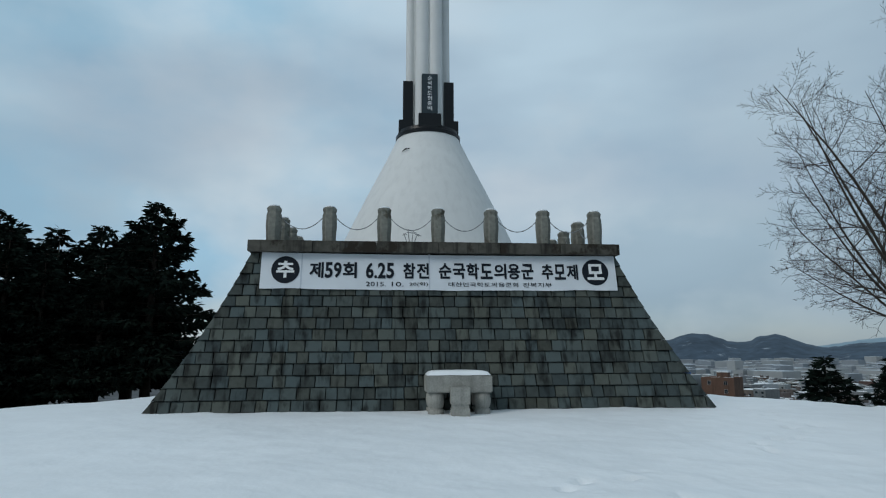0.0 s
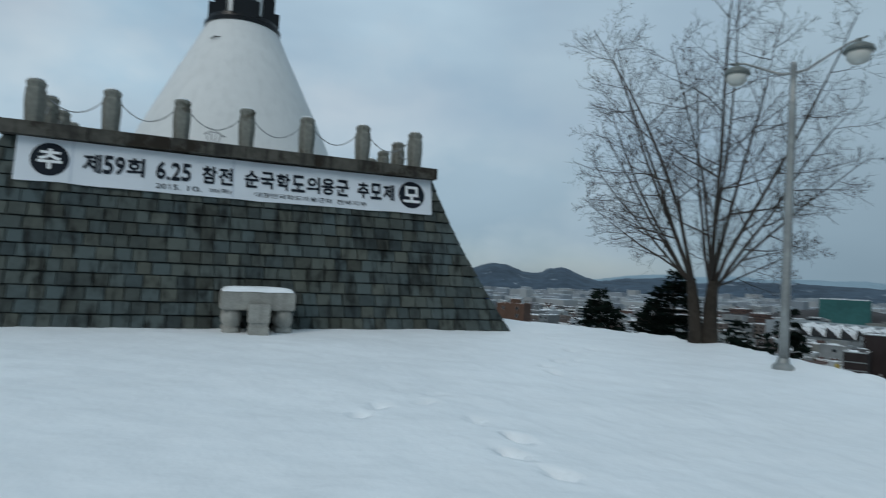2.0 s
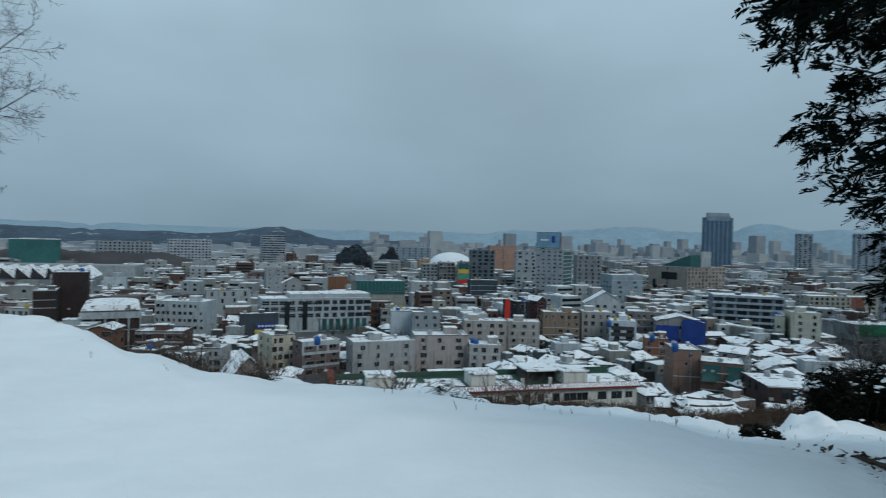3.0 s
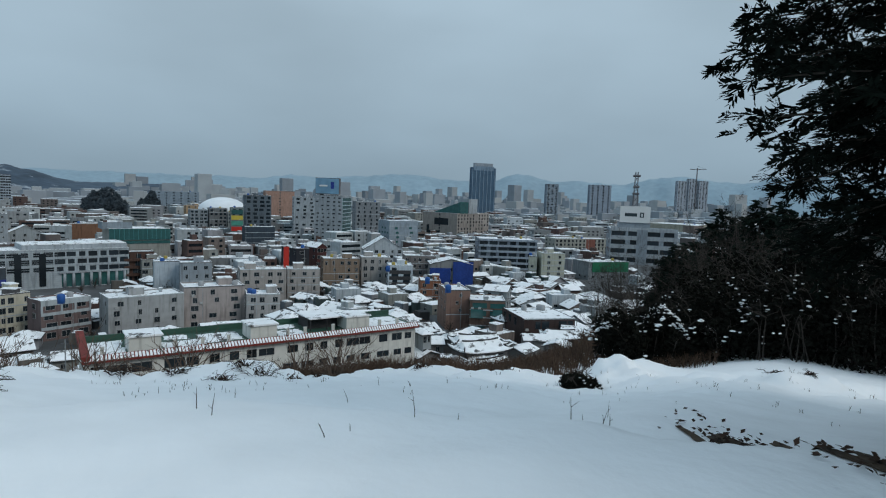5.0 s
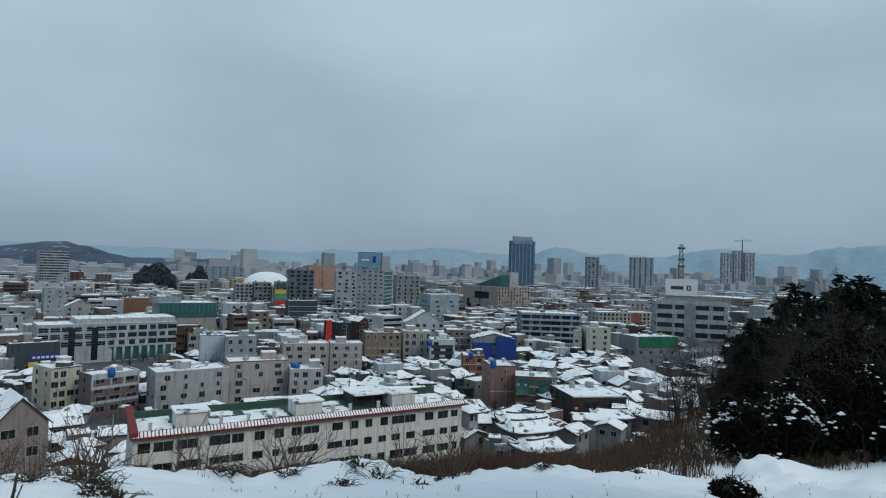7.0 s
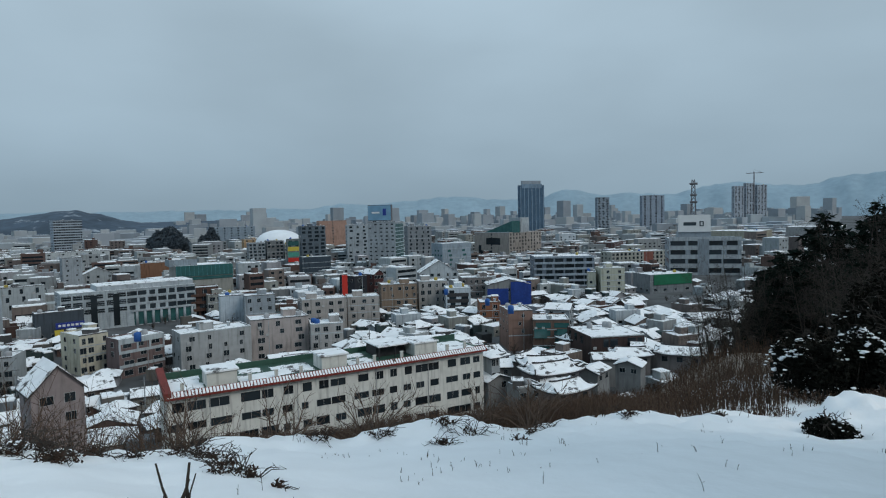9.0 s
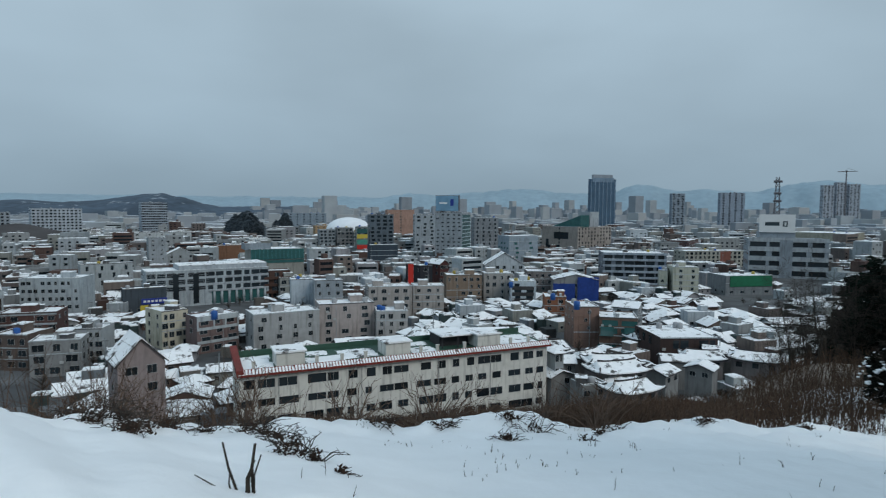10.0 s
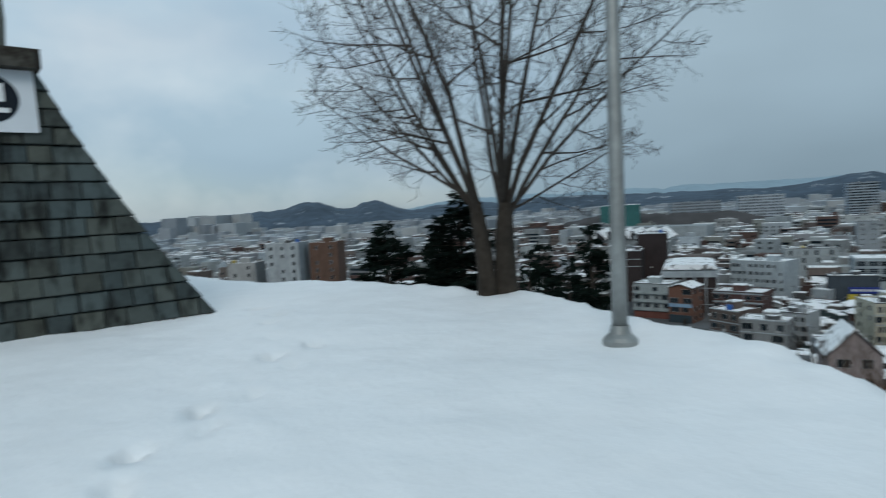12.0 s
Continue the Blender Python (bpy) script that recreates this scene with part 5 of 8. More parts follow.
def bare_patch():
    """Earth and dead leaves where the snow has worn through under the cedar."""
    rng = random.Random(19)
    for cx, cy, rx, ry, turn in ((5.0, -2.15, 1.1, 0.2, -22), (5.4, -2.0, 0.5, 0.08, -15), (5.0, -2.55, 0.7, 0.1, -25), (5.9, -2.2, 0.4, 0.06, -20)):
        v, f = [], []
        rings, turns = 4, 26
        for i in range(rings + 1):
            for k in range(turns):
                a = 2 * math.pi * k / turns
                q = i / rings * (1 + 0.35 * noise.noise((math.cos(a) * 2.2, math.sin(a) * 2.2, cx * 3)))
                u, w = rx * q * math.cos(a), ry * q * math.sin(a)
                x = cx + u * math.cos(radians(turn)) - w * math.sin(radians(turn))
                y = cy + u * math.sin(radians(turn)) + w * math.cos(radians(turn))
                v.append((x, y, ground_z(x, y) + 0.035 - 0.025 * i / rings))
        for i in range(rings):
            for k in range(turns):
                a0, b0 = i * turns + k, i * turns + (k + 1) % turns
                f.append((a0, a0 + turns, b0 + turns, b0))
        earth = material("leaf_mould", (0.06, 0.042, 0.028), 0.95, scale=9, vary=0.6, bump=0.02, bump_scale=40)
        tagged(new("bare_earth", mesh_of("bare_earth", v, f, [earth], None, True)), "streak of bare earth and dead leaves through the snow", "ground", kind="structure")
    b = Blades()
    for k in range(420):
        u, w = rng.gauss(0, 0.7), rng.gauss(0, 0.14)
        x, y = 5.1 + u * 0.93 + w * 0.37, -2.15 - u * 0.37 + w * 0.93
        d = Vector((rng.uniform(-1, 1), rng.uniform(-1, 1), rng.uniform(-.05, .25))).normalized()
        b.add(Vector((x, y, ground_z(x, y) + 0.025)), d * rng.uniform(0.04, 0.09), Vector((-d.y, d.x, 0)).normalized(), 0.04)
    tagged(new("fallen_leaves", b.mesh("fallen_leaves", DEAD_LEAF)), "brown fallen leaves on the snow", "leaves", kind="stuff")


bare_patch()

# ---------------------------------------------------------------- the town
TEAL_SHEET = material("teal_metal_sheet", (0.022, 0.095, 0.095), 0.5, scale=0.4, vary=0.2, streak=0.25)
GREEN_SIGN = material("green_signboard", (0.01, 0.12, 0.06), 0.6, scale=0.5, vary=0.2)
SIGN_WHITE = material("white_signboard", (0.62, 0.63, 0.63), 0.5, scale=0.3, vary=0.05)
SIGN_BLUE = material("blue_sign_band", (0.02, 0.04, 0.22), 0.5, scale=0.5, vary=0.15)
SIGN_RED = material("red_sign", (0.45, 0.03, 0.02), 0.5, scale=0.5, vary=0.15)
SIGN_YELLOW = material("yellow_sign", (0.5, 0.4, 0.06), 0.5, scale=0.5, vary=0.15)
AD_BLUE = material("pale_blue_billboard", (0.16, 0.3, 0.42), 0.5, scale=0.2, vary=0.25)
PALE_BAND = plaster((0.44, 0.44, 0.43))
TANKS = [material("tank_" + n, c, 0.5, scale=2, vary=0.15) for n, c in (("blue", (0.02, 0.09, 0.3)), ("yellow", (0.35, 0.27, 0.06)), ("grey", (0.3, 0.31, 0.32)))]
AC_BOX = {}
SIZES = {}
WINDOWS = {}
FACE = -90.0
TAKEN = []


def window_mesh(w, h, look_of="slide"):
    key = (round(w, 1), round(h, 1), look_of)
    if key not in WINDOWS:
        w, h = key[0] / 2, key[1] / 2
        glass = TEAL_GLASS if look_of == "teal" else GLASS
        if look_of == "slide":
            rows = [(-w, -0.05, -h, w, 0.0, h, 0), (-w + 0.07, -0.08, -h + 0.07, -0.03, -0.04, h - 0.07, 1), (0.03, -0.08, -h + 0.07, w - 0.07, -0.04, h - 0.07, 1)]
        else:
            rows = [(-w, -0.03, -h, w, 0.0, h, 0), (-w + 0.04, -0.06, -h + 0.04, w - 0.04, -0.025, h - 0.04, 1)]
        WINDOWS[key] = boxes("window", rows, [FRAME_WHITE if look_of == "slide" else TILE_DARK, glass])
    return WINDOWS[key]


def flat_roof(top, w, d, h, wall, rng, rise=0.7, snow=ROOF_SNOW):
    """Body with a parapet, and the snow that lies inside it."""
    p = 0.25
    rows = [(-w / 2, 0, -6, w / 2, d, h, 0), (-w / 2, 0, h, w / 2, p, h + rise, 0), (-w / 2, d - p, h, w / 2, d, h + rise, 0),
            (-w / 2, p, h, -w / 2 + p, d - p, h + rise, 0), (w / 2 - p, p, h, w / 2, d - p, h + rise, 0)]
    child("wall", boxes("wall", rows, [wall]), top)
    s = rise * 0.55
    child("roof_snow", boxes("roof_snow", [(-w / 2 + p, p, h + 0.02, w / 2 - p, d - p, h + s, 0), (-w / 2 + .03, 0.03, h + rise + 0.004, w / 2 - .03, p, h + rise + 0.06, 0),
                                           (-w / 2 + .03, p, h + rise + 0.004, -w / 2 + p, d - p, h + rise + 0.06, 0), (w / 2 - p, p, h + rise + 0.004, w / 2 - .03, d - p, h + rise + 0.06, 0)], [snow]), top)


def gable_roof(top, w, d, h, wall, pitch, across, tile, rng, over=0.5):
    """Body with a pitched roof under snow; across: the ridge runs along the front."""
    child("wall", boxes("wall", [(-w / 2, 0, -6, w / 2, d, h, 0)], [wall]), top)
    o = over
    if across:
        r = d / 2 * pitch
        v = [(-w / 2 - o, -o, h - o * pitch), (w / 2 + o, -o, h - o * pitch), (w / 2 + o, d / 2, h + r), (-w / 2 - o, d / 2, h + r), (w / 2 + o, d + o, h - o * pitch), (-w / 2 - o, d + o, h - o * pitch)]
        planes = ((0, 1, 2, 3), (3, 2, 4, 5))
        gable = [[(-w / 2, 0, h), (-w / 2, d, h), (-w / 2, d / 2, h + r)], [(w / 2, 0, h), (w / 2, d, h), (w / 2, d / 2, h + r)]]
    else:
        r = w / 2 * pitch
        v = [(-w / 2 - o, -o, h - o * pitch), (-w / 2 - o, d + o, h - o * pitch), (0, d + o, h + r), (0, -o, h + r), (w / 2 + o, d + o, h - o * pitch), (w / 2 + o, -o, h - o * pitch)]
        planes = ((0, 3, 2, 1), (3, 5, 4, 2))
        gable = [[(-w / 2, 0, h), (w / 2, 0, h), (0, 0, h + r)], [(-w / 2, d, h), (w / 2, d, h), (0, d, h + r)]]
    for tri in gable:
        child("gable_wall", mesh_of("gable_wall", tri, [(0, 1, 2)], [wall]), top)
    for nm, lift, thick, mat, shrink in (("roof", 0.0, 0.18, tile, 1.0), ("roof_snow", 0.185, 0.2, ROOF_SNOW, 0.985)):
        vv, ff = [], []
        cx, cy = 0.0, d / 2
        for pl in planes:
            n = len(vv)
            low = [(cx + (v[i][0] - cx) * shrink, cy + (v[i][1] - cy) * shrink, v[i][2] + lift) for i in pl]
            vv += low + [(a, b, c + thick) for a, b, c in low]
            ff += [tuple(n + i for i in f) for f in BOX_FACES]
        child(nm, mesh_of(nm, vv, ff, [mat]), top)


def hip_roof(top, w, d, h, wall, pitch, tile, over=0.6):
    """Body with a roof that slopes on all four sides, under snow."""
    child("wall", boxes("wall", [(-w / 2, 0, -6, w / 2, d, h, 0)], [wall]), top)
    half = min(w, d) / 2 + over
    rx, ry = max(0.15, w / 2 + over - half), max(0.15, d / 2 + over - half)
    for nm, lift, grow_by, mat in (("roof", 0.0, 1.0, tile), ("roof_snow", 0.2, 0.97, ROOF_SNOW)):
        ex, ey, c = (w / 2 + over) * grow_by, (d / 2 + over) * grow_by, d / 2
        z0, z1 = h - over * pitch + lift, h + half * pitch - over * pitch + lift
        v = [(-ex, c - ey, z0), (ex, c - ey, z0), (ex, c + ey, z0), (-ex, c + ey, z0), (-rx, c - ry, z1), (rx, c - ry, z1), (rx, c + ry, z1), (-rx, c + ry, z1)]
        v = [(a, b, q - 0.18) for a, b, q in v[:4]] + v
        f = [(3, 2, 1, 0), (8, 9, 10, 11)] + [q for k in range(4) for q in ((k, (k + 1) % 4, 4 + (k + 1) % 4, 4 + k), (4 + k, 4 + (k + 1) % 4, 8 + (k + 1) % 4, 8 + k))]
        child(nm, mesh_of(nm, v, f, [mat]), top)


def dress(top, w, d, h, storeys, storey, rng, wall, rise):
    """Coping, floor bands, roof clutter and wall boxes that break up a plain block."""
    if not AC_BOX:
        AC_BOX["ac"] = boxes("air_conditioner", [(-0.45, -0.4, -0.35, 0.45, -0.02, 0.35, 0)], [FRAME_WHITE])
        AC_BOX["pipe"] = boxes("downpipe", [(-0.06, -0.14, 0, 0.06, -0.01, 1, 0)], [PALE_WALL])
        AC_BOX["vent"] = boxes("chimney", [(-0.35, -0.35, 0, 0.35, 0.35, 1.5, 0), (-0.42, -0.42, 1.5, 0.42, 0.42, 1.7, 1)], [PALE_WALL, ROOF_SNOW])
        AC_BOX["shed"] = boxes("roof_shed", [(-1.3, -1.0, 0, 1.3, 1.0, 1.7, 0), (-1.5, -1.2, 1.7, 1.5, 1.2, 1.85, 1)], [DARK_WALL, ROOF_SNOW])
        for k, m in enumerate(TANKS):
            AC_BOX[k] = mesh_of("roof_tank", *lathe(((0.85, 0), (0.9, 1.3), (0.75, 1.7), (0.3, 1.85)), 12), [m], None, True)
    if rng.random() < 0.4 and w < 40:
        for r in range(1, storeys):
            child("floor_band", boxes("floor_band", [(-w / 2 - 0.02, -0.12, storey * r - 0.12, w / 2 + 0.02, 0.01, storey * r + 0.16, 0)], [PALE_WALL if rng.random() < 0.6 else wall]), top)
    child("coping", boxes("coping", [(-w / 2 - 0.08, -0.1, h + rise - 0.28, w / 2 + 0.08, -0.003, h + rise + 0.003, 0)], [PALE_WALL if rng.random() < 0.5 else DARK_WALL]), top)
    for k in range(rng.randint(1, 3)):
        what = rng.choice(("vent", "vent", "shed", 0, 1, 2, 2))
        child("roof_tank" if isinstance(what, int) else ("chimney" if what == "vent" else "roof_shed"), AC_BOX[what], top, pose(rng.uniform(-.38, .38) * w, rng.uniform(0.12, 0.8) * d, h + 0.1, 0, 0, rng.uniform(0, 90)))
    for k in range(rng.randint(0, 3)):
        child("air_conditioner", AC_BOX["ac"], top, pose(rng.uniform(-.45, .45) * w, 0, storey * rng.randint(0, storeys - 1) + storey * 0.22))
    for k in range(rng.randint(0, 2)):
        child("downpipe", AC_BOX["pipe"], top, pose(rng.choice((-.47, -.2, .12, .46)) * w, 0, 0) @ Matrix.Diagonal((1, 1, h, 1)))


PALE_WALL = plaster((0.5, 0.5, 0.48))
DARK_WALL = plaster((0.12, 0.11, 0.105))


def building(name, x, y, w, d, storeys, colour, label, turn=0.0, cols=5, win=(1.5, 1.3), roof="flat", storey=3.1, base=None, style="slide", hut=True, rows=None, first=0, pitch=0.5, side=None, tile=None, category="building", rise=0.7):
    """A town house whose front looks up at the hill; x, y is the middle of the front's foot."""
    rng = random.Random(int(x * 7 + y * 13))
    z = PLAIN if base is None else base
    top = thing(name, pose(x, y, z, 0, 0, FACE + turn), label, category)
    back = radians(FACE + turn + 90)
    TAKEN.append((x + math.cos(back) * d / 2, y + math.sin(back) * d / 2, max(w, d) * 0.6))
    wall = plaster(colour)
    h = storeys * storey
    SIZES[top.name] = (w, d, h)
    if roof == "flat":
        flat_roof(top, w, d, h, wall, rng, rise)
        if hut and w > 7:
            hw, hd = min(4.2, w * 0.3), min(4.0, d * 0.4)
            hx, hy = rng.uniform(-w * 0.3, w * 0.3), rng.uniform(d * 0.2, d * 0.45)
            child("stair_hut", boxes("stair_hut", [(hx - hw / 2, hy, h, hx + hw / 2, hy + hd, h + 2.5, 0)], [wall]), top)
            child("hut_snow", boxes("hut_snow", [(hx - hw / 2 - .15, hy - .15, h + 2.5, hx + hw / 2 + .15, hy + hd + .15, h + 2.75, 0)], [ROOF_SNOW]), top)
    elif roof == "hip":
        hip_roof(top, w, d, h, wall, pitch, tile or TILE_DARK)
    else:
        gable_roof(top, w, d, h, wall, pitch, roof == "across", tile or TILE_DARK, rng)
    if roof == "flat":
        dress(top, w, d, h, storeys, storey, rng, wall, rise)
    side = (1 if y > 10 else -1) if side is None else side
    for r in range(first, rows or storeys):
        zc = storey * r + storey * 0.55
        for c in range(cols):
            if rng.random() < 0.1 and w < 30:
                continue
            xx = -w / 2 + w * (c + 0.5 + rng.uniform(-.12, .12) * (w < 30)) / cols
            child("window", window_mesh(min(win[0] * 1.25, w / cols * 0.84) * rng.choice((1, 1, 1.15, 0.7)), min(win[1] * 1.25, storey * 0.62) * rng.choice((1, 1, 1.1)), style), top, pose(xx, 0, zc))
        n = max(1, int(d / 4.2))
        for c in range(n):
            if side and d > 5 and rng.random() < 0.8:
                yy = d * (c + 0.5) / n
                child("window", window_mesh(min(win[0], 1.8), win[1] * 1.15, style), top, pose(side * w / 2, yy, zc, 0, 0, 90 * side))
    return top


def band(top, w, z0, z1, mat, out=0.12, d=0.0, name="band"):
    child(name, boxes(name, [(-w / 2, -out, z0, w / 2, -0.0 + 0.01, z1, 0)], [mat]), top)


def panel(name, top, x0, x1, z0, z1, mat, out=0.2, label=""):
    return child(name, boxes(name, [(x0, -out, z0, x1, 0.02, z1, 0)], [mat]), top, None, label)

def face(name, top, f0, f1, z0, z1, mat, out=0.2, label=""):
    """A panel on a building's front, by shares of its half width and its height."""
    w, d, h = SIZES[top.name]
    return panel(name, top, f0 * w / 2, f1 * w / 2, z0 * h, z1 * h, mat, out, label)


def flank(name, top, side, f0, f1, z0, z1, mat, out=0.2, label=""):
    """A panel on a building's flank, by shares of its depth and height."""
    w, d, h = SIZES[top.name]
    x0, x1 = sorted((side * (w / 2 - 0.02), side * (w / 2 + out)))
    return child(name, boxes(name, [(x0, f0 * d, z0 * h, x1, f1 * d, z1 * h, 0)], [mat]), top, None, label)


# the named buildings
building("apartment_house", 263.5, 112.9, 21.9, 14.0, 5, (0.5, 0.51, 0.5), "white apartment block with small square windows", cols=9, win=(1.1, 1.1), turn=-3.2, side=-1)
building("church_hall", 334.9, 115.9, 23.7, 5.9, 4, (0.44, 0.44, 0.42), "pale grey hall with tall narrow windows and snowy roof", storey=3.71, cols=4, win=(0.9, 2.2), style='pane', hut=False, turn=29.2, side=-1)
OFFICE = building("office_building", 292.1, 58.2, 53.0, 18, 5, (0.5, 0.51, 0.5), "white stone office with tall ground-floor columns", cols=13, win=(2.9, 1.6), style='pane', first=2, hut=False, turn=22, side=-1)
building("church", 435.8, 104.0, 18.0, 7.5, 4, (0.4, 0.4, 0.385), "pale grey church with a gabled front under snow", storey=3.03, cols=3, win=(1.2, 1.3), roof='along', pitch=0.5, rows=4, category='church', turn=21.5, side=-1)
building("church_tower", 420.8, 114.4, 10.7, 6.4, 8, (0.37, 0.37, 0.365), "square pale grey church tower block", storey=2.95, cols=2, win=(0.9, 0.9), category='tower', hut=False, turn=26.3, side=-1)
building("school_block", 706.0, 185.0, 62.8, 7.6, 4, (0.55, 0.54, 0.51), "long cream block with a flat snowy roof", storey=3.92, cols=5, win=(2, 1.2), hut=False, turn=31.9, side=-1)
building("brick_hall", 471.4, 74.9, 24.7, 9.0, 5, (0.24, 0.115, 0.065), "orange-brown brick block with blank walls", storey=3.15, cols=2, win=(1.5, 1.3), rows=2, hut=False, turn=23.8, side=-1)
MARKET = building("market_hall", 340.3, 32.4, 28.1, 22.0, 5, (0.36, 0.33, 0.28), "market hall with a teal upper floor and snowy roof", storey=4.28, cols=9, win=(2.4, 1.8), style='pane', rows=2, hut=False, turn=15.5, side=-1)
BALCONY_HOUSE = building("shop_house", 303.2, 32.4, 17.6, 7.9, 4, (0.1, 0.05, 0.035), "dark brown brick shop house with open balconies", storey=3.37, cols=4, win=(2.4, 1.9), style='pane', hut=False, turn=12.0, side=-1)
MAROON = building("apartment_house", 197.8, 38.5, 13.3, 8.0, 4, (0.2, 0.13, 0.115), "maroon and white house with snowy roof", storey=2.68, cols=3, win=(2.0, 1.4), hut=False, turn=35.8, side=-1)
building("apartment_house", 197.7, 17.8, 20.9, 11.0, 4, (0.43, 0.4, 0.37), "grey rendered apartment house with snow on its roof", storey=2.76, cols=4, win=(1.2, 1.2), turn=19.8, side=-1)
building("apartment_house", 204.0, -1.0, 18.3, 10.6, 5, (0.46, 0.37, 0.325), "pinkish grey apartment house with parapet", storey=2.49, cols=3, win=(1.6, 1.2), turn=8.6, side=-1)
building("shop_house", 205.0, 52.7, 8.3, 11.9, 4, (0.66, 0.56, 0.41), "pale yellow house with snowy roof", storey=2.82, cols=4, win=(1.3, 1.3), turn=38.6, side=-1)
SIGNS_HOUSE = building("sign_building", 267.9, 79.1, 16.2, 6.9, 3, (0.07, 0.08, 0.09), "dark slate shop building with a blue sign band", storey=3.49, cols=4, win=(2.2, 1.4), rows=1, hut=False, turn=24.3, side=-1)
building("warehouse", 261.1, 88.5, 6.5, 12.0, 2, (0.42, 0.42, 0.41), "plain pale warehouse with snow on the roof", storey=2.68, cols=2, rows=1, hut=False, turn=-5.1, side=-1)
BANDED = building("shop_house", 218.8, 101.0, 16.8, 12, 3, (0.12, 0.06, 0.05), "red-brown brick house with white bands", cols=5, win=(1.6, 1.2), turn=6)
building('gabled_house', 109.5, 35.0, 7.2, 7.6, 3, (0.36, 0.275, 0.25), 'pink rendered gabled house under a snowy roof', storey=3.0, base=-33, cols=2, win=(1.3, 1.1), roof='along', pitch=1.05, first=1, category='house', turn=29, side=-1)
building("brick_house", 183.0, 89.3, 9.9, 10, 3, (0.15, 0.105, 0.085), "brown brick house with a snowy roof", cols=3, win=(1.6, 1.3), turn=-14, side=-1)
building("shop_house", 175.0, 74.9, 11.9, 9, 3, (0.3, 0.28, 0.26), "low grey shop house with snowy flat roof", storey=3.00, cols=3, win=(2.0, 1.6), turn=8)
building("shop_house", 193.8, 74.5, 8.9, 9.0, 3, (0.42, 0.41, 0.39), "low white house with snowy flat roof", storey=2.75, cols=4, win=(1.4, 1.2), turn=-2.5, side=-1)
CORNER = building("corner_house", 205.3, 126.4, 13.7, 12, 4, (0.4, 0.4, 0.37), "cream corner house with balconies", cols=4, win=(1.6, 1.3), turn=10)
ORANGE_HOUSE = building("corner_house", 203.1, 113.9, 8.3, 10, 4, (0.22, 0.1, 0.065), "orange brick house with a gabled snowy roof", cols=2, win=(2.6, 1.5), roof='along', pitch=0.3, turn=6)
building("theatre_tower", 253.0, 154.0, 12.8, 16, 9, (0.045, 0.03, 0.028), "tall dark brown windowless theatre tower", cols=1, rows=1, hut=False, turn=27, category='tower')
building("theatre_wing", 233.8, 152.2, 7.6, 16, 7, (0.05, 0.035, 0.032), "dark brown windowless theatre wing", cols=1, rows=1, hut=False, turn=27)
HALL = building("theatre_hall", 223.2, 120.8, 19.4, 30, 5, (0.06, 0.04, 0.036), "dark theatre hall with white piers under a snowy vaulted roof", cols=1, rows=0, hut=False, turn=27, category='hall')
building("apartment_house", 251.8, 175.2, 12.1, 14.0, 4, (0.5, 0.46, 0.42), "pale house with a red tiled roof edge", cols=4, win=(1.5, 1.4), turn=-11.5, side=-1)
building("apartment_house", 301.7, 21.5, 14.2, 10.0, 3, (0.3, 0.28, 0.24), "brown shop building below the market hall", storey=3.41, cols=4, win=(2, 1.4), turn=16.4, side=-1)
building("apartment_house", 200.1, -15.4, 10.4, 10.0, 4, (0.45, 0.4, 0.36), "grey apartment house with a roof hut", storey=2.56, cols=3, win=(1.3, 1.2), turn=-0.9, side=-1)
building("apartment_house", 247.5, -19.5, 17.6, 10.5, 4, (0.45, 0.38, 0.33), "pink-grey apartment house with a small gable", storey=3.04, cols=4, win=(1.4, 1.2), turn=1.6, side=-1)
building("apartment_house", 249.5, -35.5, 13.1, 10.7, 4, (0.44, 0.37, 0.32), "pink-grey apartment house with a snowy roof", storey=2.97, cols=3, win=(1.2, 1.2), turn=-3.6, side=-1)
building("warehouse", 269.3, 16.5, 9.4, 7.3, 5, (0.52, 0.54, 0.55), "white windowless block beside a grey house", storey=2.59, cols=1, rows=1, hut=False, turn=7.0, side=-1)
building("apartment_house", 259.7, 5.2, 11.8, 8.6, 4, (0.33, 0.34, 0.345), "grey apartment house with a snow-capped hut", storey=3.39, cols=3, win=(1.2, 1.2), turn=5.8, side=-1)
SHOP_TOWER = building("shop_tower", 532.2, -22.8, 10.4, 8.2, 8, (0.2, 0.22, 0.2), "narrow shop tower with coloured sign panels", storey=3.43, cols=2, win=(2, 1.4), style='pane', hut=False, turn=4.2, side=-1)
building("glass_block", 434.2, -33.2, 20.2, 11.0, 5, (0.05, 0.065, 0.08), "dark slate-clad office block with flat roof", storey=3.55, cols=3, win=(2.4, 1.2), style='pane', rows=2, hut=False, turn=7.1, side=-1)
building("glass_block", 550.7, -41.3, 22.0, 9.8, 11, (0.13, 0.15, 0.165), "grey glass office tower with dark panes", storey=3.45, cols=4, win=(2.6, 1.8), style='pane', turn=10.1, side=-1)
building("office_wing", 577.9, -85.0, 20.1, 9.5, 11, (0.4, 0.41, 0.41), "pale grey office wing with small windows", storey=3.42, cols=3, win=(2, 1.4), style='pane', turn=1.8, side=-1)
AD_TOWER = building("office_tower", 452.5, -83.4, 21.1, 26.3, 14, (0.36, 0.36, 0.355), "grey clad office tower with a billboard on the roof", storey=2.92, cols=5, win=(1.4, 0.7), style='pane', hut=False, turn=-27.3, side=1)
building("office_block", 534.3, -134.6, 22.5, 11.6, 10, (0.26, 0.26, 0.26), "grey office block with a stepped roof", storey=3.58, cols=4, win=(1.2, 1.6), style='pane', turn=2.5, side=-1)
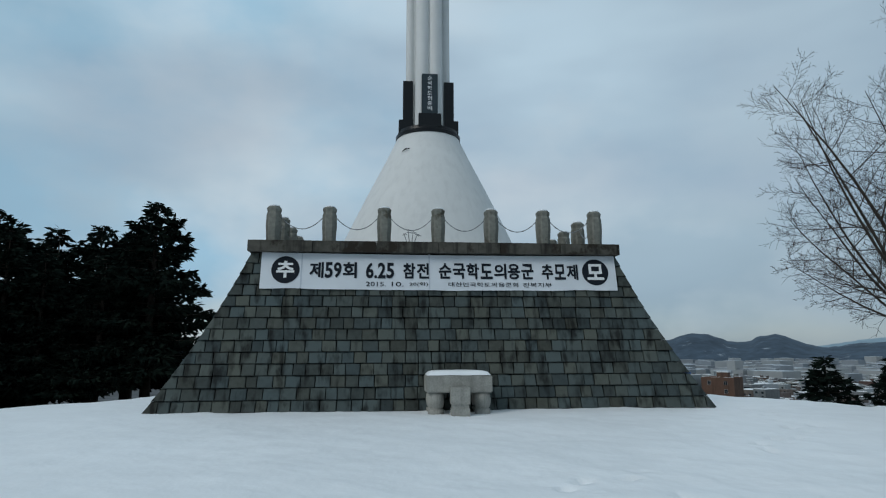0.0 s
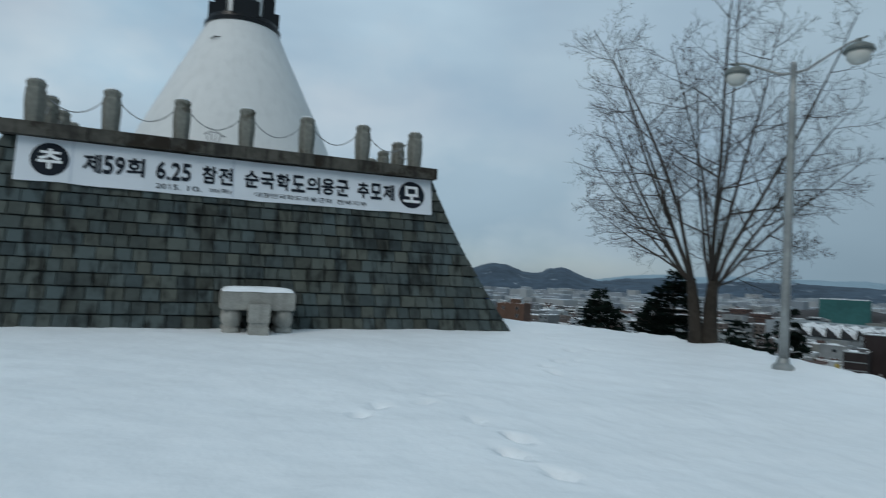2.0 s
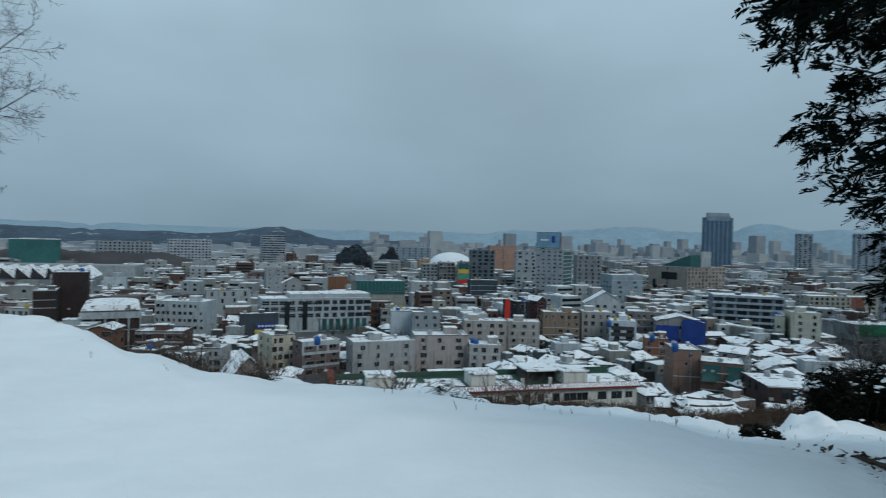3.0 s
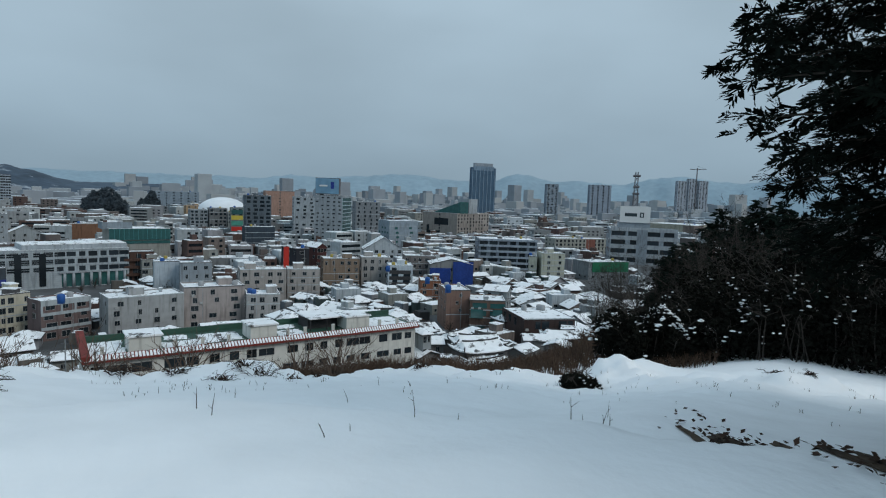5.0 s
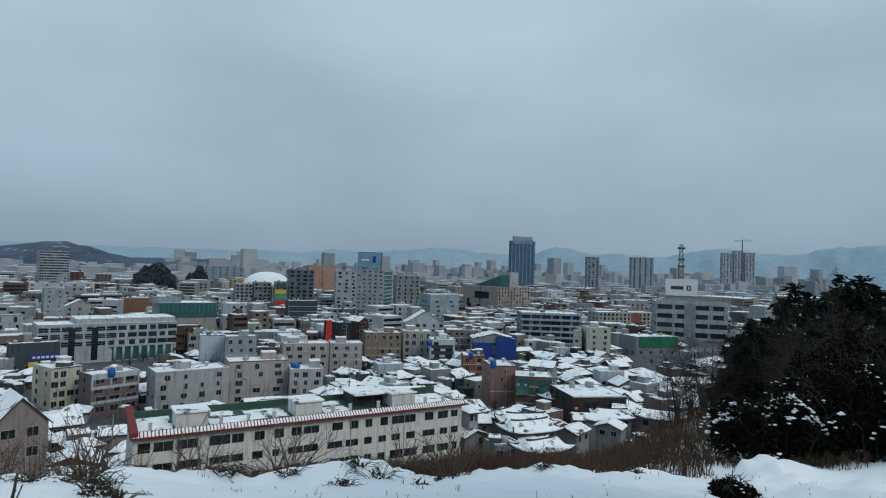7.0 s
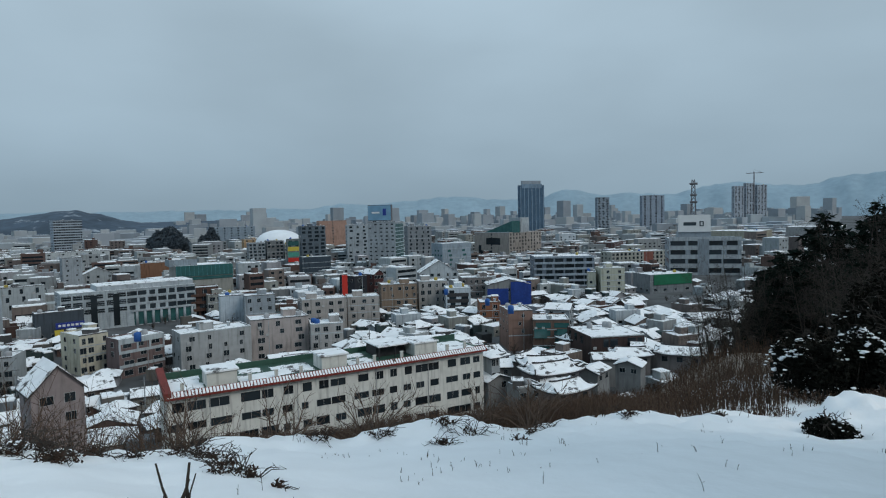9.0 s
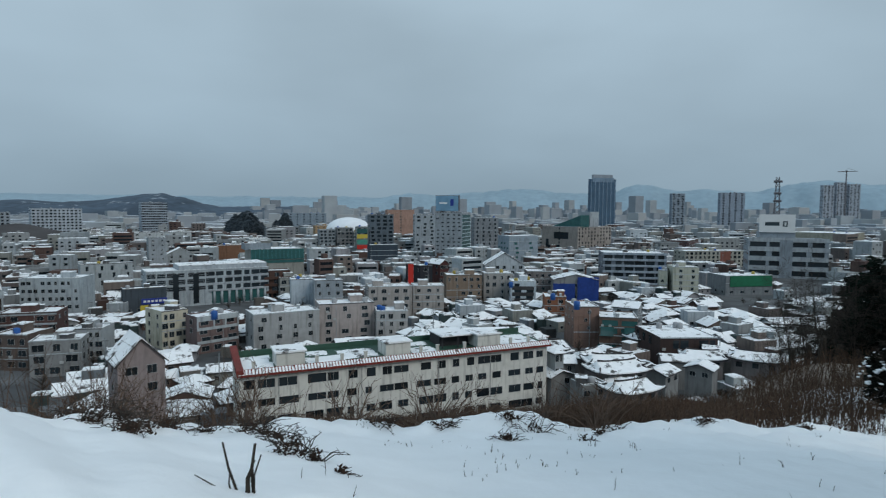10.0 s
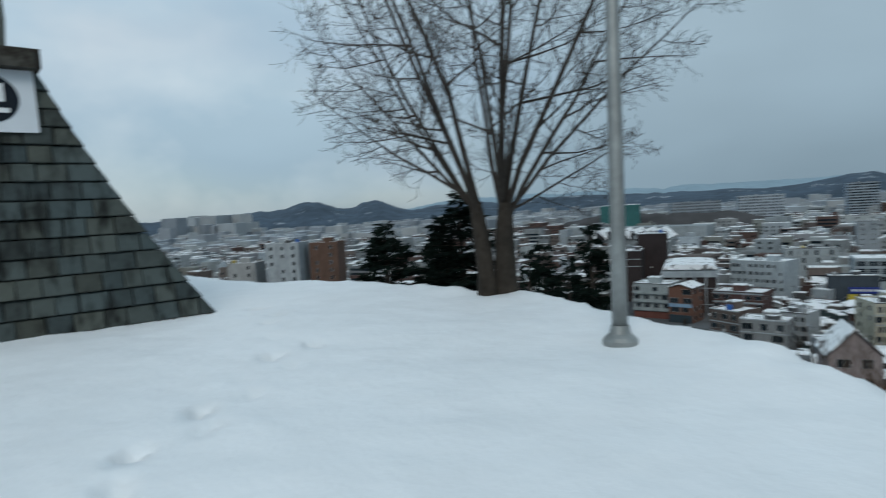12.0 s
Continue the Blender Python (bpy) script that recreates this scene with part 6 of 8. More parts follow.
building("office_block", 433.2, -136.7, 25.1, 16.8, 7, (0.33, 0.36, 0.38), "blue-grey office block with a glazed edge", storey=3.41, cols=2, win=(2, 1.2), style='teal', rows=6, hut=False, turn=13.2, side=-1)
BANK = building("bank_building", 527.1, -201.5, 41.9, 49.7, 9, (0.37, 0.3, 0.25), "pinkish stone office building with a deep window frame", storey=3.13, cols=1, rows=0, win=(1.6, 1.7), style='pane', hut=False, turn=-61.2, side=1)
TOWER = building("high_rise", 1060.0, -495.5, 51.1, 9, 32, (0.09, 0.15, 0.21), "tall blue-grey glass high-rise with pale stone bands", storey=3.12, cols=1, rows=0, hut=False, category='high-rise')
CAR_PARK = building("car_park", 336.4, -174.2, 36.7, 26.0, 5, (0.2, 0.22, 0.25), "long grey parking building with open decks", storey=3.57, cols=6, win=(7, 1.7), style='pane', hut=False, turn=-19.2, side=-1)
CREAM_BLOCK = building("school_block", 426.1, -290.7, 52.4, 16, 4, (0.44, 0.4, 0.33), "cream block with a red centre bay and snowy roof", cols=14, win=(1.5, 1.5), style='pane')
building("factory", 551.5, -353.4, 50.5, 20.0, 5, (0.15, 0.085, 0.075), "long brown-red building behind the cream block", storey=2.85, cols=8, win=(1.2, 1), turn=46.7, side=-1)
TELECOM = building("telecom_building", 351.2, -290.8, 46.6, 30.0, 4, (0.33, 0.345, 0.355), "grey telecom office with ribbon windows and a lattice mast", storey=6.29, cols=4, win=(9, 2.6), style='pane', hut=False, turn=-31.8, side=-1)
SHED = building("sign_shed", 285.0, -212.4, 27.6, 16, 3, (0.24, 0.24, 0.235), "grey shed with a large green signboard", storey=3.24, cols=4, win=(1.6, 1.2), rows=1, hut=False)
building("apartment_house", 279.7, -172.1, 12.5, 12.4, 5, (0.5, 0.46, 0.35), "narrow cream house with small windows", storey=3.04, cols=2, win=(1.2, 1.2), turn=-16.5, side=-1)
building("apartment_house", 285.3, -163.0, 4.1, 12.0, 4, (0.46, 0.43, 0.33), "cream house stepped beside a taller one", storey=3.24, cols=1, win=(1.2, 1.2), hut=False, turn=-27.4, side=-1)
building("office_block", 860.6, -526.2, 91.4, 26.0, 6, (0.27, 0.3, 0.3), "long grey-green glass office block", cols=10, win=(4, 1.5), style='pane', turn=48.0, side=-1)
# the greys of these two high-rises are lifted to include distance haze
building("high_rise", 1000.0, -613.2, 25.7, 8, 24, (0.26, 0.29, 0.32), "slim grey high-rise beside the mountains", storey=3.05, cols=3, win=(3, 1.6), style='pane', hut=False, category='high-rise')
building("high_rise", 1020.0, -737.3, 51.2, 8, 25, (0.3, 0.33, 0.37), "grey high-rise with a blue crown", storey=3.06, cols=4, win=(3, 1.6), style='pane', hut=False, category='high-rise')
building("high_rise", 1150.0, -1065.8, 27.6, 9, 32, (0.4, 0.41, 0.43), "unfinished grey apartment tower under construction", storey=3.12, cols=3, win=(3, 1.6), style='pane', hut=False, category='high-rise')
building("high_rise", 1150.0, -1098.0, 24.8, 9, 34, (0.4, 0.41, 0.43), "unfinished grey apartment tower under construction", storey=3.13, cols=3, win=(3, 1.6), style='pane', hut=False, category='high-rise')
building("high_rise", 1150.0, -1132.4, 28.2, 9, 33, (0.4, 0.41, 0.43), "unfinished grey apartment tower under construction", storey=3.12, cols=3, win=(3, 1.6), style='pane', hut=False, category='high-rise')
building("warehouse", 601.0, -595.5, 68.7, 60.0, 6, (0.42, 0.37, 0.28), "long tan warehouse with a snowy roof", storey=3.12, cols=6, rows=1, win=(4, 1.2), hut=False, turn=34.7, side=1)
building("warehouse", 556.7, -669.7, 71.5, 60.0, 7, (0.33, 0.31, 0.29), "long grey-brown warehouse under snow", storey=3.24, cols=8, rows=2, win=(4, 1.2), style='pane', hut=False, turn=38.4, side=1)
TARP = building("wrapped_house", 271.3, -109.5, 20.4, 12.0, 2, (0.3, 0.28, 0.26), "house wrapped in blue tarpaulin under a snowy roof", storey=5.60, cols=3, win=(1.2, 1.2), roof='along', pitch=0.25, category='house', turn=-13.8, side=-1)
MODERN = building("apartment_house", 264.8, -81.6, 11.3, 12.1, 4, (0.58, 0.59, 0.59), "bright white modern house with deep openings", storey=2.79, cols=2, win=(2.6, 1.6), style='pane', turn=-12.5, side=-1)
building("apartment_house", 288.1, -99.4, 15.7, 12.5, 4, (0.2, 0.165, 0.15), "brown brick apartment house with snowy roof", storey=3.28, cols=5, win=(1.3, 1.3), turn=-11.1, side=-1)
building("apartment_house", 280.2, -74.1, 13.9, 12.4, 4, (0.4, 0.35, 0.31), "beige apartment house with snowy roof", storey=3.32, cols=4, win=(1.3, 1.5), turn=-6.1, side=-1)
building("apartment_house", 277.8, -57.0, 16.7, 11.9, 4, (0.29, 0.195, 0.135), "orange-brown apartment house with snow on its roof", storey=3.23, cols=5, win=(1.3, 1.3), turn=-3.9, side=-1)
building("gabled_house", 340.9, -95.1, 23.2, 12.3, 4, (0.5, 0.5, 0.49), "white house with two dark-edged gables", storey=2.97, cols=5, win=(1.4, 1.5), roof='along', pitch=0.6, category='house', turn=-7.3, side=-1)
building("shop_house", 286.6, -40.5, 6.9, 13.4, 5, (0.03, 0.03, 0.035), "black-clad shop building with a white edge", storey=3.36, cols=1, rows=0, hut=False, turn=23.6, side=-1)
building("house", 301.4, -52.0, 5.6, 11.0, 5, (0.1, 0.035, 0.03), "dark red house with steep gables", storey=3.31, cols=3, roof='along', pitch=0.7, category='house', turn=25.1, side=-1)
building("house", 232.0, -84.4, 8.4, 12.7, 3, (0.3, 0.115, 0.06), "orange rendered block with a flat snowy roof", storey=2.94, cols=2, win=(1.2, 1.2), category='house', turn=-15.2, side=-1)
TEAL_HOUSE = building("apartment_house", 177.2, -83.9, 11.5, 12.4, 4, (0.18, 0.105, 0.075), "brown brick house with teal glazed balconies", storey=2.57, cols=2, win=(4.5, 1.7), style='teal', hut=False, turn=-22.0, side=-1)
building("apartment_house", 184.6, -76.6, 8.1, 13.4, 5, (0.27, 0.155, 0.115), "brown brick stair tower with a blue water tank", storey=2.54, cols=1, first=2, win=(0.8, 0.9), hut=False, turn=-8.9, side=-1)
building("pavilion", 152.4, -92.3, 16.2, 18.1, 1, (0.06, 0.035, 0.03), "low dark building under a broad snowy roof", storey=3.71, cols=6, win=(2, 2), style='pane', hut=False, rise=0.3, base=-37.3, category='building', turn=-6.6, side=-1)
building("house", 141.3, -18.1, 5.4, 9.0, 2, (0.44, 0.42, 0.4), "small pale house with a snowy hipped roof", storey=3.84, base=-36, cols=3, win=(1.2, 1.2), roof='hip', pitch=0.5, category='house', turn=25.3, side=-1)
building("hall", 141.7, -31.4, 15.8, 16.0, 2, (0.42, 0.36, 0.24), "yellowish hall under a wide snowy roof", storey=2.73, base=-36, cols=7, win=(1.3, 1.3), roof='across', pitch=0.25, category='hall', turn=-1.3, side=1)
building("house", 203.4, -105.6, 6.8, 9.0, 3, (0.38, 0.37, 0.35), "small grey house with a gabled snowy roof", storey=3.11, cols=2, win=(1.4, 1.2), roof='along', pitch=0.5, category='house', turn=47.4, side=-1)
building("house", 125.6, -44.1, 2.1, 4.9, 2, (0.42, 0.41, 0.39), "small white house beside the long block", storey=2.87, base=-35, cols=2, win=(1.2, 1.1), roof='hip', pitch=0.3, category='house', turn=9.3, side=1)
building("mall", 761.8, -82.9, 35.5, 10.1, 12, (0.44, 0.25, 0.18), "salmon-coloured windowless mall block", storey=3.48, cols=1, rows=0, hut=False, turn=10.7, side=-1)
building("apartment_house", 751.9, 9.7, 26.4, 10.3, 7, (0.45, 0.28, 0.15), "tan apartment house with a flat roof", storey=3.13, cols=4, win=(1.5, 1.4), turn=17.0, side=-1)

# ---------------------------------------------------------------- the long white block below the hill
RED_PAINT = material("faded_red_paint", (0.17, 0.03, 0.024), 0.7, scale=1.5, vary=0.3, streak=0.3)


def make_long_block():
    top = thing("long_apartment_block", pose(117.07, -10.5, -40, 0, 0, FACE + 13.5), "long white apartment block with a red tiled eave below the hill", "apartment block")
    TAKEN.append((116, 12, 16))
    TAKEN.append((122, -9, 16))
    TAKEN.append((127, -30, 16))
    w, d, h = 62.2, 12.0, 13.3
    white = material("dirty_white_render", (0.6, 0.6, 0.565), 0.85, scale=0.8, vary=0.12, streak=0.32, runs_scale=0.3)
    child("wall", boxes("wall", [(-w / 2, 0, -4, w / 2, d, h, 0)], [white]), top)
    child("roof_deck", boxes("roof_deck", [(-w / 2 + .3, 0.4, h + 0.004, w / 2 - .3, d - 0.3, h + 0.1, 0)], [GREEN_ROOF]), top)
    rng = random.Random(6)
    for x0, x1, y0, y1 in ((-30.4, -24.9, 1.2, 10.6), (-19.2, -12.0, 1.5, 6), (-12.4, -5.2, 2.5, 9.4), (-18, -14, 7, 10.5), (1.6, 6.8, 1.6, 6), (2.0, 7.2, 7.5, 10.6), (21, 30, 1.6, 9.5)):
        v, f = [], []
        nx, ny = 10, 8
        for i in range(nx + 1):
            for j in range(ny + 1):
                ex = rng.uniform(-.35, .35) if i in (0, nx) or j in (0, ny) else 0
                edge = 0 if i in (0, nx) or j in (0, ny) else 0.16
                v.append((x0 + (x1 - x0) * i / nx + ex, y0 + (y1 - y0) * j / ny + ex, h + 0.105 + edge * rng.uniform(0.7, 1.2)))
        for i in range(nx):
            for j in range(ny):
                k = i * (ny + 1) + j
                f.append((k, k + ny + 1, k + ny + 2, k + 1))
        child("snow_patch", mesh_of("snow_patch", v, f, [ROOF_SNOW], None, True), top)
    # parapet at the back and ends, red end gable
    child("back_parapet", boxes("back_parapet", [(-w / 2, d - 0.3, h, w / 2, d, h + 1.1, 0)], [GREEN_ROOF]), top)
    v = [(-w / 2 - .5, -0.9, h - 0.3), (-w / 2 - .5, d, h + 1.3), (-w / 2 + .7, d, h + 1.3), (-w / 2 + .7, -0.9, h - 0.3)]
    v = v + [(a, b, c + 0.9) for a, b, c in v]
    child("end_coping", mesh_of("end_coping", v, list(BOX_FACES), [RED_PAINT]), top, label="red painted end coping")
    # sloping eave with tiles
    v = [(-w / 2 - .4, -0.95, h - 0.25), (w / 2 + .4, -0.95, h - 0.25), (w / 2 + .4, 0.0, h + 0.55), (-w / 2 - .4, 0.0, h + 0.55)]
    v = [(a, b, c - 0.36) for a, b, c in v] + v
    child("eave", mesh_of("eave", v, list(BOX_FACES), [RED_PAINT]), top, label="red tiled eave")
    tile_v = [(-0.2, -0.06, -0.05), (0.2, -0.06, -0.05), (0.2, 0.72, 0.6), (-0.2, 0.72, 0.6)]
    tile_v = tile_v + [(a * 0.7, b, c + 0.09) for a, b, c in tile_v]
    tile = mesh_of("tile", tile_v, list(BOX_FACES), [ROOF_SNOW])
    n = 112
    for i in range(n):
        x = -w / 2 - 0.2 + (w + 0.4) * (i + 0.5) / n
        child("tile", tile, top, pose(x, -0.88, h - 0.16))
    # stair huts under snow, vents along the front
    for x, wd, y0 in ((-22.15, 5.0, 1.2), (-1.9, 5.0, 1.2), (17.8, 5.2, 1.2)):
        child("stair_hut", boxes("stair_hut", [(x - wd / 2, y0, h, x + wd / 2, y0 + 5, h + 2.55, 0)], [white]), top)
        child("hut_snow", boxes("hut_snow", [(x - wd / 2 - .3, y0 - .3, h + 2.55, x + wd / 2 + .3, y0 + 5.3, h + 2.85, 0)], [ROOF_SNOW]), top)
    child("canopy", boxes("canopy", [(8.0, 2.8, h + 2.3, 15.0, 10.5, h + 2.45, 0), (8.1, 3.0, h, 8.3, 3.2, h + 2.3, 0), (11.6, 3.0, h, 11.8, 3.2, h + 2.3, 0)], [TILE_DARK]), top, label="dark canopy on posts")
    child("canopy_snow", boxes("canopy_snow", [(7.9, 2.7, h + 2.454, 15.1, 10.6, h + 2.7, 0)], [ROOF_SNOW]), top)
    child("lean_to", boxes("lean_to", [(8.4, 5.0, h, 14.8, 10.2, h + 2.2, 0)], [TILE_DARK]), top, label="dark room under the canopy")
    vent = boxes("vent", [(-0.28, -0.2, 0, 0.28, 0.2, 1.5, 0), (-0.34, -0.26, 1.5, 0.34, 0.26, 1.62, 0)], [white])
    for x in (-28.6, -17.6, -13.0, -8.5, 2.6, 6.1, 12.0, 22.6, 26.9):
        child("vent", vent, top, pose(x, 0.8, h))
    # windows, bay by bay
    bays = ((140, 30), (195, 45), (255, 52), (337, 50), (394, 46), (447, 28), (506, 28), (560, 42), (613, 46), (692, 46), (747, 40), (798, 25), (852, 26), (904, 42), (955, 42), (1030, 44), (1082, 42), (1132, 26))
    for i, (cx, ww) in enumerate(bays):
        x = (cx - 117) / 1043 * w - w / 2
        for r in range(4):
            ww2 = ww / 1043 * w * rng.choice((1.1, 1.1, 1.0, 0.75))
            child("window", window_mesh(ww2, rng.choice((1.6, 1.6, 1.4)) if r != 1 else 1.3, "slide" if (i + r) % 3 else "pane"), top, pose(x + rng.uniform(-.3, .3), 0, h - 2.2 - 3.35 * r))
    for x in (-24.5, -9.5, 6.0, 17.5):
        child("downpipe", boxes("downpipe", [(x - 0.06, -0.14, -3, x + 0.06, -0.02, h - 0.3, 0)], [FRAME_WHITE]), top)


make_long_block()


# ---------------------------------------------------------------- features of single buildings
BLUE_SHEET = material("blue_tarpaulin", (0.012, 0.04, 0.2), 0.5, scale=1.2, vary=0.3, bump=0.1, bump_scale=1.5)
NET = material("teal_scaffold_net", (0.035, 0.12, 0.12), 0.8, scale=0.3, vary=0.25, bump=0.2, bump_scale=0.5)
LATTICE = material("lattice_steel", (0.12, 0.12, 0.13), 0.6, metal=0.3, scale=1, vary=0.3)

# white office: tall columns and dark glass behind them, band courses, dark stair slots
for k in range(8):
    child("column", mesh_of("column", *lathe(((0.6, 0), (0.55, 6.0)), 12), [PALE_BAND], None, True), OFFICE, pose(1.5 + 3.3 * k, -0.5, 0))
panel("glass_front", OFFICE, 0.5, 25.6, 0.4, 6.0, TEAL_GLASS, 0.08, "dark green glazing")
panel("cornice", OFFICE, -0.5, 26.2, 6.1, 6.8, PALE_BAND, 1.0)
for k in range(18):
    panel("string_course", OFFICE, -26.3, -0.6, 1.0 + 0.86 * k, 1.12 + 0.86 * k, PALE_BAND, 0.1)
for z in (9.2, 12.3, 15.6):
    panel("string_course", OFFICE, -0.4, 26.3, z, z + 0.25, PALE_BAND, 0.2)
for x in (-15.8, -7.4):
    panel("stair_glass", OFFICE, x, x + 2.4, 1.0, 14.6, GLASS, 0.14)
child("roof_step", boxes("roof_step", [(-13.0, 2.0, 15.5, 26.2, 17.5, 18.0, 0), (-12.8, 2.2, 18.0, 26.0, 17.3, 18.3, 1)], [PALE_BAND, ROOF_SNOW]), OFFICE)
# office tower: billboard on the roof, emblems down the front, teal glass flank
aw, ad, ah = SIZES[AD_TOWER.name]
child("billboard", boxes("billboard", [(-aw * 0.5, 1, ah + 1.4, aw * 0.36, 5, ah + 13.4, 0)], [LATTICE]), AD_TOWER)
child("picture_panel", boxes("picture_panel", [(-aw * 0.49, 0.7, ah + 1.8, aw * 0.35, 0.95, ah + 13.0, 0)], [AD_BLUE]), AD_TOWER, label="pale blue picture panel")
child("emblem", boxes("emblem", [(aw * 0.06, 0.5, ah + 5.5, aw * 0.18, 0.68, ah + 10.5, 0)], [SIGN_BLUE]), AD_TOWER)
child("emblem", boxes("emblem", [(-aw * 0.35, 0.5, ah + 7, -aw * 0.06, 0.68, ah + 8.2, 0)], [SIGN_WHITE]), AD_TOWER)
flank("glass_flank", AD_TOWER, 1, 0.05, 0.95, 0.06, 0.97, TEAL_GLASS, 0.2, "teal glass flank")
for k in range(13):
    flank("floor_edge", AD_TOWER, 1, 0.03, 0.97, 0.06 + 0.07 * k, 0.074 + 0.07 * k, PALE_BAND, 0.45)
# telecom office: pale floor bands, top block, white sign, mast
kw, kd, kh = SIZES[TELECOM.name]
for r in range(5):
    face("string_course", TELECOM, -1.0, 1.0, 0.25 * r - 0.05, 0.25 * r + 0.06, PALE_BAND, 0.3)
face("pier", TELECOM, -0.2, 0.12, 0.0, 1.0, plaster((0.3, 0.315, 0.325)), 0.36)
child("roof_block", boxes("roof_block", [(-kw * 0.36, 4, kh, kw * 0.1, 20, kh + 5.0, 0)], [plaster((0.3, 0.315, 0.325))]), TELECOM)
child("roof_sign", boxes("roof_sign", [(-kw * 0.36, 3, kh + 5.0, kw * 0.09, 5, kh + 16.8, 0)], [SIGN_WHITE]), TELECOM, label="white rooftop signboard")
child("sign_bar", boxes("sign_bar", [(-kw * 0.29, 2.9, kh + 9.4, -kw * 0.11, 3.0, kh + 11.8, 0)], [SLATE_PLATE]), TELECOM)
ring = [(-kw * 0.065, kh + 8.8), (-kw * 0.005, kh + 8.8), (-kw * 0.005, kh + 12.4), (-kw * 0.065, kh + 12.4)]
child("sign_square", boxes("sign_square", [(ring[0][0], 2.9, ring[0][1], ring[1][0], 3.0, ring[0][1] + 0.7, 0), (ring[0][0], 2.9, ring[2][1] - 0.7, ring[1][0], 3.0, ring[2][1], 0),
                                           (ring[0][0], 2.9, ring[0][1] + 0.7, ring[0][0] + 0.8, 3.0, ring[2][1] - 0.7, 0), (ring[1][0] - 0.8, 2.9, ring[0][1] + 0.7, ring[1][0], 3.0, ring[2][1] - 0.7, 0)], [SLATE_PLATE]), TELECOM)
MAST_X = -0.12 * kw
mast = Tubes(4)
for sx, sy in ((-1, -1), (1, -1), (1, 1), (-1, 1)):
    mast.add([Vector((MAST_X + sx * 2.0, 14 + sy * 2.0, kh + 5)), Vector((MAST_X + sx * 0.9, 14 + sy * 0.9, kh + 42))], [0.28, 0.2])
for k in range(10):
    z0, z1 = kh + 5 + 3.7 * k, kh + 5 + 3.7 * (k + 1)
    r0, r1 = 2.0 - 0.11 * k, 2.0 - 0.11 * (k + 1)
    for side in (-1, 1):
        mast.add([Vector((MAST_X - side * r0, 14 - r0, z0)), Vector((MAST_X + side * r1, 14 - r1, z1))], [0.16, 0.16])
        mast.add([Vector((MAST_X - r0, 14 - side * r0, z0)), Vector((MAST_X + r1, 14 + side * r1, z1))], [0.16, 0.16])
for z, half in ((26, 2.4), (31, 2.2), (39, 2.6)):
    mast.add([Vector((MAST_X - half, 13, kh + z)), Vector((MAST_X + half, 13, kh + z))], [0.8, 0.8], 8)
child("mast", mast.mesh("mast", LATTICE, False), TELECOM, label="steel lattice mast with dishes")
# market hall: teal upper floor with ribs, glazed strip, grey roof screen
face("teal_front", MARKET, -1.0, 1.0, 0.77, 1.03, TEAL_SHEET, 0.5, "teal metal upper front")
for k in range(14):
    face("rib", MARKET, -0.99 + 0.151 * k, -0.975 + 0.151 * k, 0.77, 1.03, plaster((0.1, 0.28, 0.27)), 0.65)
face("glass_band", MARKET, -1.0, 1.0, 0.68, 0.75, TEAL_GLASS, 0.25)
mw, md, mh = SIZES[MARKET.name]
child("roof_screen", boxes("roof_screen", [(-mw * 0.58, 5, mh, -mw * 0.1, 5.4, mh + 3.6, 0), (-mw * 0.58, 5.4, mh, -mw * 0.57, 20, mh + 3.6, 0)], [plaster((0.28, 0.3, 0.31))]), MARKET, label="grey ribbed roof screen")
# slate shop building: blue sign band, yellow and red shop signs
face("sign_band", SIGNS_HOUSE, -0.2, 1.0, 0.42, 0.64, SIGN_BLUE, 0.35, "blue sign band")
for k in range(6):
    face("sign_bar", SIGNS_HOUSE, -0.1 + 0.18 * k, 0.02 + 0.18 * k, 0.49, 0.57, SIGN_WHITE, 0.42)
face("shop_sign", SIGNS_HOUSE, -0.25, 0.12, 0.05, 0.38, SIGN_YELLOW, 0.3)
face("shop_sign", SIGNS_HOUSE, 0.18, 0.55, 0.05, 0.38, plaster((0.5, 0.2, 0.22)), 0.3)
face("shop_sign", SIGNS_HOUSE, 0.6, 0.95, 0.1, 0.34, SIGN_WHITE, 0.3)
# maroon house: pale frame round the upper row, pale strips below
for z0, z1 in ((0.92, 1.05), (0.66, 0.74), (0.28, 0.36)):
    face("pale_band", MAROON, -1.0, 1.0, z0, z1, PALE_WALL, 0.16)
for f in (-0.97, -0.2, 0.35, 0.97):
    face("pale_pier", MAROON, f - 0.04, f + 0.04, 0.74, 0.92, PALE_WALL, 0.16)
# red-brown house: white floor bands and a chimney block
for z in (2.6, 5.8, 9.0):
    panel("pale_band", BANDED, -8.4, 8.4, z, z + 0.5, PALE_BAND, 0.2)
# corner house: balcony slabs and red shop fronts
for z in (3.1, 6.2, 9.3):
    panel("balcony", CORNER, -6.9, 6.9, z - 0.15, z + 0.75, plaster((0.4, 0.4, 0.37)), 0.8)
panel("shop_front", CORNER, -6.7, 6.7, 0.1, 2.6, plaster((0.2, 0.07, 0.05)), 0.25)
panel("shop_front", ORANGE_HOUSE, -4.0, 4.0, 0.1, 2.8, SLATE_PLATE, 0.3)
panel("sign_band", ORANGE_HOUSE, -4.1, 4.1, 5.6, 6.8, plaster((0.3, 0.4, 0.5)), 0.3)
# dark brick shop house: open balconies
for r in range(4):
    face("balcony", BALCONY_HOUSE, -1.0, 1.0, 0.25 * r - 0.015, 0.25 * r + 0.075, plaster((0.1, 0.05, 0.035)), 1.3)
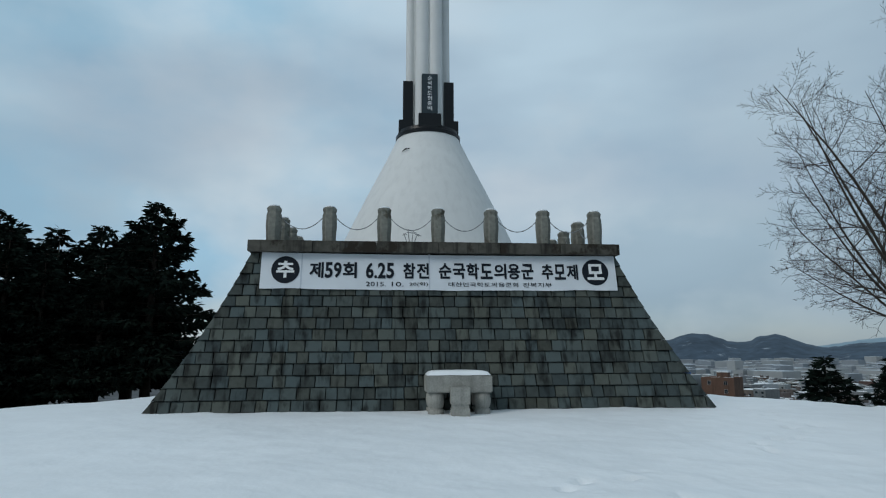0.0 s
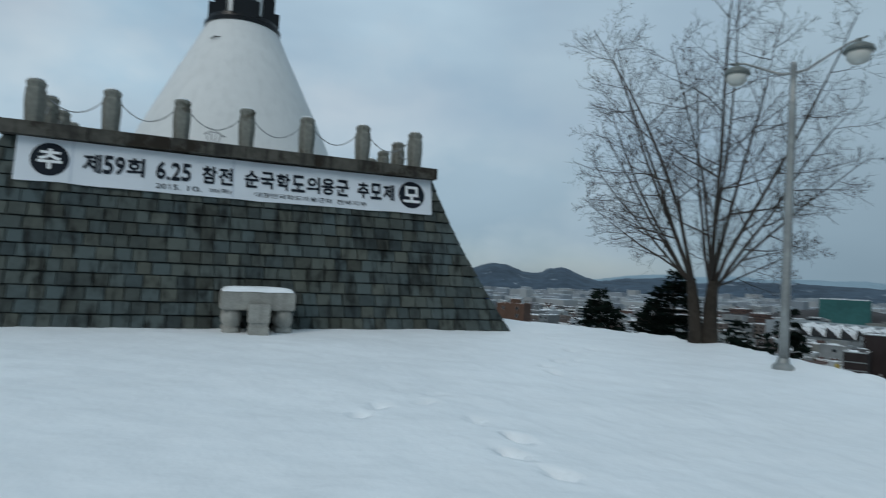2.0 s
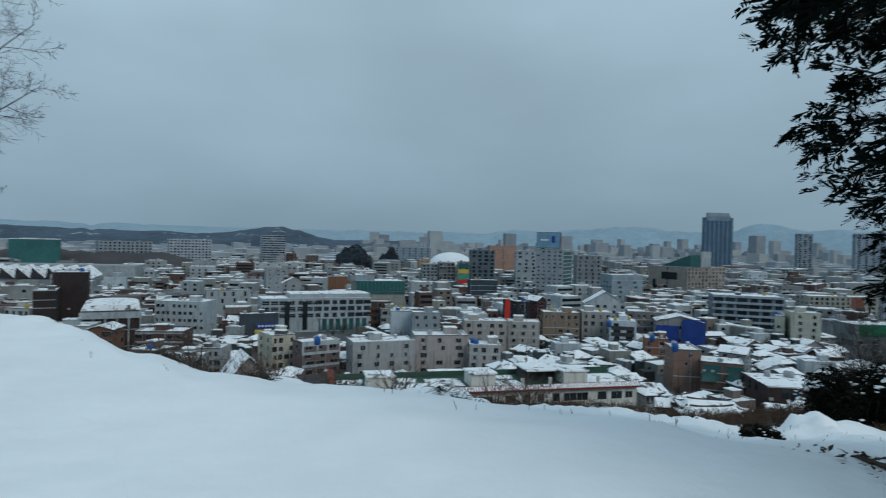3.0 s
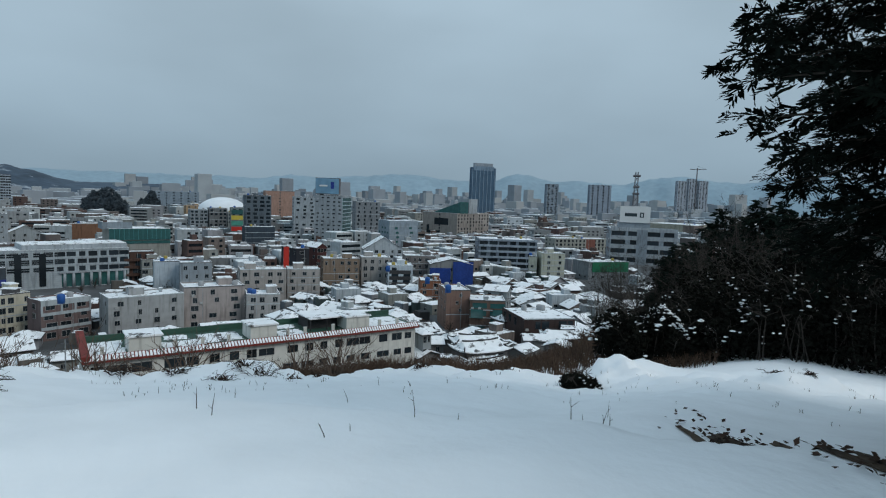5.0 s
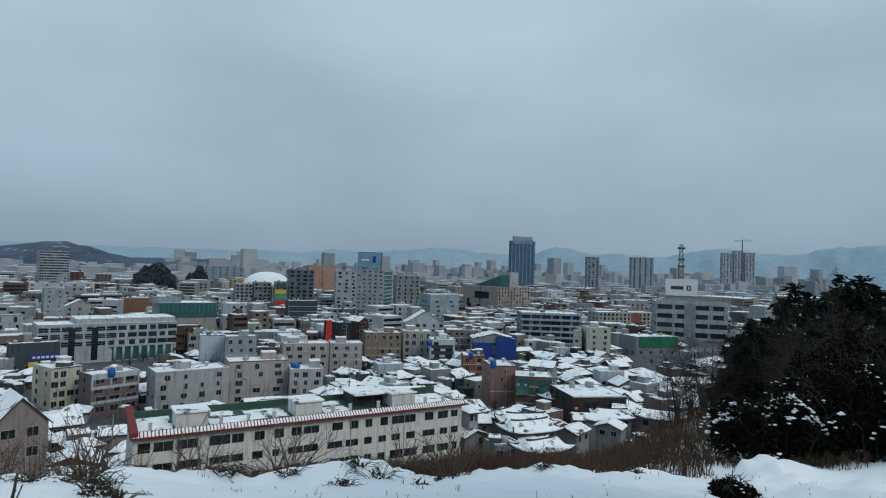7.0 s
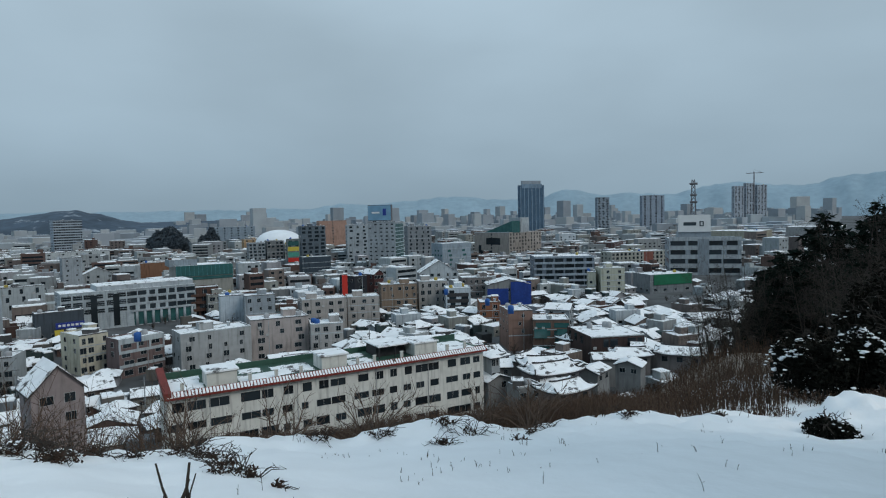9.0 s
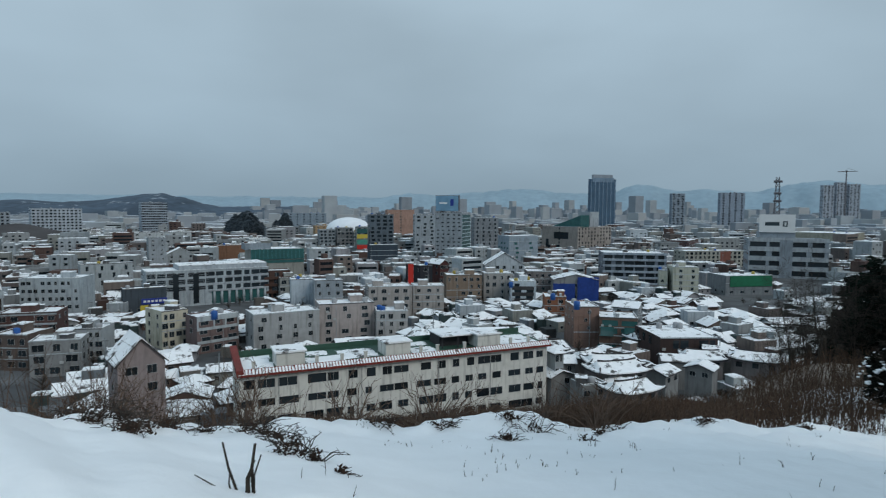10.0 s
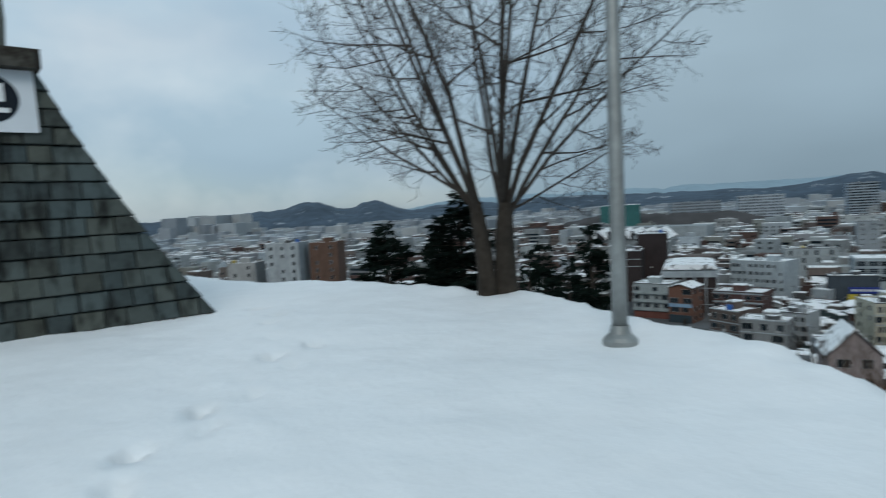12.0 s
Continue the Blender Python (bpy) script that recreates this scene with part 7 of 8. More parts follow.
# parking building: pale deck edges over dark openings
for r in range(6):
    face("deck_edge", CAR_PARK, -1.0, 1.0, 0.2 * r - 0.02, 0.2 * r + 0.05, plaster((0.4, 0.43, 0.46)), 0.6)
# modern white house: raised dark panels stand in for shaded deep openings
for z in (0.2, 0.45, 0.7):
    face("opening", MODERN, -0.9, 0.85, z, z + 0.15, TILE_DARK, 0.1)
# cream block: red centre bay
panel("red_bay", CREAM_BLOCK, 4, 13, 0.5, 12.4, plaster((0.28, 0.1, 0.07)), 0.12)
# teal glazed balconies
for f0, f1 in ((-0.95, -0.25), (0.3, 0.95)):
    face("glazed_balcony", TEAL_HOUSE, f0, f1, 0.5, 0.78, TEAL_GLASS, 1.1, "teal glazed balcony")
# coloured sign panels on the narrow shop tower
for k, m in enumerate((SIGN_WHITE, SIGN_RED, plaster((0.1, 0.35, 0.25)), SIGN_YELLOW, TEAL_GLASS)):
    face("sign_panel", SHOP_TOWER, -0.9, 0.85, 0.14 + 0.17 * k, 0.27 + 0.17 * k, m, 0.3)
# green signboard of the shed
panel("signboard", SHED, -11.5, 13.2, 4.6, 10.2, GREEN_SIGN, 0.4, "blank green signboard")
# high-rise: dark glass strips between pale piers, pale crown
for k in range(7):
    x = -23.5 + 7.83 * k
    panel("pier", TOWER, x - 0.55, x + 0.55, 0, 97, plaster((0.3, 0.37, 0.43)), 0.9)
for k in range(1, 26):
    panel("floor_line", TOWER, -22, 22, 3.6 * k, 3.6 * k + 0.9, plaster((0.13, 0.2, 0.26)), 0.35)
panel("crown", TOWER, -21, 21, 95, 103, plaster((0.24, 0.31, 0.37)), 0.6)
child("crown_block", boxes("crown_block", [(-19, 1, 100, 19, 8.6, 109, 0)], [plaster((0.36, 0.37, 0.38))]), TOWER)
# bank: deep framed windows, green glass wedge and a pale block on the roof
face("dark_bay", BANK, -0.75, 0.0, 0.2, 0.42, GLASS, 0.12)
face("dark_bay", BANK, -0.75, -0.6, 0.42, 0.6, GLASS, 0.12)
face("dark_bay", BANK, -0.3, 0.5, 0.62, 0.84, GLASS, 0.16)
bw, bd, bh = SIZES[BANK.name]
v = [(-bw * 0.3, 4, bh), (bw * 0.5, 4, bh), (bw * 0.5, 16, bh), (-bw * 0.3, 16, bh), (bw * 0.5, 4, bh + 11), (bw * 0.5, 16, bh + 11)]
child("glass_wedge", mesh_of("glass_wedge", v, [(0, 1, 4), (3, 5, 2), (0, 4, 5, 3), (1, 2, 5, 4), (0, 3, 2, 1)], [TEAL_GLASS]), BANK, label="sloping green glass roof")
child("roof_block", boxes("roof_block", [(bw * 0.18, 17, bh, bw * 0.5, 30, bh + 14, 0)], [PALE_BAND]), BANK)
# blue tarpaulin sheets
tw, td, th = SIZES[TARP.name]
for x0, x1, y, z0, z1, rz in ((-tw * 0.52, -0.02 * tw, -1.0, 0.0, th * 0.85, 0), (0.03 * tw, tw * 0.53, -1.0, 0.0, th * 1.12, 5)):
    v, f = [], []
    for i in range(13):
        for j in range(7):
            x, z = x0 + (x1 - x0) * i / 12, z0 + (z1 - z0) * j / 6
            v.append((x, y + 0.35 * noise.noise((x * 0.6, z * 0.4, y)), z + 0.3 * noise.noise((x * 0.8, 3, j))))
    for i in range(12):
        for j in range(6):
            k = i * 7 + j
            f.append((k, k + 7, k + 8, k + 1))
    child("tarpaulin", mesh_of("tarpaulin", v, f, [BLUE_SHEET], None, True), TARP, pose(0, 0, 0, 0, 0, rz), "creased blue tarpaulin")
# theatre hall: white piers and a vault under snow
vault_v, vault_f = [], []
for i in range(13):
    a = math.pi * i / 12
    for y in (-1.0, 29.0):
        vault_v.append((-math.cos(a) * 9.7, y, 16.6 + 2.0 * math.sin(a) ** 0.5))
for i in range(12):
    vault_f.append((2 * i, 2 * i + 2, 2 * i + 3, 2 * i + 1))
vault_f += [tuple(range(0, 26, 2))[::-1], tuple(range(1, 26, 2))]
child("vault", mesh_of("vault", vault_v, vault_f, [ROOF_SNOW], None, False), HALL, label="snow-covered vaulted roof")
panel("fascia", HALL, -10.2, 10.2, 13.6, 16.0, PALE_BAND, 0.9)
for k in range(6):
    panel("pier", HALL, -9.9 + 3.85 * k, -9.35 + 3.85 * k, 0, 13.6, PALE_BAND, 0.8)


building("office_block", 772.5, 61.9, 40.6, 9.7, 6, (0.24, 0.25, 0.25), "grey office block before the dome", storey=3.20, cols=8, win=(2.0, 1.4), style='pane', hut=False, turn=21.8, side=-1)
building("office_block", 1070.5, 43.9, 69.1, 14.8, 8, (0.27, 0.31, 0.34), "blue-grey office block before the dome", storey=4.28, cols=6, win=(2.2, 1.4), style='pane', hut=False, turn=21.9, side=-1)


building("apartment_house", 110.0, 241.0, 12.5, 14, 11, (0.5, 0.49, 0.47), "pale tall apartment house in the valley", storey=3.1, cols=4, win=(1.3, 1.3), turn=-50, side=1)
building("apartment_house", 97.0, 251.0, 9.0, 12, 9, (0.46, 0.42, 0.38), "cream tall apartment house in the valley", storey=3.0, cols=3, win=(1.3, 1.3), turn=-50, side=1)
building("brick_house", 123.0, 230.0, 9.5, 12, 11, (0.17, 0.09, 0.06), "orange-brown brick apartment house in the valley", storey=3.05, cols=3, win=(1.3, 1.3), turn=-50, side=1)


building("shop_house", 565.2, 6.9, 14.6, 11.9, 8, (0.3, 0.31, 0.31), "grey shop block below the dome", storey=2.99, cols=4, win=(1.8, 1.4), style="pane", hut=False, turn=10.3, side=-1)
building("shop_house", 565.1, -8.7, 14.9, 12.2, 8, (0.2, 0.19, 0.18), "dark grey shop block below the dome", storey=3.18, cols=4, win=(1.8, 1.4), style="pane", hut=False, turn=8.8, side=-1)
building("shop_house", 564.4, -23.3, 13.1, 12.4, 7, (0.42, 0.4, 0.36), "cream shop block below the dome", storey=3.13, cols=4, win=(1.8, 1.4), style="pane", hut=False, turn=7.2, side=-1)
building("apartment_block", 806.5, 328.6, 52.9, 14.0, 11, (0.5, 0.51, 0.52), "long white apartment block at the foot of the hill", storey=3.65, cols=12, win=(2.0, 1.5), style="pane", hut=False, turn=34.5, side=-1)
building("apartment_block", 926.8, 250.8, 34.6, 14.0, 14, (0.42, 0.44, 0.46), "pale apartment block at the foot of the hill", storey=3.51, cols=12, win=(2.0, 1.5), style="pane", hut=False, turn=31.9, side=-1)
building("apartment_block", 741.2, 381.1, 60.4, 14.0, 10, (0.36, 0.37, 0.38), "long grey apartment block before the wooded hill", storey=3.63, cols=12, win=(2.0, 1.5), style="pane", hut=False, turn=42.8, side=-1)
FAR_DOME = material("dome_snow", (0.74, 0.78, 0.82), 0.6, scale=0.2, vary=0.08)


def make_dome():
    t = thing("sports_dome", pose(612, -13.5, PLAIN), "white snow-covered sports dome", "dome")
    child("drum", mesh_of("drum", *lathe(((21.5, 0), (21.5, 22.0)), 40), [plaster((0.3, 0.3, 0.3))], None, False), t)
    child("shell", mesh_of("shell", *lathe([(22.2 * math.cos(radians(a)), 22.0 + 13.0 * math.sin(radians(a))) for a in range(0, 90, 6)], 48), [FAR_DOME], None, True), t)


make_dome()


def make_stadium():
    t = thing("market_roof", pose(420, 276, PLAIN, 0, 0, FACE + 12), "low hall with a sawtooth roof of white snow", "hall")
    child("wall", boxes("wall", [(-40, 0, -4, 36, 34, 13, 0)], [plaster((0.3, 0.3, 0.29))]), t)
    n = 7
    for k in range(n):
        x0 = -34 + 9.6 * k
        v = [(x0, -1, 13), (x0 + 9.4, -1, 13), (x0 + 9.4, 24, 15), (x0, 24, 15), (x0 + 1.0, -1, 20.5), (x0 + 1.0, 24, 22)]
        child("roof_fold", mesh_of("roof_fold", v, [(0, 1, 4), (3, 5, 2), (1, 2, 5, 4), (0, 4, 5, 3), (0, 3, 2, 1)], [ROOF_SNOW, TILE_DARK], [1, 1, 0, 1, 1]), t)
    child("back_roof", boxes("back_roof", [(-62, 34, 12, 52, 60, 21, 0)], [plaster((0.4, 0.4, 0.39))]), t)
    child("stair_tower", boxes("stair_tower", [(-56, -2, -4, -49, 8, 22, 0)], [PALE_BAND]), t)
    t2 = thing("netted_building", pose(620, 412, PLAIN, 0, 0, FACE + 30), "building under construction wrapped in teal netting", "building")
    child("net", boxes("net", [(-22, 0, -4, 22, 30, 38, 0)], [NET]), t2)
    child("snow_edge", boxes("snow_edge", [(-22, 0, 38.004, 22, 30, 38.4, 0)], [ROOF_SNOW]), t2)


make_stadium()


def make_crane():
    t = thing("tower_crane", pose(1150, -1108, PLAIN), "tower crane above the unfinished towers", "crane")
    c = Tubes(4)
    c.add([Vector((0, 0, 0)), Vector((0, 0, 134))], [1.2, 1.2])
    child("mast", c.mesh("mast", LATTICE, False), t)
    c = Tubes(4)
    c.add([Vector((0, 22, 130)), Vector((0, -28, 132))], [0.9, 0.6])
    c.add([Vector((0, 0, 139)), Vector((0, -26, 132))], [0.25, 0.25])
    child("jib", c.mesh("jib", LATTICE, False), t)


make_crane()

def hanok(x, y, w, d, base, h, turn, rise=2.0, label="traditional house with a curved tile roof under thick snow"):
    """A one-storey house under a swept hipped roof: dark tiles, thick snow, dark ridges."""
    t = thing("hanok", pose(x, y, base, 0, 0, FACE + turn), label, "house")
    TAKEN.append((x, y, max(w, d) * 0.55))
    # wall colour is darkened to hold the shade below the eaves
    child("wall", boxes("wall", [(-w / 2, -d / 2, -3, w / 2, d / 2, h, 0)], [plaster((0.2, 0.17, 0.15))]), t)
    o, nx, ny = 1.1, 16, 12
    ex, ey = w / 2 + o, d / 2 + o

    def top_z(u, v):
        inner = min((1 - abs(u)) * ex / ey, 1 - abs(v)) if abs(u) < 0.999 else 0.0
        gable = max(inner, min(1 - abs(v), 0.55 + (1 - abs(u)) * 3) if abs(u) < 0.8 else inner)
        return h - 0.2 + rise * gable ** 1.25 + 0.45 * (abs(u) * abs(v)) ** 3 + 0.18 * abs(u) ** 4

    def sheet(low, high, fit):
        v, f = [], []
        for lift in (low, high):
            for i in range(nx + 1):
                for j in range(ny + 1):
                    a, b = -1 + 2 * i / nx, -1 + 2 * j / ny
                    v.append((a * ex * fit, b * ey * fit, top_z(a, b) + lift))
        m = (nx + 1) * (ny + 1)
        for i in range(nx):
            for j in range(ny):
                k = i * (ny + 1) + j
                f += [(k, k + 1, k + ny + 2, k + ny + 1), (m + k, m + k + ny + 1, m + k + ny + 2, m + k + 1)]
        ring = [i * (ny + 1) for i in range(nx + 1)] + [nx * (ny + 1) + j for j in range(1, ny + 1)] + [i * (ny + 1) + ny for i in range(nx - 1, -1, -1)] + list(range(ny - 1, 0, -1))
        for a, b in zip(ring, ring[1:] + ring[:1]):
            f.append((a, b, b + m, a + m))
        return v, f

    child("roof", mesh_of("roof", *sheet(-0.25, 0.0, 1.0), [TILE_DARK]), t)
    child("roof_snow", mesh_of("roof_snow", *sheet(0.004, 0.26, 0.97), [ROOF_SNOW]), t)
    r = Tubes(5)
    r.add([Vector((a * ex, 0, top_z(a, 0) + 0.28 + 0.25 * abs(a / 0.72) ** 3)) for a in (-0.72, -0.4, 0, 0.4, 0.72)], [0.2] * 5)
    for sx in (-1, 1):
        for sy in (-1, 1):
            r.add([Vector((sx * ex * a, sy * ey * b, top_z(a, b) + 0.2)) for a, b in ((0.78, 0.45), (0.86, 0.68), (0.98, 0.97))], [0.17, 0.17, 0.15])
    child("ridge_tile", r.mesh("ridge_tile", TILE_DARK), t, label="dark ridge tiles")
    for k in range(3):
        child("window", window_mesh(1.4, 1.3, "pane"), t, pose(-w / 3 + w / 3 * k, -d / 2, h * 0.5))


hanok(120, -54.5, 10.5, 6.0, -34.6, 3.0, 6, 1.5)
hanok(131, -59.0, 11, 5.8, -36.2, 3.2, -8, 1.5)
hanok(107, -50.8, 8.5, 5.4, -34.0, 2.4, 16, 1.3)
hanok(156, -51.5, 10, 7.5, -39.2, 4.0, -6, 1.7)
hanok(143, -90, 9, 5.8, -39.0, 3.0, -24, 1.5)
hanok(137, -101, 11, 5.8, -38.4, 3.0, -40, 1.5)
hanok(172, -90, 9, 6.5, -40.5, 3.2, 10, 1.6)
hanok(146, -60, 8, 5.5, -38.4, 3.0, 30, 1.4)
# small signs seen from afar
red = thing("sign_pylon", pose(283, -32.5, PLAIN), "tall red sign pylon", "sign")
child("pylon", boxes("pylon", [(-0.5, -1.2, 0, 0.5, 1.2, 18.5, 0)], [SIGN_RED]), red)
tank_blue = material("blue_water_tank", (0.02, 0.09, 0.3), 0.5, scale=2, vary=0.15)
for x, y, z in ((168, -66, PLAIN + 16.5), (178, 36, PLAIN + 14.5), (246, -70, PLAIN + 12.6), (208, -74, PLAIN + 13)):
    t = thing("water_tank", pose(x, y, z), "blue plastic water tank on a roof", "tank")
    child("tank", mesh_of("tank", *lathe(((0.9, -1.0), (0.95, 0.8), (0.8, 1.3), (0.3, 1.5)), 16), [tank_blue], None, True), t)
# low houses crowded round the swept roofs
for x, y, w, d, base, turn, roof in ((136, -48.5, 7, 6, -37.0, -14, "across"), (125, -44.5, 6, 5, -36.8, 20, "along"), (113.5, -53.5, 7.5, 5, -36.0, -24, "across"), (127.5, -66.5, 7, 5, -37.0, 12, "along"), (138, -80.5, 8, 5.5, -38.4, -20, "across"),
                                     (146.5, -97.5, 8, 6, -39.0, -35, "across"), (128, -79, 6, 5, -37.6, -48, "along"), (122.5, -69, 6.5, 5, -36.6, 35, "across"), (112, -46.0, 5.5, 4.5, -35.4, 8, "flat")):
    building("small_house", x, y, w, d, 1, (0.27, 0.25, 0.23), "small low house under deep snow below the slope", storey=2.5, base=base, cols=2, win=(1.1, 1.0), roof=roof, pitch=0.36, turn=turn, hut=False, category="house")
TAKEN.append((330, -272, 24))
TAKEN.append((372, -305, 24))
TAKEN += [(282, -238, 14), (306, -268, 14), (350, -300, 18), (388, -338, 20)]


# ---------------------------------------------------------------- houses that fill the streets
def free(x, y, r):
    return all((x - a) ** 2 + (y - b) ** 2 > (r + q) ** 2 for a, b, q in TAKEN)


# open ground before the large buildings
TAKEN += [(183, 110, 24), (183, 140, 26), (186, 168, 24), (160, 90, 22), (215, 148, 18), (330, -178, 28), (400, -262, 20), (386, -272, 20), (430, -345, 26), (440, -375, 26), (268, -199, 17), (250, -186, 14), (233, -173, 10), (244, -100, 9), (272, -112, 10), (268, 60, 14), (268, 50, 12), (430, 40, 16), (530, -110, 22), (535, -150, 20), (530, -60, 18), (520, -40, 14)]
HUES = ((0.4, 0.4, 0.39), (0.33, 0.315, 0.295), (0.24, 0.235, 0.225), (0.44, 0.43, 0.4), (0.15, 0.115, 0.1), (0.13, 0.075, 0.06), (0.3, 0.275, 0.24), (0.35, 0.32, 0.31), (0.48, 0.485, 0.48), (0.2, 0.15, 0.125))
NAMES = ("pale grey", "warm grey", "dark grey", "cream", "brown brick", "red brick", "tan", "pinkish grey", "white", "brown rendered")
rng = random.Random(77)


def town_house(x, y, w, d, h, kind, k, turn):
    rnd = random.Random(int(x * 31 + y * 17))
    z = max(PLAIN, ground_z(x, y, False) - 0.5)
    words = {"hip": "house with a snowy hipped roof", "flat": "house with a snow-covered flat roof", "across": "tile-roofed house under snow", "along": "gabled house under snow"}[kind]
    t = thing("town_house", pose(x, y, z, 0, 0, FACE + turn), NAMES[k] + " " + words, "house", "houses of the town")
    wall = plaster(HUES[k])
    if kind == "flat":
        flat_roof(t, w, d, h, wall, rnd, 0.5)
        if rnd.random() < 0.5 and w > 7:
            hx = rnd.uniform(-w * .25, w * .25)
            child("stair_hut", boxes("stair_hut", [(hx - 1.4, d * .4, h, hx + 1.4, d * .4 + 3, h + 2.3, 0), (hx - 1.5, d * .4 - .1, h + 2.3, hx + 1.5, d * .4 + 3.1, h + 2.5, 1)], [wall, ROOF_SNOW]), t)
    elif kind == "hip":
        hip_roof(t, w, d, h, wall, rnd.uniform(0.35, 0.55), TILE_DARK)
    else:
        gable_roof(t, w, d, h, wall, rnd.uniform(0.3, 0.55), kind == "across", TILE_RED if rnd.random() < 0.15 else TILE_DARK, rnd, 0.6)
    n = max(2, int(w / 3.2))
    for r in range(max(1, int(h / 3))):
        for c in range(n):
            if rnd.random() < 0.6:
                child("window", window_mesh(rnd.choice((1.2, 1.6)), 1.2, "slide"), t, pose(-w / 2 + w * (c + .5) / n, 0, 1.7 + 3 * r))
        side = 1 if y > 10 else -1
        child("window", window_mesh(1.2, 1.2, "slide"), t, pose(side * w / 2, d * 0.5, 1.7 + 3 * r, 0, 0, 90 * side))


made = 0
gx = 128.0
while gx < 330:
    pitch = 11.0 + (gx - 128) * 0.02
    gy = -1.05 * gx
    while gy < 0.85 * gx:
        x, y = gx + rng.uniform(-2.5, 2.5), gy + rng.uniform(-2.5, 2.5)
        w, d = rng.uniform(6.0, 10.5), rng.uniform(6, 9.5)
        if free(x + d / 2, y, 4.2) and rng.random() < 0.93 and not (y > 0.42 * gx and gx < 215):
            kind = rng.choice(("flat", "flat", "hip", "hip", "across", "across", "along"))
            h = rng.choice((2.6, 2.8, 3.0, 3.2)) if kind != "flat" else rng.choice((2.9, 3.2, 5.6))
            town_house(x, y, w, d, h, kind, rng.randint(0, 9), rng.choice((14, 18, 22, 10, 28, 4, 20, -8, 34)))
            made += 1
        gy += pitch
    gx += pitch


def garden_trees():
    """Dark bare trees and shrubs in the gaps between the houses."""
    r = random.Random(91)
    t, n = Tubes(3), 0
    while n < 150:
        x, y = r.uniform(110, 330), r.uniform(-200, 150)
        if not -0.95 * x < y < 0.8 * x:
            continue
        z = max(PLAIN, ground_z(x, y, False))
        h = r.uniform(2.5, 6)
        for k in range(16):
            a, tilt = r.uniform(0, 6.283), r.uniform(0.1, 0.9)
            d = Vector((math.sin(tilt) * math.cos(a), math.sin(tilt) * math.sin(a), math.cos(tilt)))
            p = Vector((x, y, z + h * r.uniform(0, 0.35)))
            q = p + d * h * r.uniform(0.4, 0.7)
            t.add([p, q], [0.1, 0.04])
            for b in range(3):
                s = p.lerp(q, r.uniform(0.3, 1))
                t.add([s, s + Vector((r.uniform(-1, 1), r.uniform(-1, 1), r.uniform(-.2, 1))) * h * 0.2], [0.05, 0.03])
        n += 1
    tagged(new("garden_trees", t.mesh("garden_trees", TWIG, False)), "dark bare garden trees between the houses", "trees", kind="stuff")


garden_trees()


def far_blocks(name, label, count, near, far, size, tall, mats, seed, bearings=(-48, 43), snow=True, windows=True):
    """The rest of the town as one body: walls, dark window rows and snowy roofs."""
    r = random.Random(seed)
    verts, faces, index = [], [], []

    def box_at(cx, cy, z0, z1, w, d, a, k, top_k):
        n = len(verts)
        ca, sa = math.cos(a), math.sin(a)
        for z in (z0, z1):
            for px, py in ((-w / 2, -d / 2), (w / 2, -d / 2), (w / 2, d / 2), (-w / 2, d / 2)):
                verts.append((cx + px * ca - py * sa, cy + px * sa + py * ca, z))
        for i, f in enumerate(BOX_FACES):
            faces.append(tuple(n + q for q in f))
            index.append(top_k if i == 1 else k)

    for _ in range(count):
        rr, az = math.sqrt(r.uniform(near * near, far * far)), radians(r.uniform(*bearings))
        gx, gy = rr * math.cos(az), rr * math.sin(az)
        w, d = r.uniform(*size), r.uniform(*size) * 0.8
        if not free(gx, gy, 0.6 * w):
            continue
        h = r.uniform(*tall) * (1.0 if r.random() < 0.85 else 1.6)
        a = r.choice((0.25, 0.3, 0.36, 0.18, 0.5, 0.05, -0.15))
        k = r.randint(0, len(mats) - 3)
        box_at(gx, gy, PLAIN - 1, PLAIN + h, d, w, a, k, k)
        if snow and r.random() < 0.8:
            part_of = r.choice((0.95, 0.95, 0.8, 0.6))
            box_at(gx, gy, PLAIN + h + 0.01, PLAIN + h + 0.35, d * 0.95, w * part_of, a, len(mats) - 1, len(mats) - 1)
        if windows and r.random() < 0.6:
            hx, hy, hs = r.uniform(-.3, .3) * d, r.uniform(-.3, .3) * w, r.uniform(1.2, 3.2)
            box_at(gx + hx, gy + hy, PLAIN + h, PLAIN + h + hs, r.uniform(2, 4), r.uniform(2, 5), a, k, len(mats) - 1 if r.random() < 0.6 else k)
        if windows and r.random() < 0.35:
            for q in range(max(1, int(h / 3.2))):
                ox = -d / 2 - 0.03
                box_at(gx + ox * math.cos(a), gy + ox * math.sin(a), PLAIN + 1.2 + 3.1 * q, PLAIN + 2.7 + 3.1 * q, 0.12, w * 0.86, a, len(mats) - 2, len(mats) - 2)
        elif windows:
            rows = max(1, int(h / 3.2))
            n = max(2, int(w / 4.5))
            for q in range(rows):
                for c in range(n):
                    if r.random() < 0.75:
                        oy = -w / 2 + w * (c + 0.5) / n
                        ox = -d / 2 - 0.02
                        box_at(gx + ox * math.cos(a) - oy * math.sin(a), gy + ox * math.sin(a) + oy * math.cos(a), PLAIN + 1.2 + 3.1 * q, PLAIN + 2.6 + 3.1 * q, 0.12, 1.9, a, len(mats) - 2, len(mats) - 2)
    tagged(new(name, mesh_of(name, verts, faces, mats, index)), label, "houses", kind="stuff")


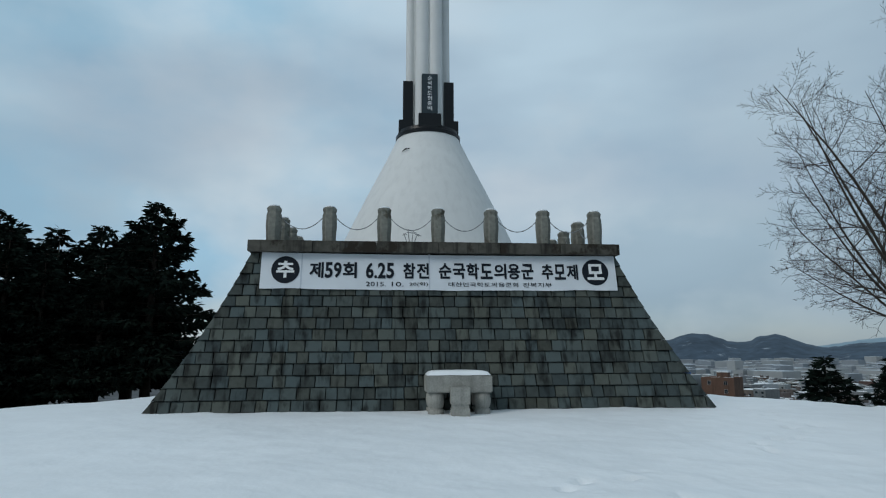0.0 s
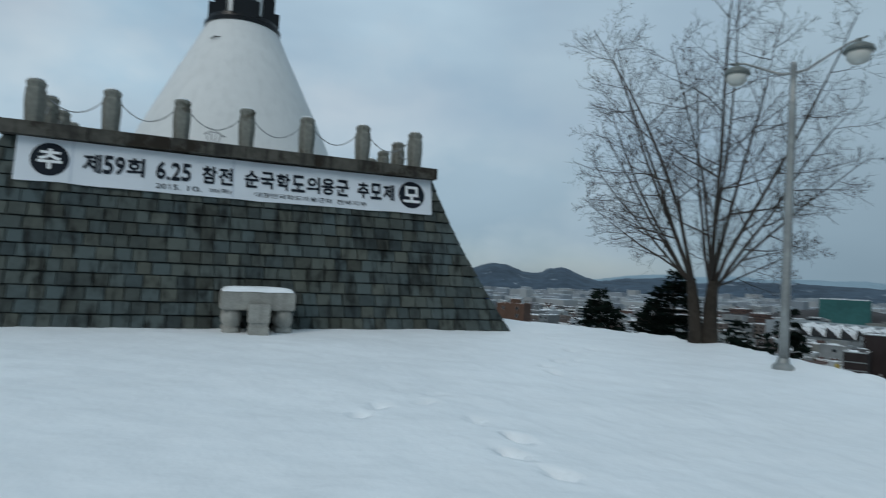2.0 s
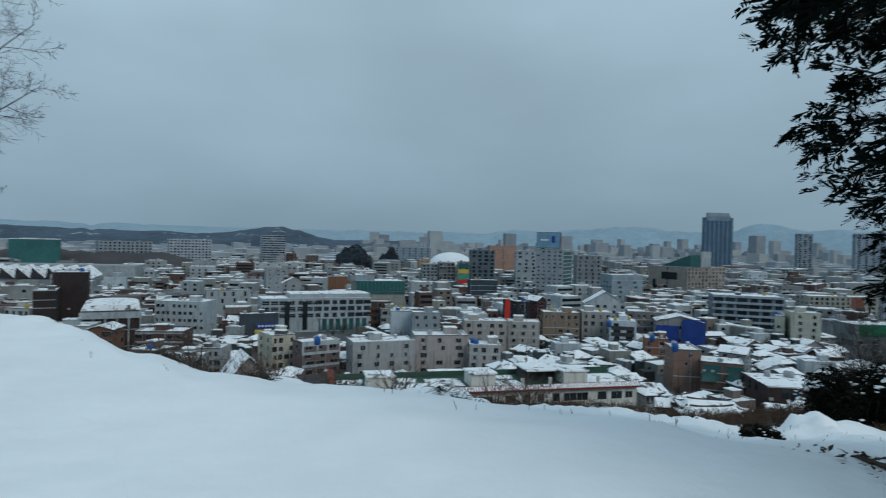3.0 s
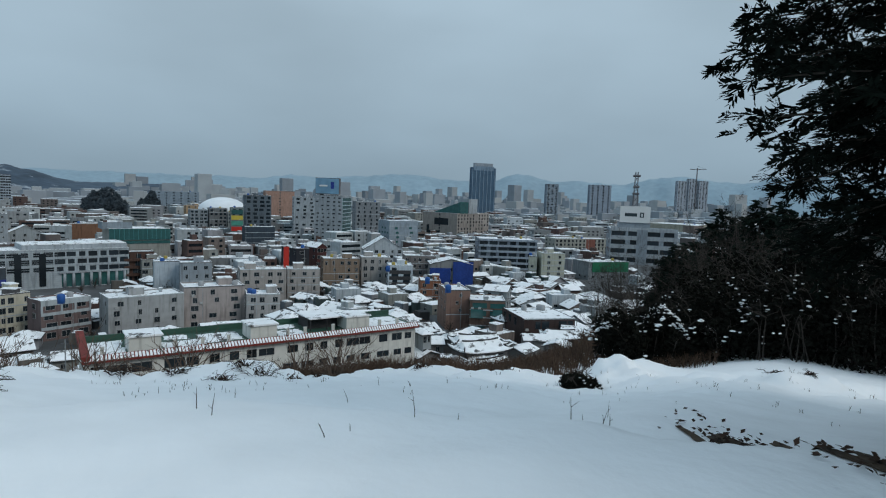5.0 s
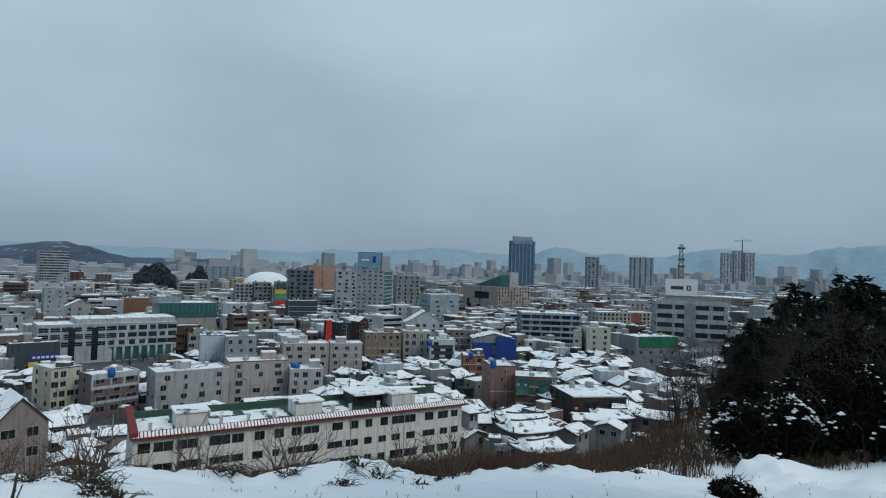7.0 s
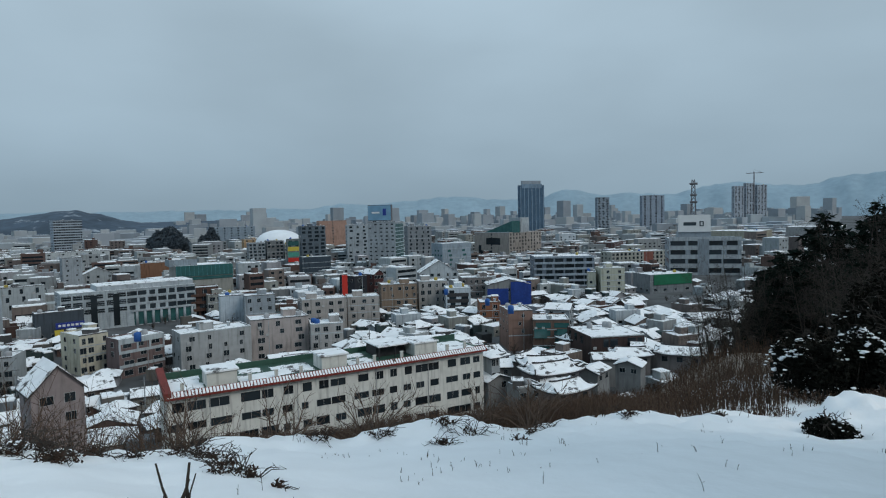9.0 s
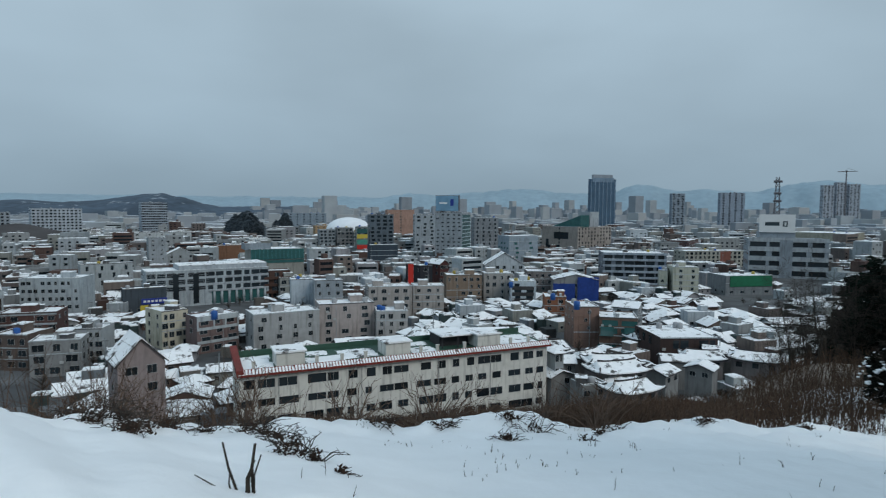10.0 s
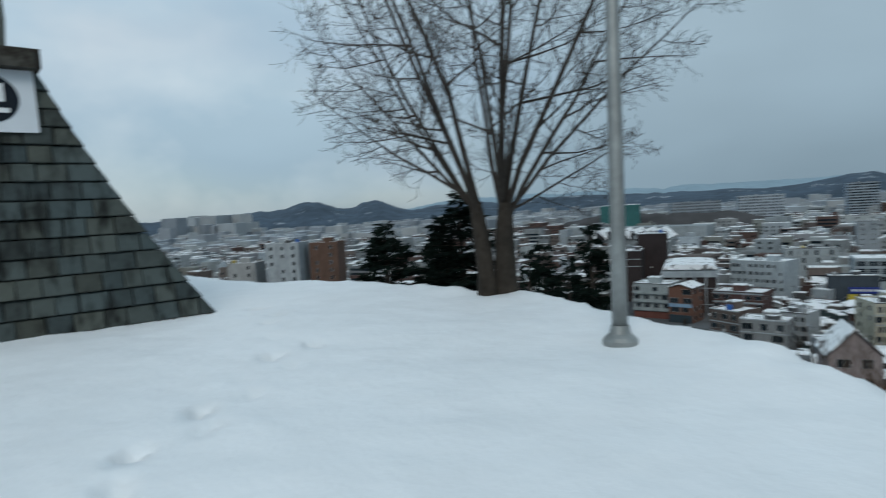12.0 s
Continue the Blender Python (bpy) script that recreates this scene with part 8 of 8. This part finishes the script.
WALLS = [plaster(c) for c in HUES]
SHEDS = [plaster(c) for c in ((0.07, 0.065, 0.06), (0.14, 0.12, 0.1), (0.05, 0.07, 0.065), (0.2, 0.2, 0.2), (0.09, 0.05, 0.04))]
far_blocks("yard_sheds", "small dark sheds and lean-tos with snow in the yards", 1500, 108, 340, (2.2, 6), (1.8, 3.4), SHEDS + [GLASS, ROOF_SNOW], 15, windows=False)
far_blocks("town_rows", "crowded low town houses with snowy roofs", 1250, 325, 560, (7, 16), (4, 11), WALLS + [GLASS, ROOF_SNOW], 5)
far_blocks("town_rows_beyond", "distant low town houses with snowy roofs", 1700, 560, 1050, (9, 24), (4, 14), WALLS + [GLASS, ROOF_SNOW], 6)
# distance haze is mixed into these wall, window and snow colours
HAZE = [material("hazed_wall_%d" % i, c, 0.9, scale=0.05, vary=0.15) for i, c in enumerate(((0.27, 0.3, 0.33), (0.31, 0.34, 0.36), (0.22, 0.25, 0.28), (0.34, 0.36, 0.37)))]
HAZED_GLASS = material("hazed_window", (0.15, 0.18, 0.21), 0.6, scale=0.05, vary=0.2)
HAZED_SNOW = material("hazed_snow", (0.5, 0.55, 0.6), 0.8, scale=0.02, vary=0.2)
far_blocks("far_town", "hazy far districts of low blocks", 2200, 1050, 2300, (14, 46), (5, 20), HAZE + [HAZED_GLASS, HAZED_SNOW], 7, windows=False)
far_blocks("far_apartment_towers", "hazy rows of pale apartment towers", 260, 1500, 3000, (16, 42), (24, 52), HAZE + [HAZED_GLASS, HAZED_SNOW], 8, bearings=(-50, 8), windows=False)
far_blocks("valley_houses", "snowy-roofed houses in the valley behind the hill", 900, 230, 900, (9, 22), (4, 11), WALLS + [GLASS, ROOF_SNOW], 9, bearings=(42, 84))
far_blocks("far_hill_flats", "pale hazy apartment slabs on the far slope", 40, 1500, 1900, (34, 60), (36, 41), HAZE + [HAZED_GLASS, HAZED_SNOW], 12, bearings=(67.5, 74), windows=False)
far_blocks("far_valley_town", "hazy snowy town in the valley behind the hill", 900, 900, 2000, (14, 46), (4, 16), HAZE + [HAZED_GLASS, HAZED_SNOW], 10, bearings=(40, 90), windows=False)


# ---------------------------------------------------------------- street below, cars and poles
def make_car(x, y, turn, paint, name, snow):
    c = thing("car", pose(x, y, PLAIN + 0.12, 0, 0, turn), name, "car", "parked cars")
    body = material("car_paint_" + name.split()[0], paint, 0.3, scale=1, vary=0.08, spec=0.5)
    bm = bmesh.new()
    for sx, z0, z1, x0, x1 in ((1.7, 0.3, 0.85, -2.1, 2.1),):
        bmesh.ops.create_cube(bm, size=1, matrix=Matrix.Translation((0, 0, (z0 + z1) / 2)) @ Matrix.Diagonal((x1 - x0, sx, z1 - z0, 1)))
    bmesh.ops.bevel(bm, geom=bm.edges[:], offset=0.14, segments=2, affect="EDGES")
    part("body", bm, body, c)
    v = [(-1.7, -0.75, 0.8), (1.0, -0.75, 0.8), (1.0, 0.75, 0.8), (-1.7, 0.75, 0.8), (-1.2, -0.62, 1.4), (0.35, -0.62, 1.4), (0.35, 0.62, 1.4), (-1.2, 0.62, 1.4)]
    child("cabin", mesh_of("cabin", v, list(BOX_FACES), [GLASS]), c)
    child("roof", boxes("roof", [(-1.15, -0.6, 1.404, 0.3, 0.6, 1.46, 0)], [ROOF_SNOW if snow else body]), c)
    wheel = mesh_of("wheel", *lathe(((0.3, -0.1), (0.32, -0.06), (0.32, 0.06), (0.3, 0.1)), 14), [TILE_DARK], None, False)
    for wx in (-1.3, 1.3):
        for wy in (-0.8, 0.8):
            child("wheel", wheel, c, pose(wx, wy, 0.3, 90, 0, 0))


road = boxes("road", [(168, 92, PLAIN + 0.02, 198, 190, PLAIN + 0.1, 0), (150, 60, PLAIN + 0.02, 168, 120, PLAIN + 0.1, 0), (198, 138, PLAIN + 0.02, 240, 160, PLAIN + 0.1, 0)], [ASPHALT])
tagged(new("road", road), "wet dark asphalt street and parking yard", "road", kind="structure")
rng = random.Random(64)
PAINTS = (((0.55, 0.56, 0.57), "white"), ((0.3, 0.31, 0.32), "silver"), ((0.02, 0.02, 0.023), "black"), ((0.07, 0.08, 0.1), "grey"), ((0.35, 0.03, 0.02), "red"), ((0.03, 0.06, 0.15), "blue"))
for k in range(26):
    row = k % 3
    x, y = 172 + row * 9.5 + rng.uniform(-.6, .6), 97 + (k // 3) * 9.0 + rng.uniform(-3, 3)
    paint, word = PAINTS[rng.choice((0, 0, 1, 1, 2, 3, 3, 4, 5))]
    snow = rng.random() < 0.7
    make_car(x, y, rng.choice((90, 88, 0, 92)), paint, word + (" parked car with snow on its roof" if snow else " parked car on the wet yard"), snow)


# utility poles
for x, y in ((150, 30), (165, -22), (158, -52), (172, 62), (190, 96), (140, -66), (205, -30), (215, 40), (186, -96), (230, -120), (240, 90), (150, -100), (131, -12)):
    t = thing("utility_pole", pose(x, y, max(PLAIN, ground_z(x, y, False))), "grey concrete utility pole among the houses", "pole", "utility poles")
    child("post", mesh_of("post", *lathe(((0.17, -0.5), (0.1, 10.5)), 8), [plaster((0.25, 0.25, 0.24))], None, True), t)
    child("crossarm", boxes("crossarm", [(-0.07, -0.9, 9.6, 0.07, 0.9, 9.75, 0)], [LATTICE]), t)
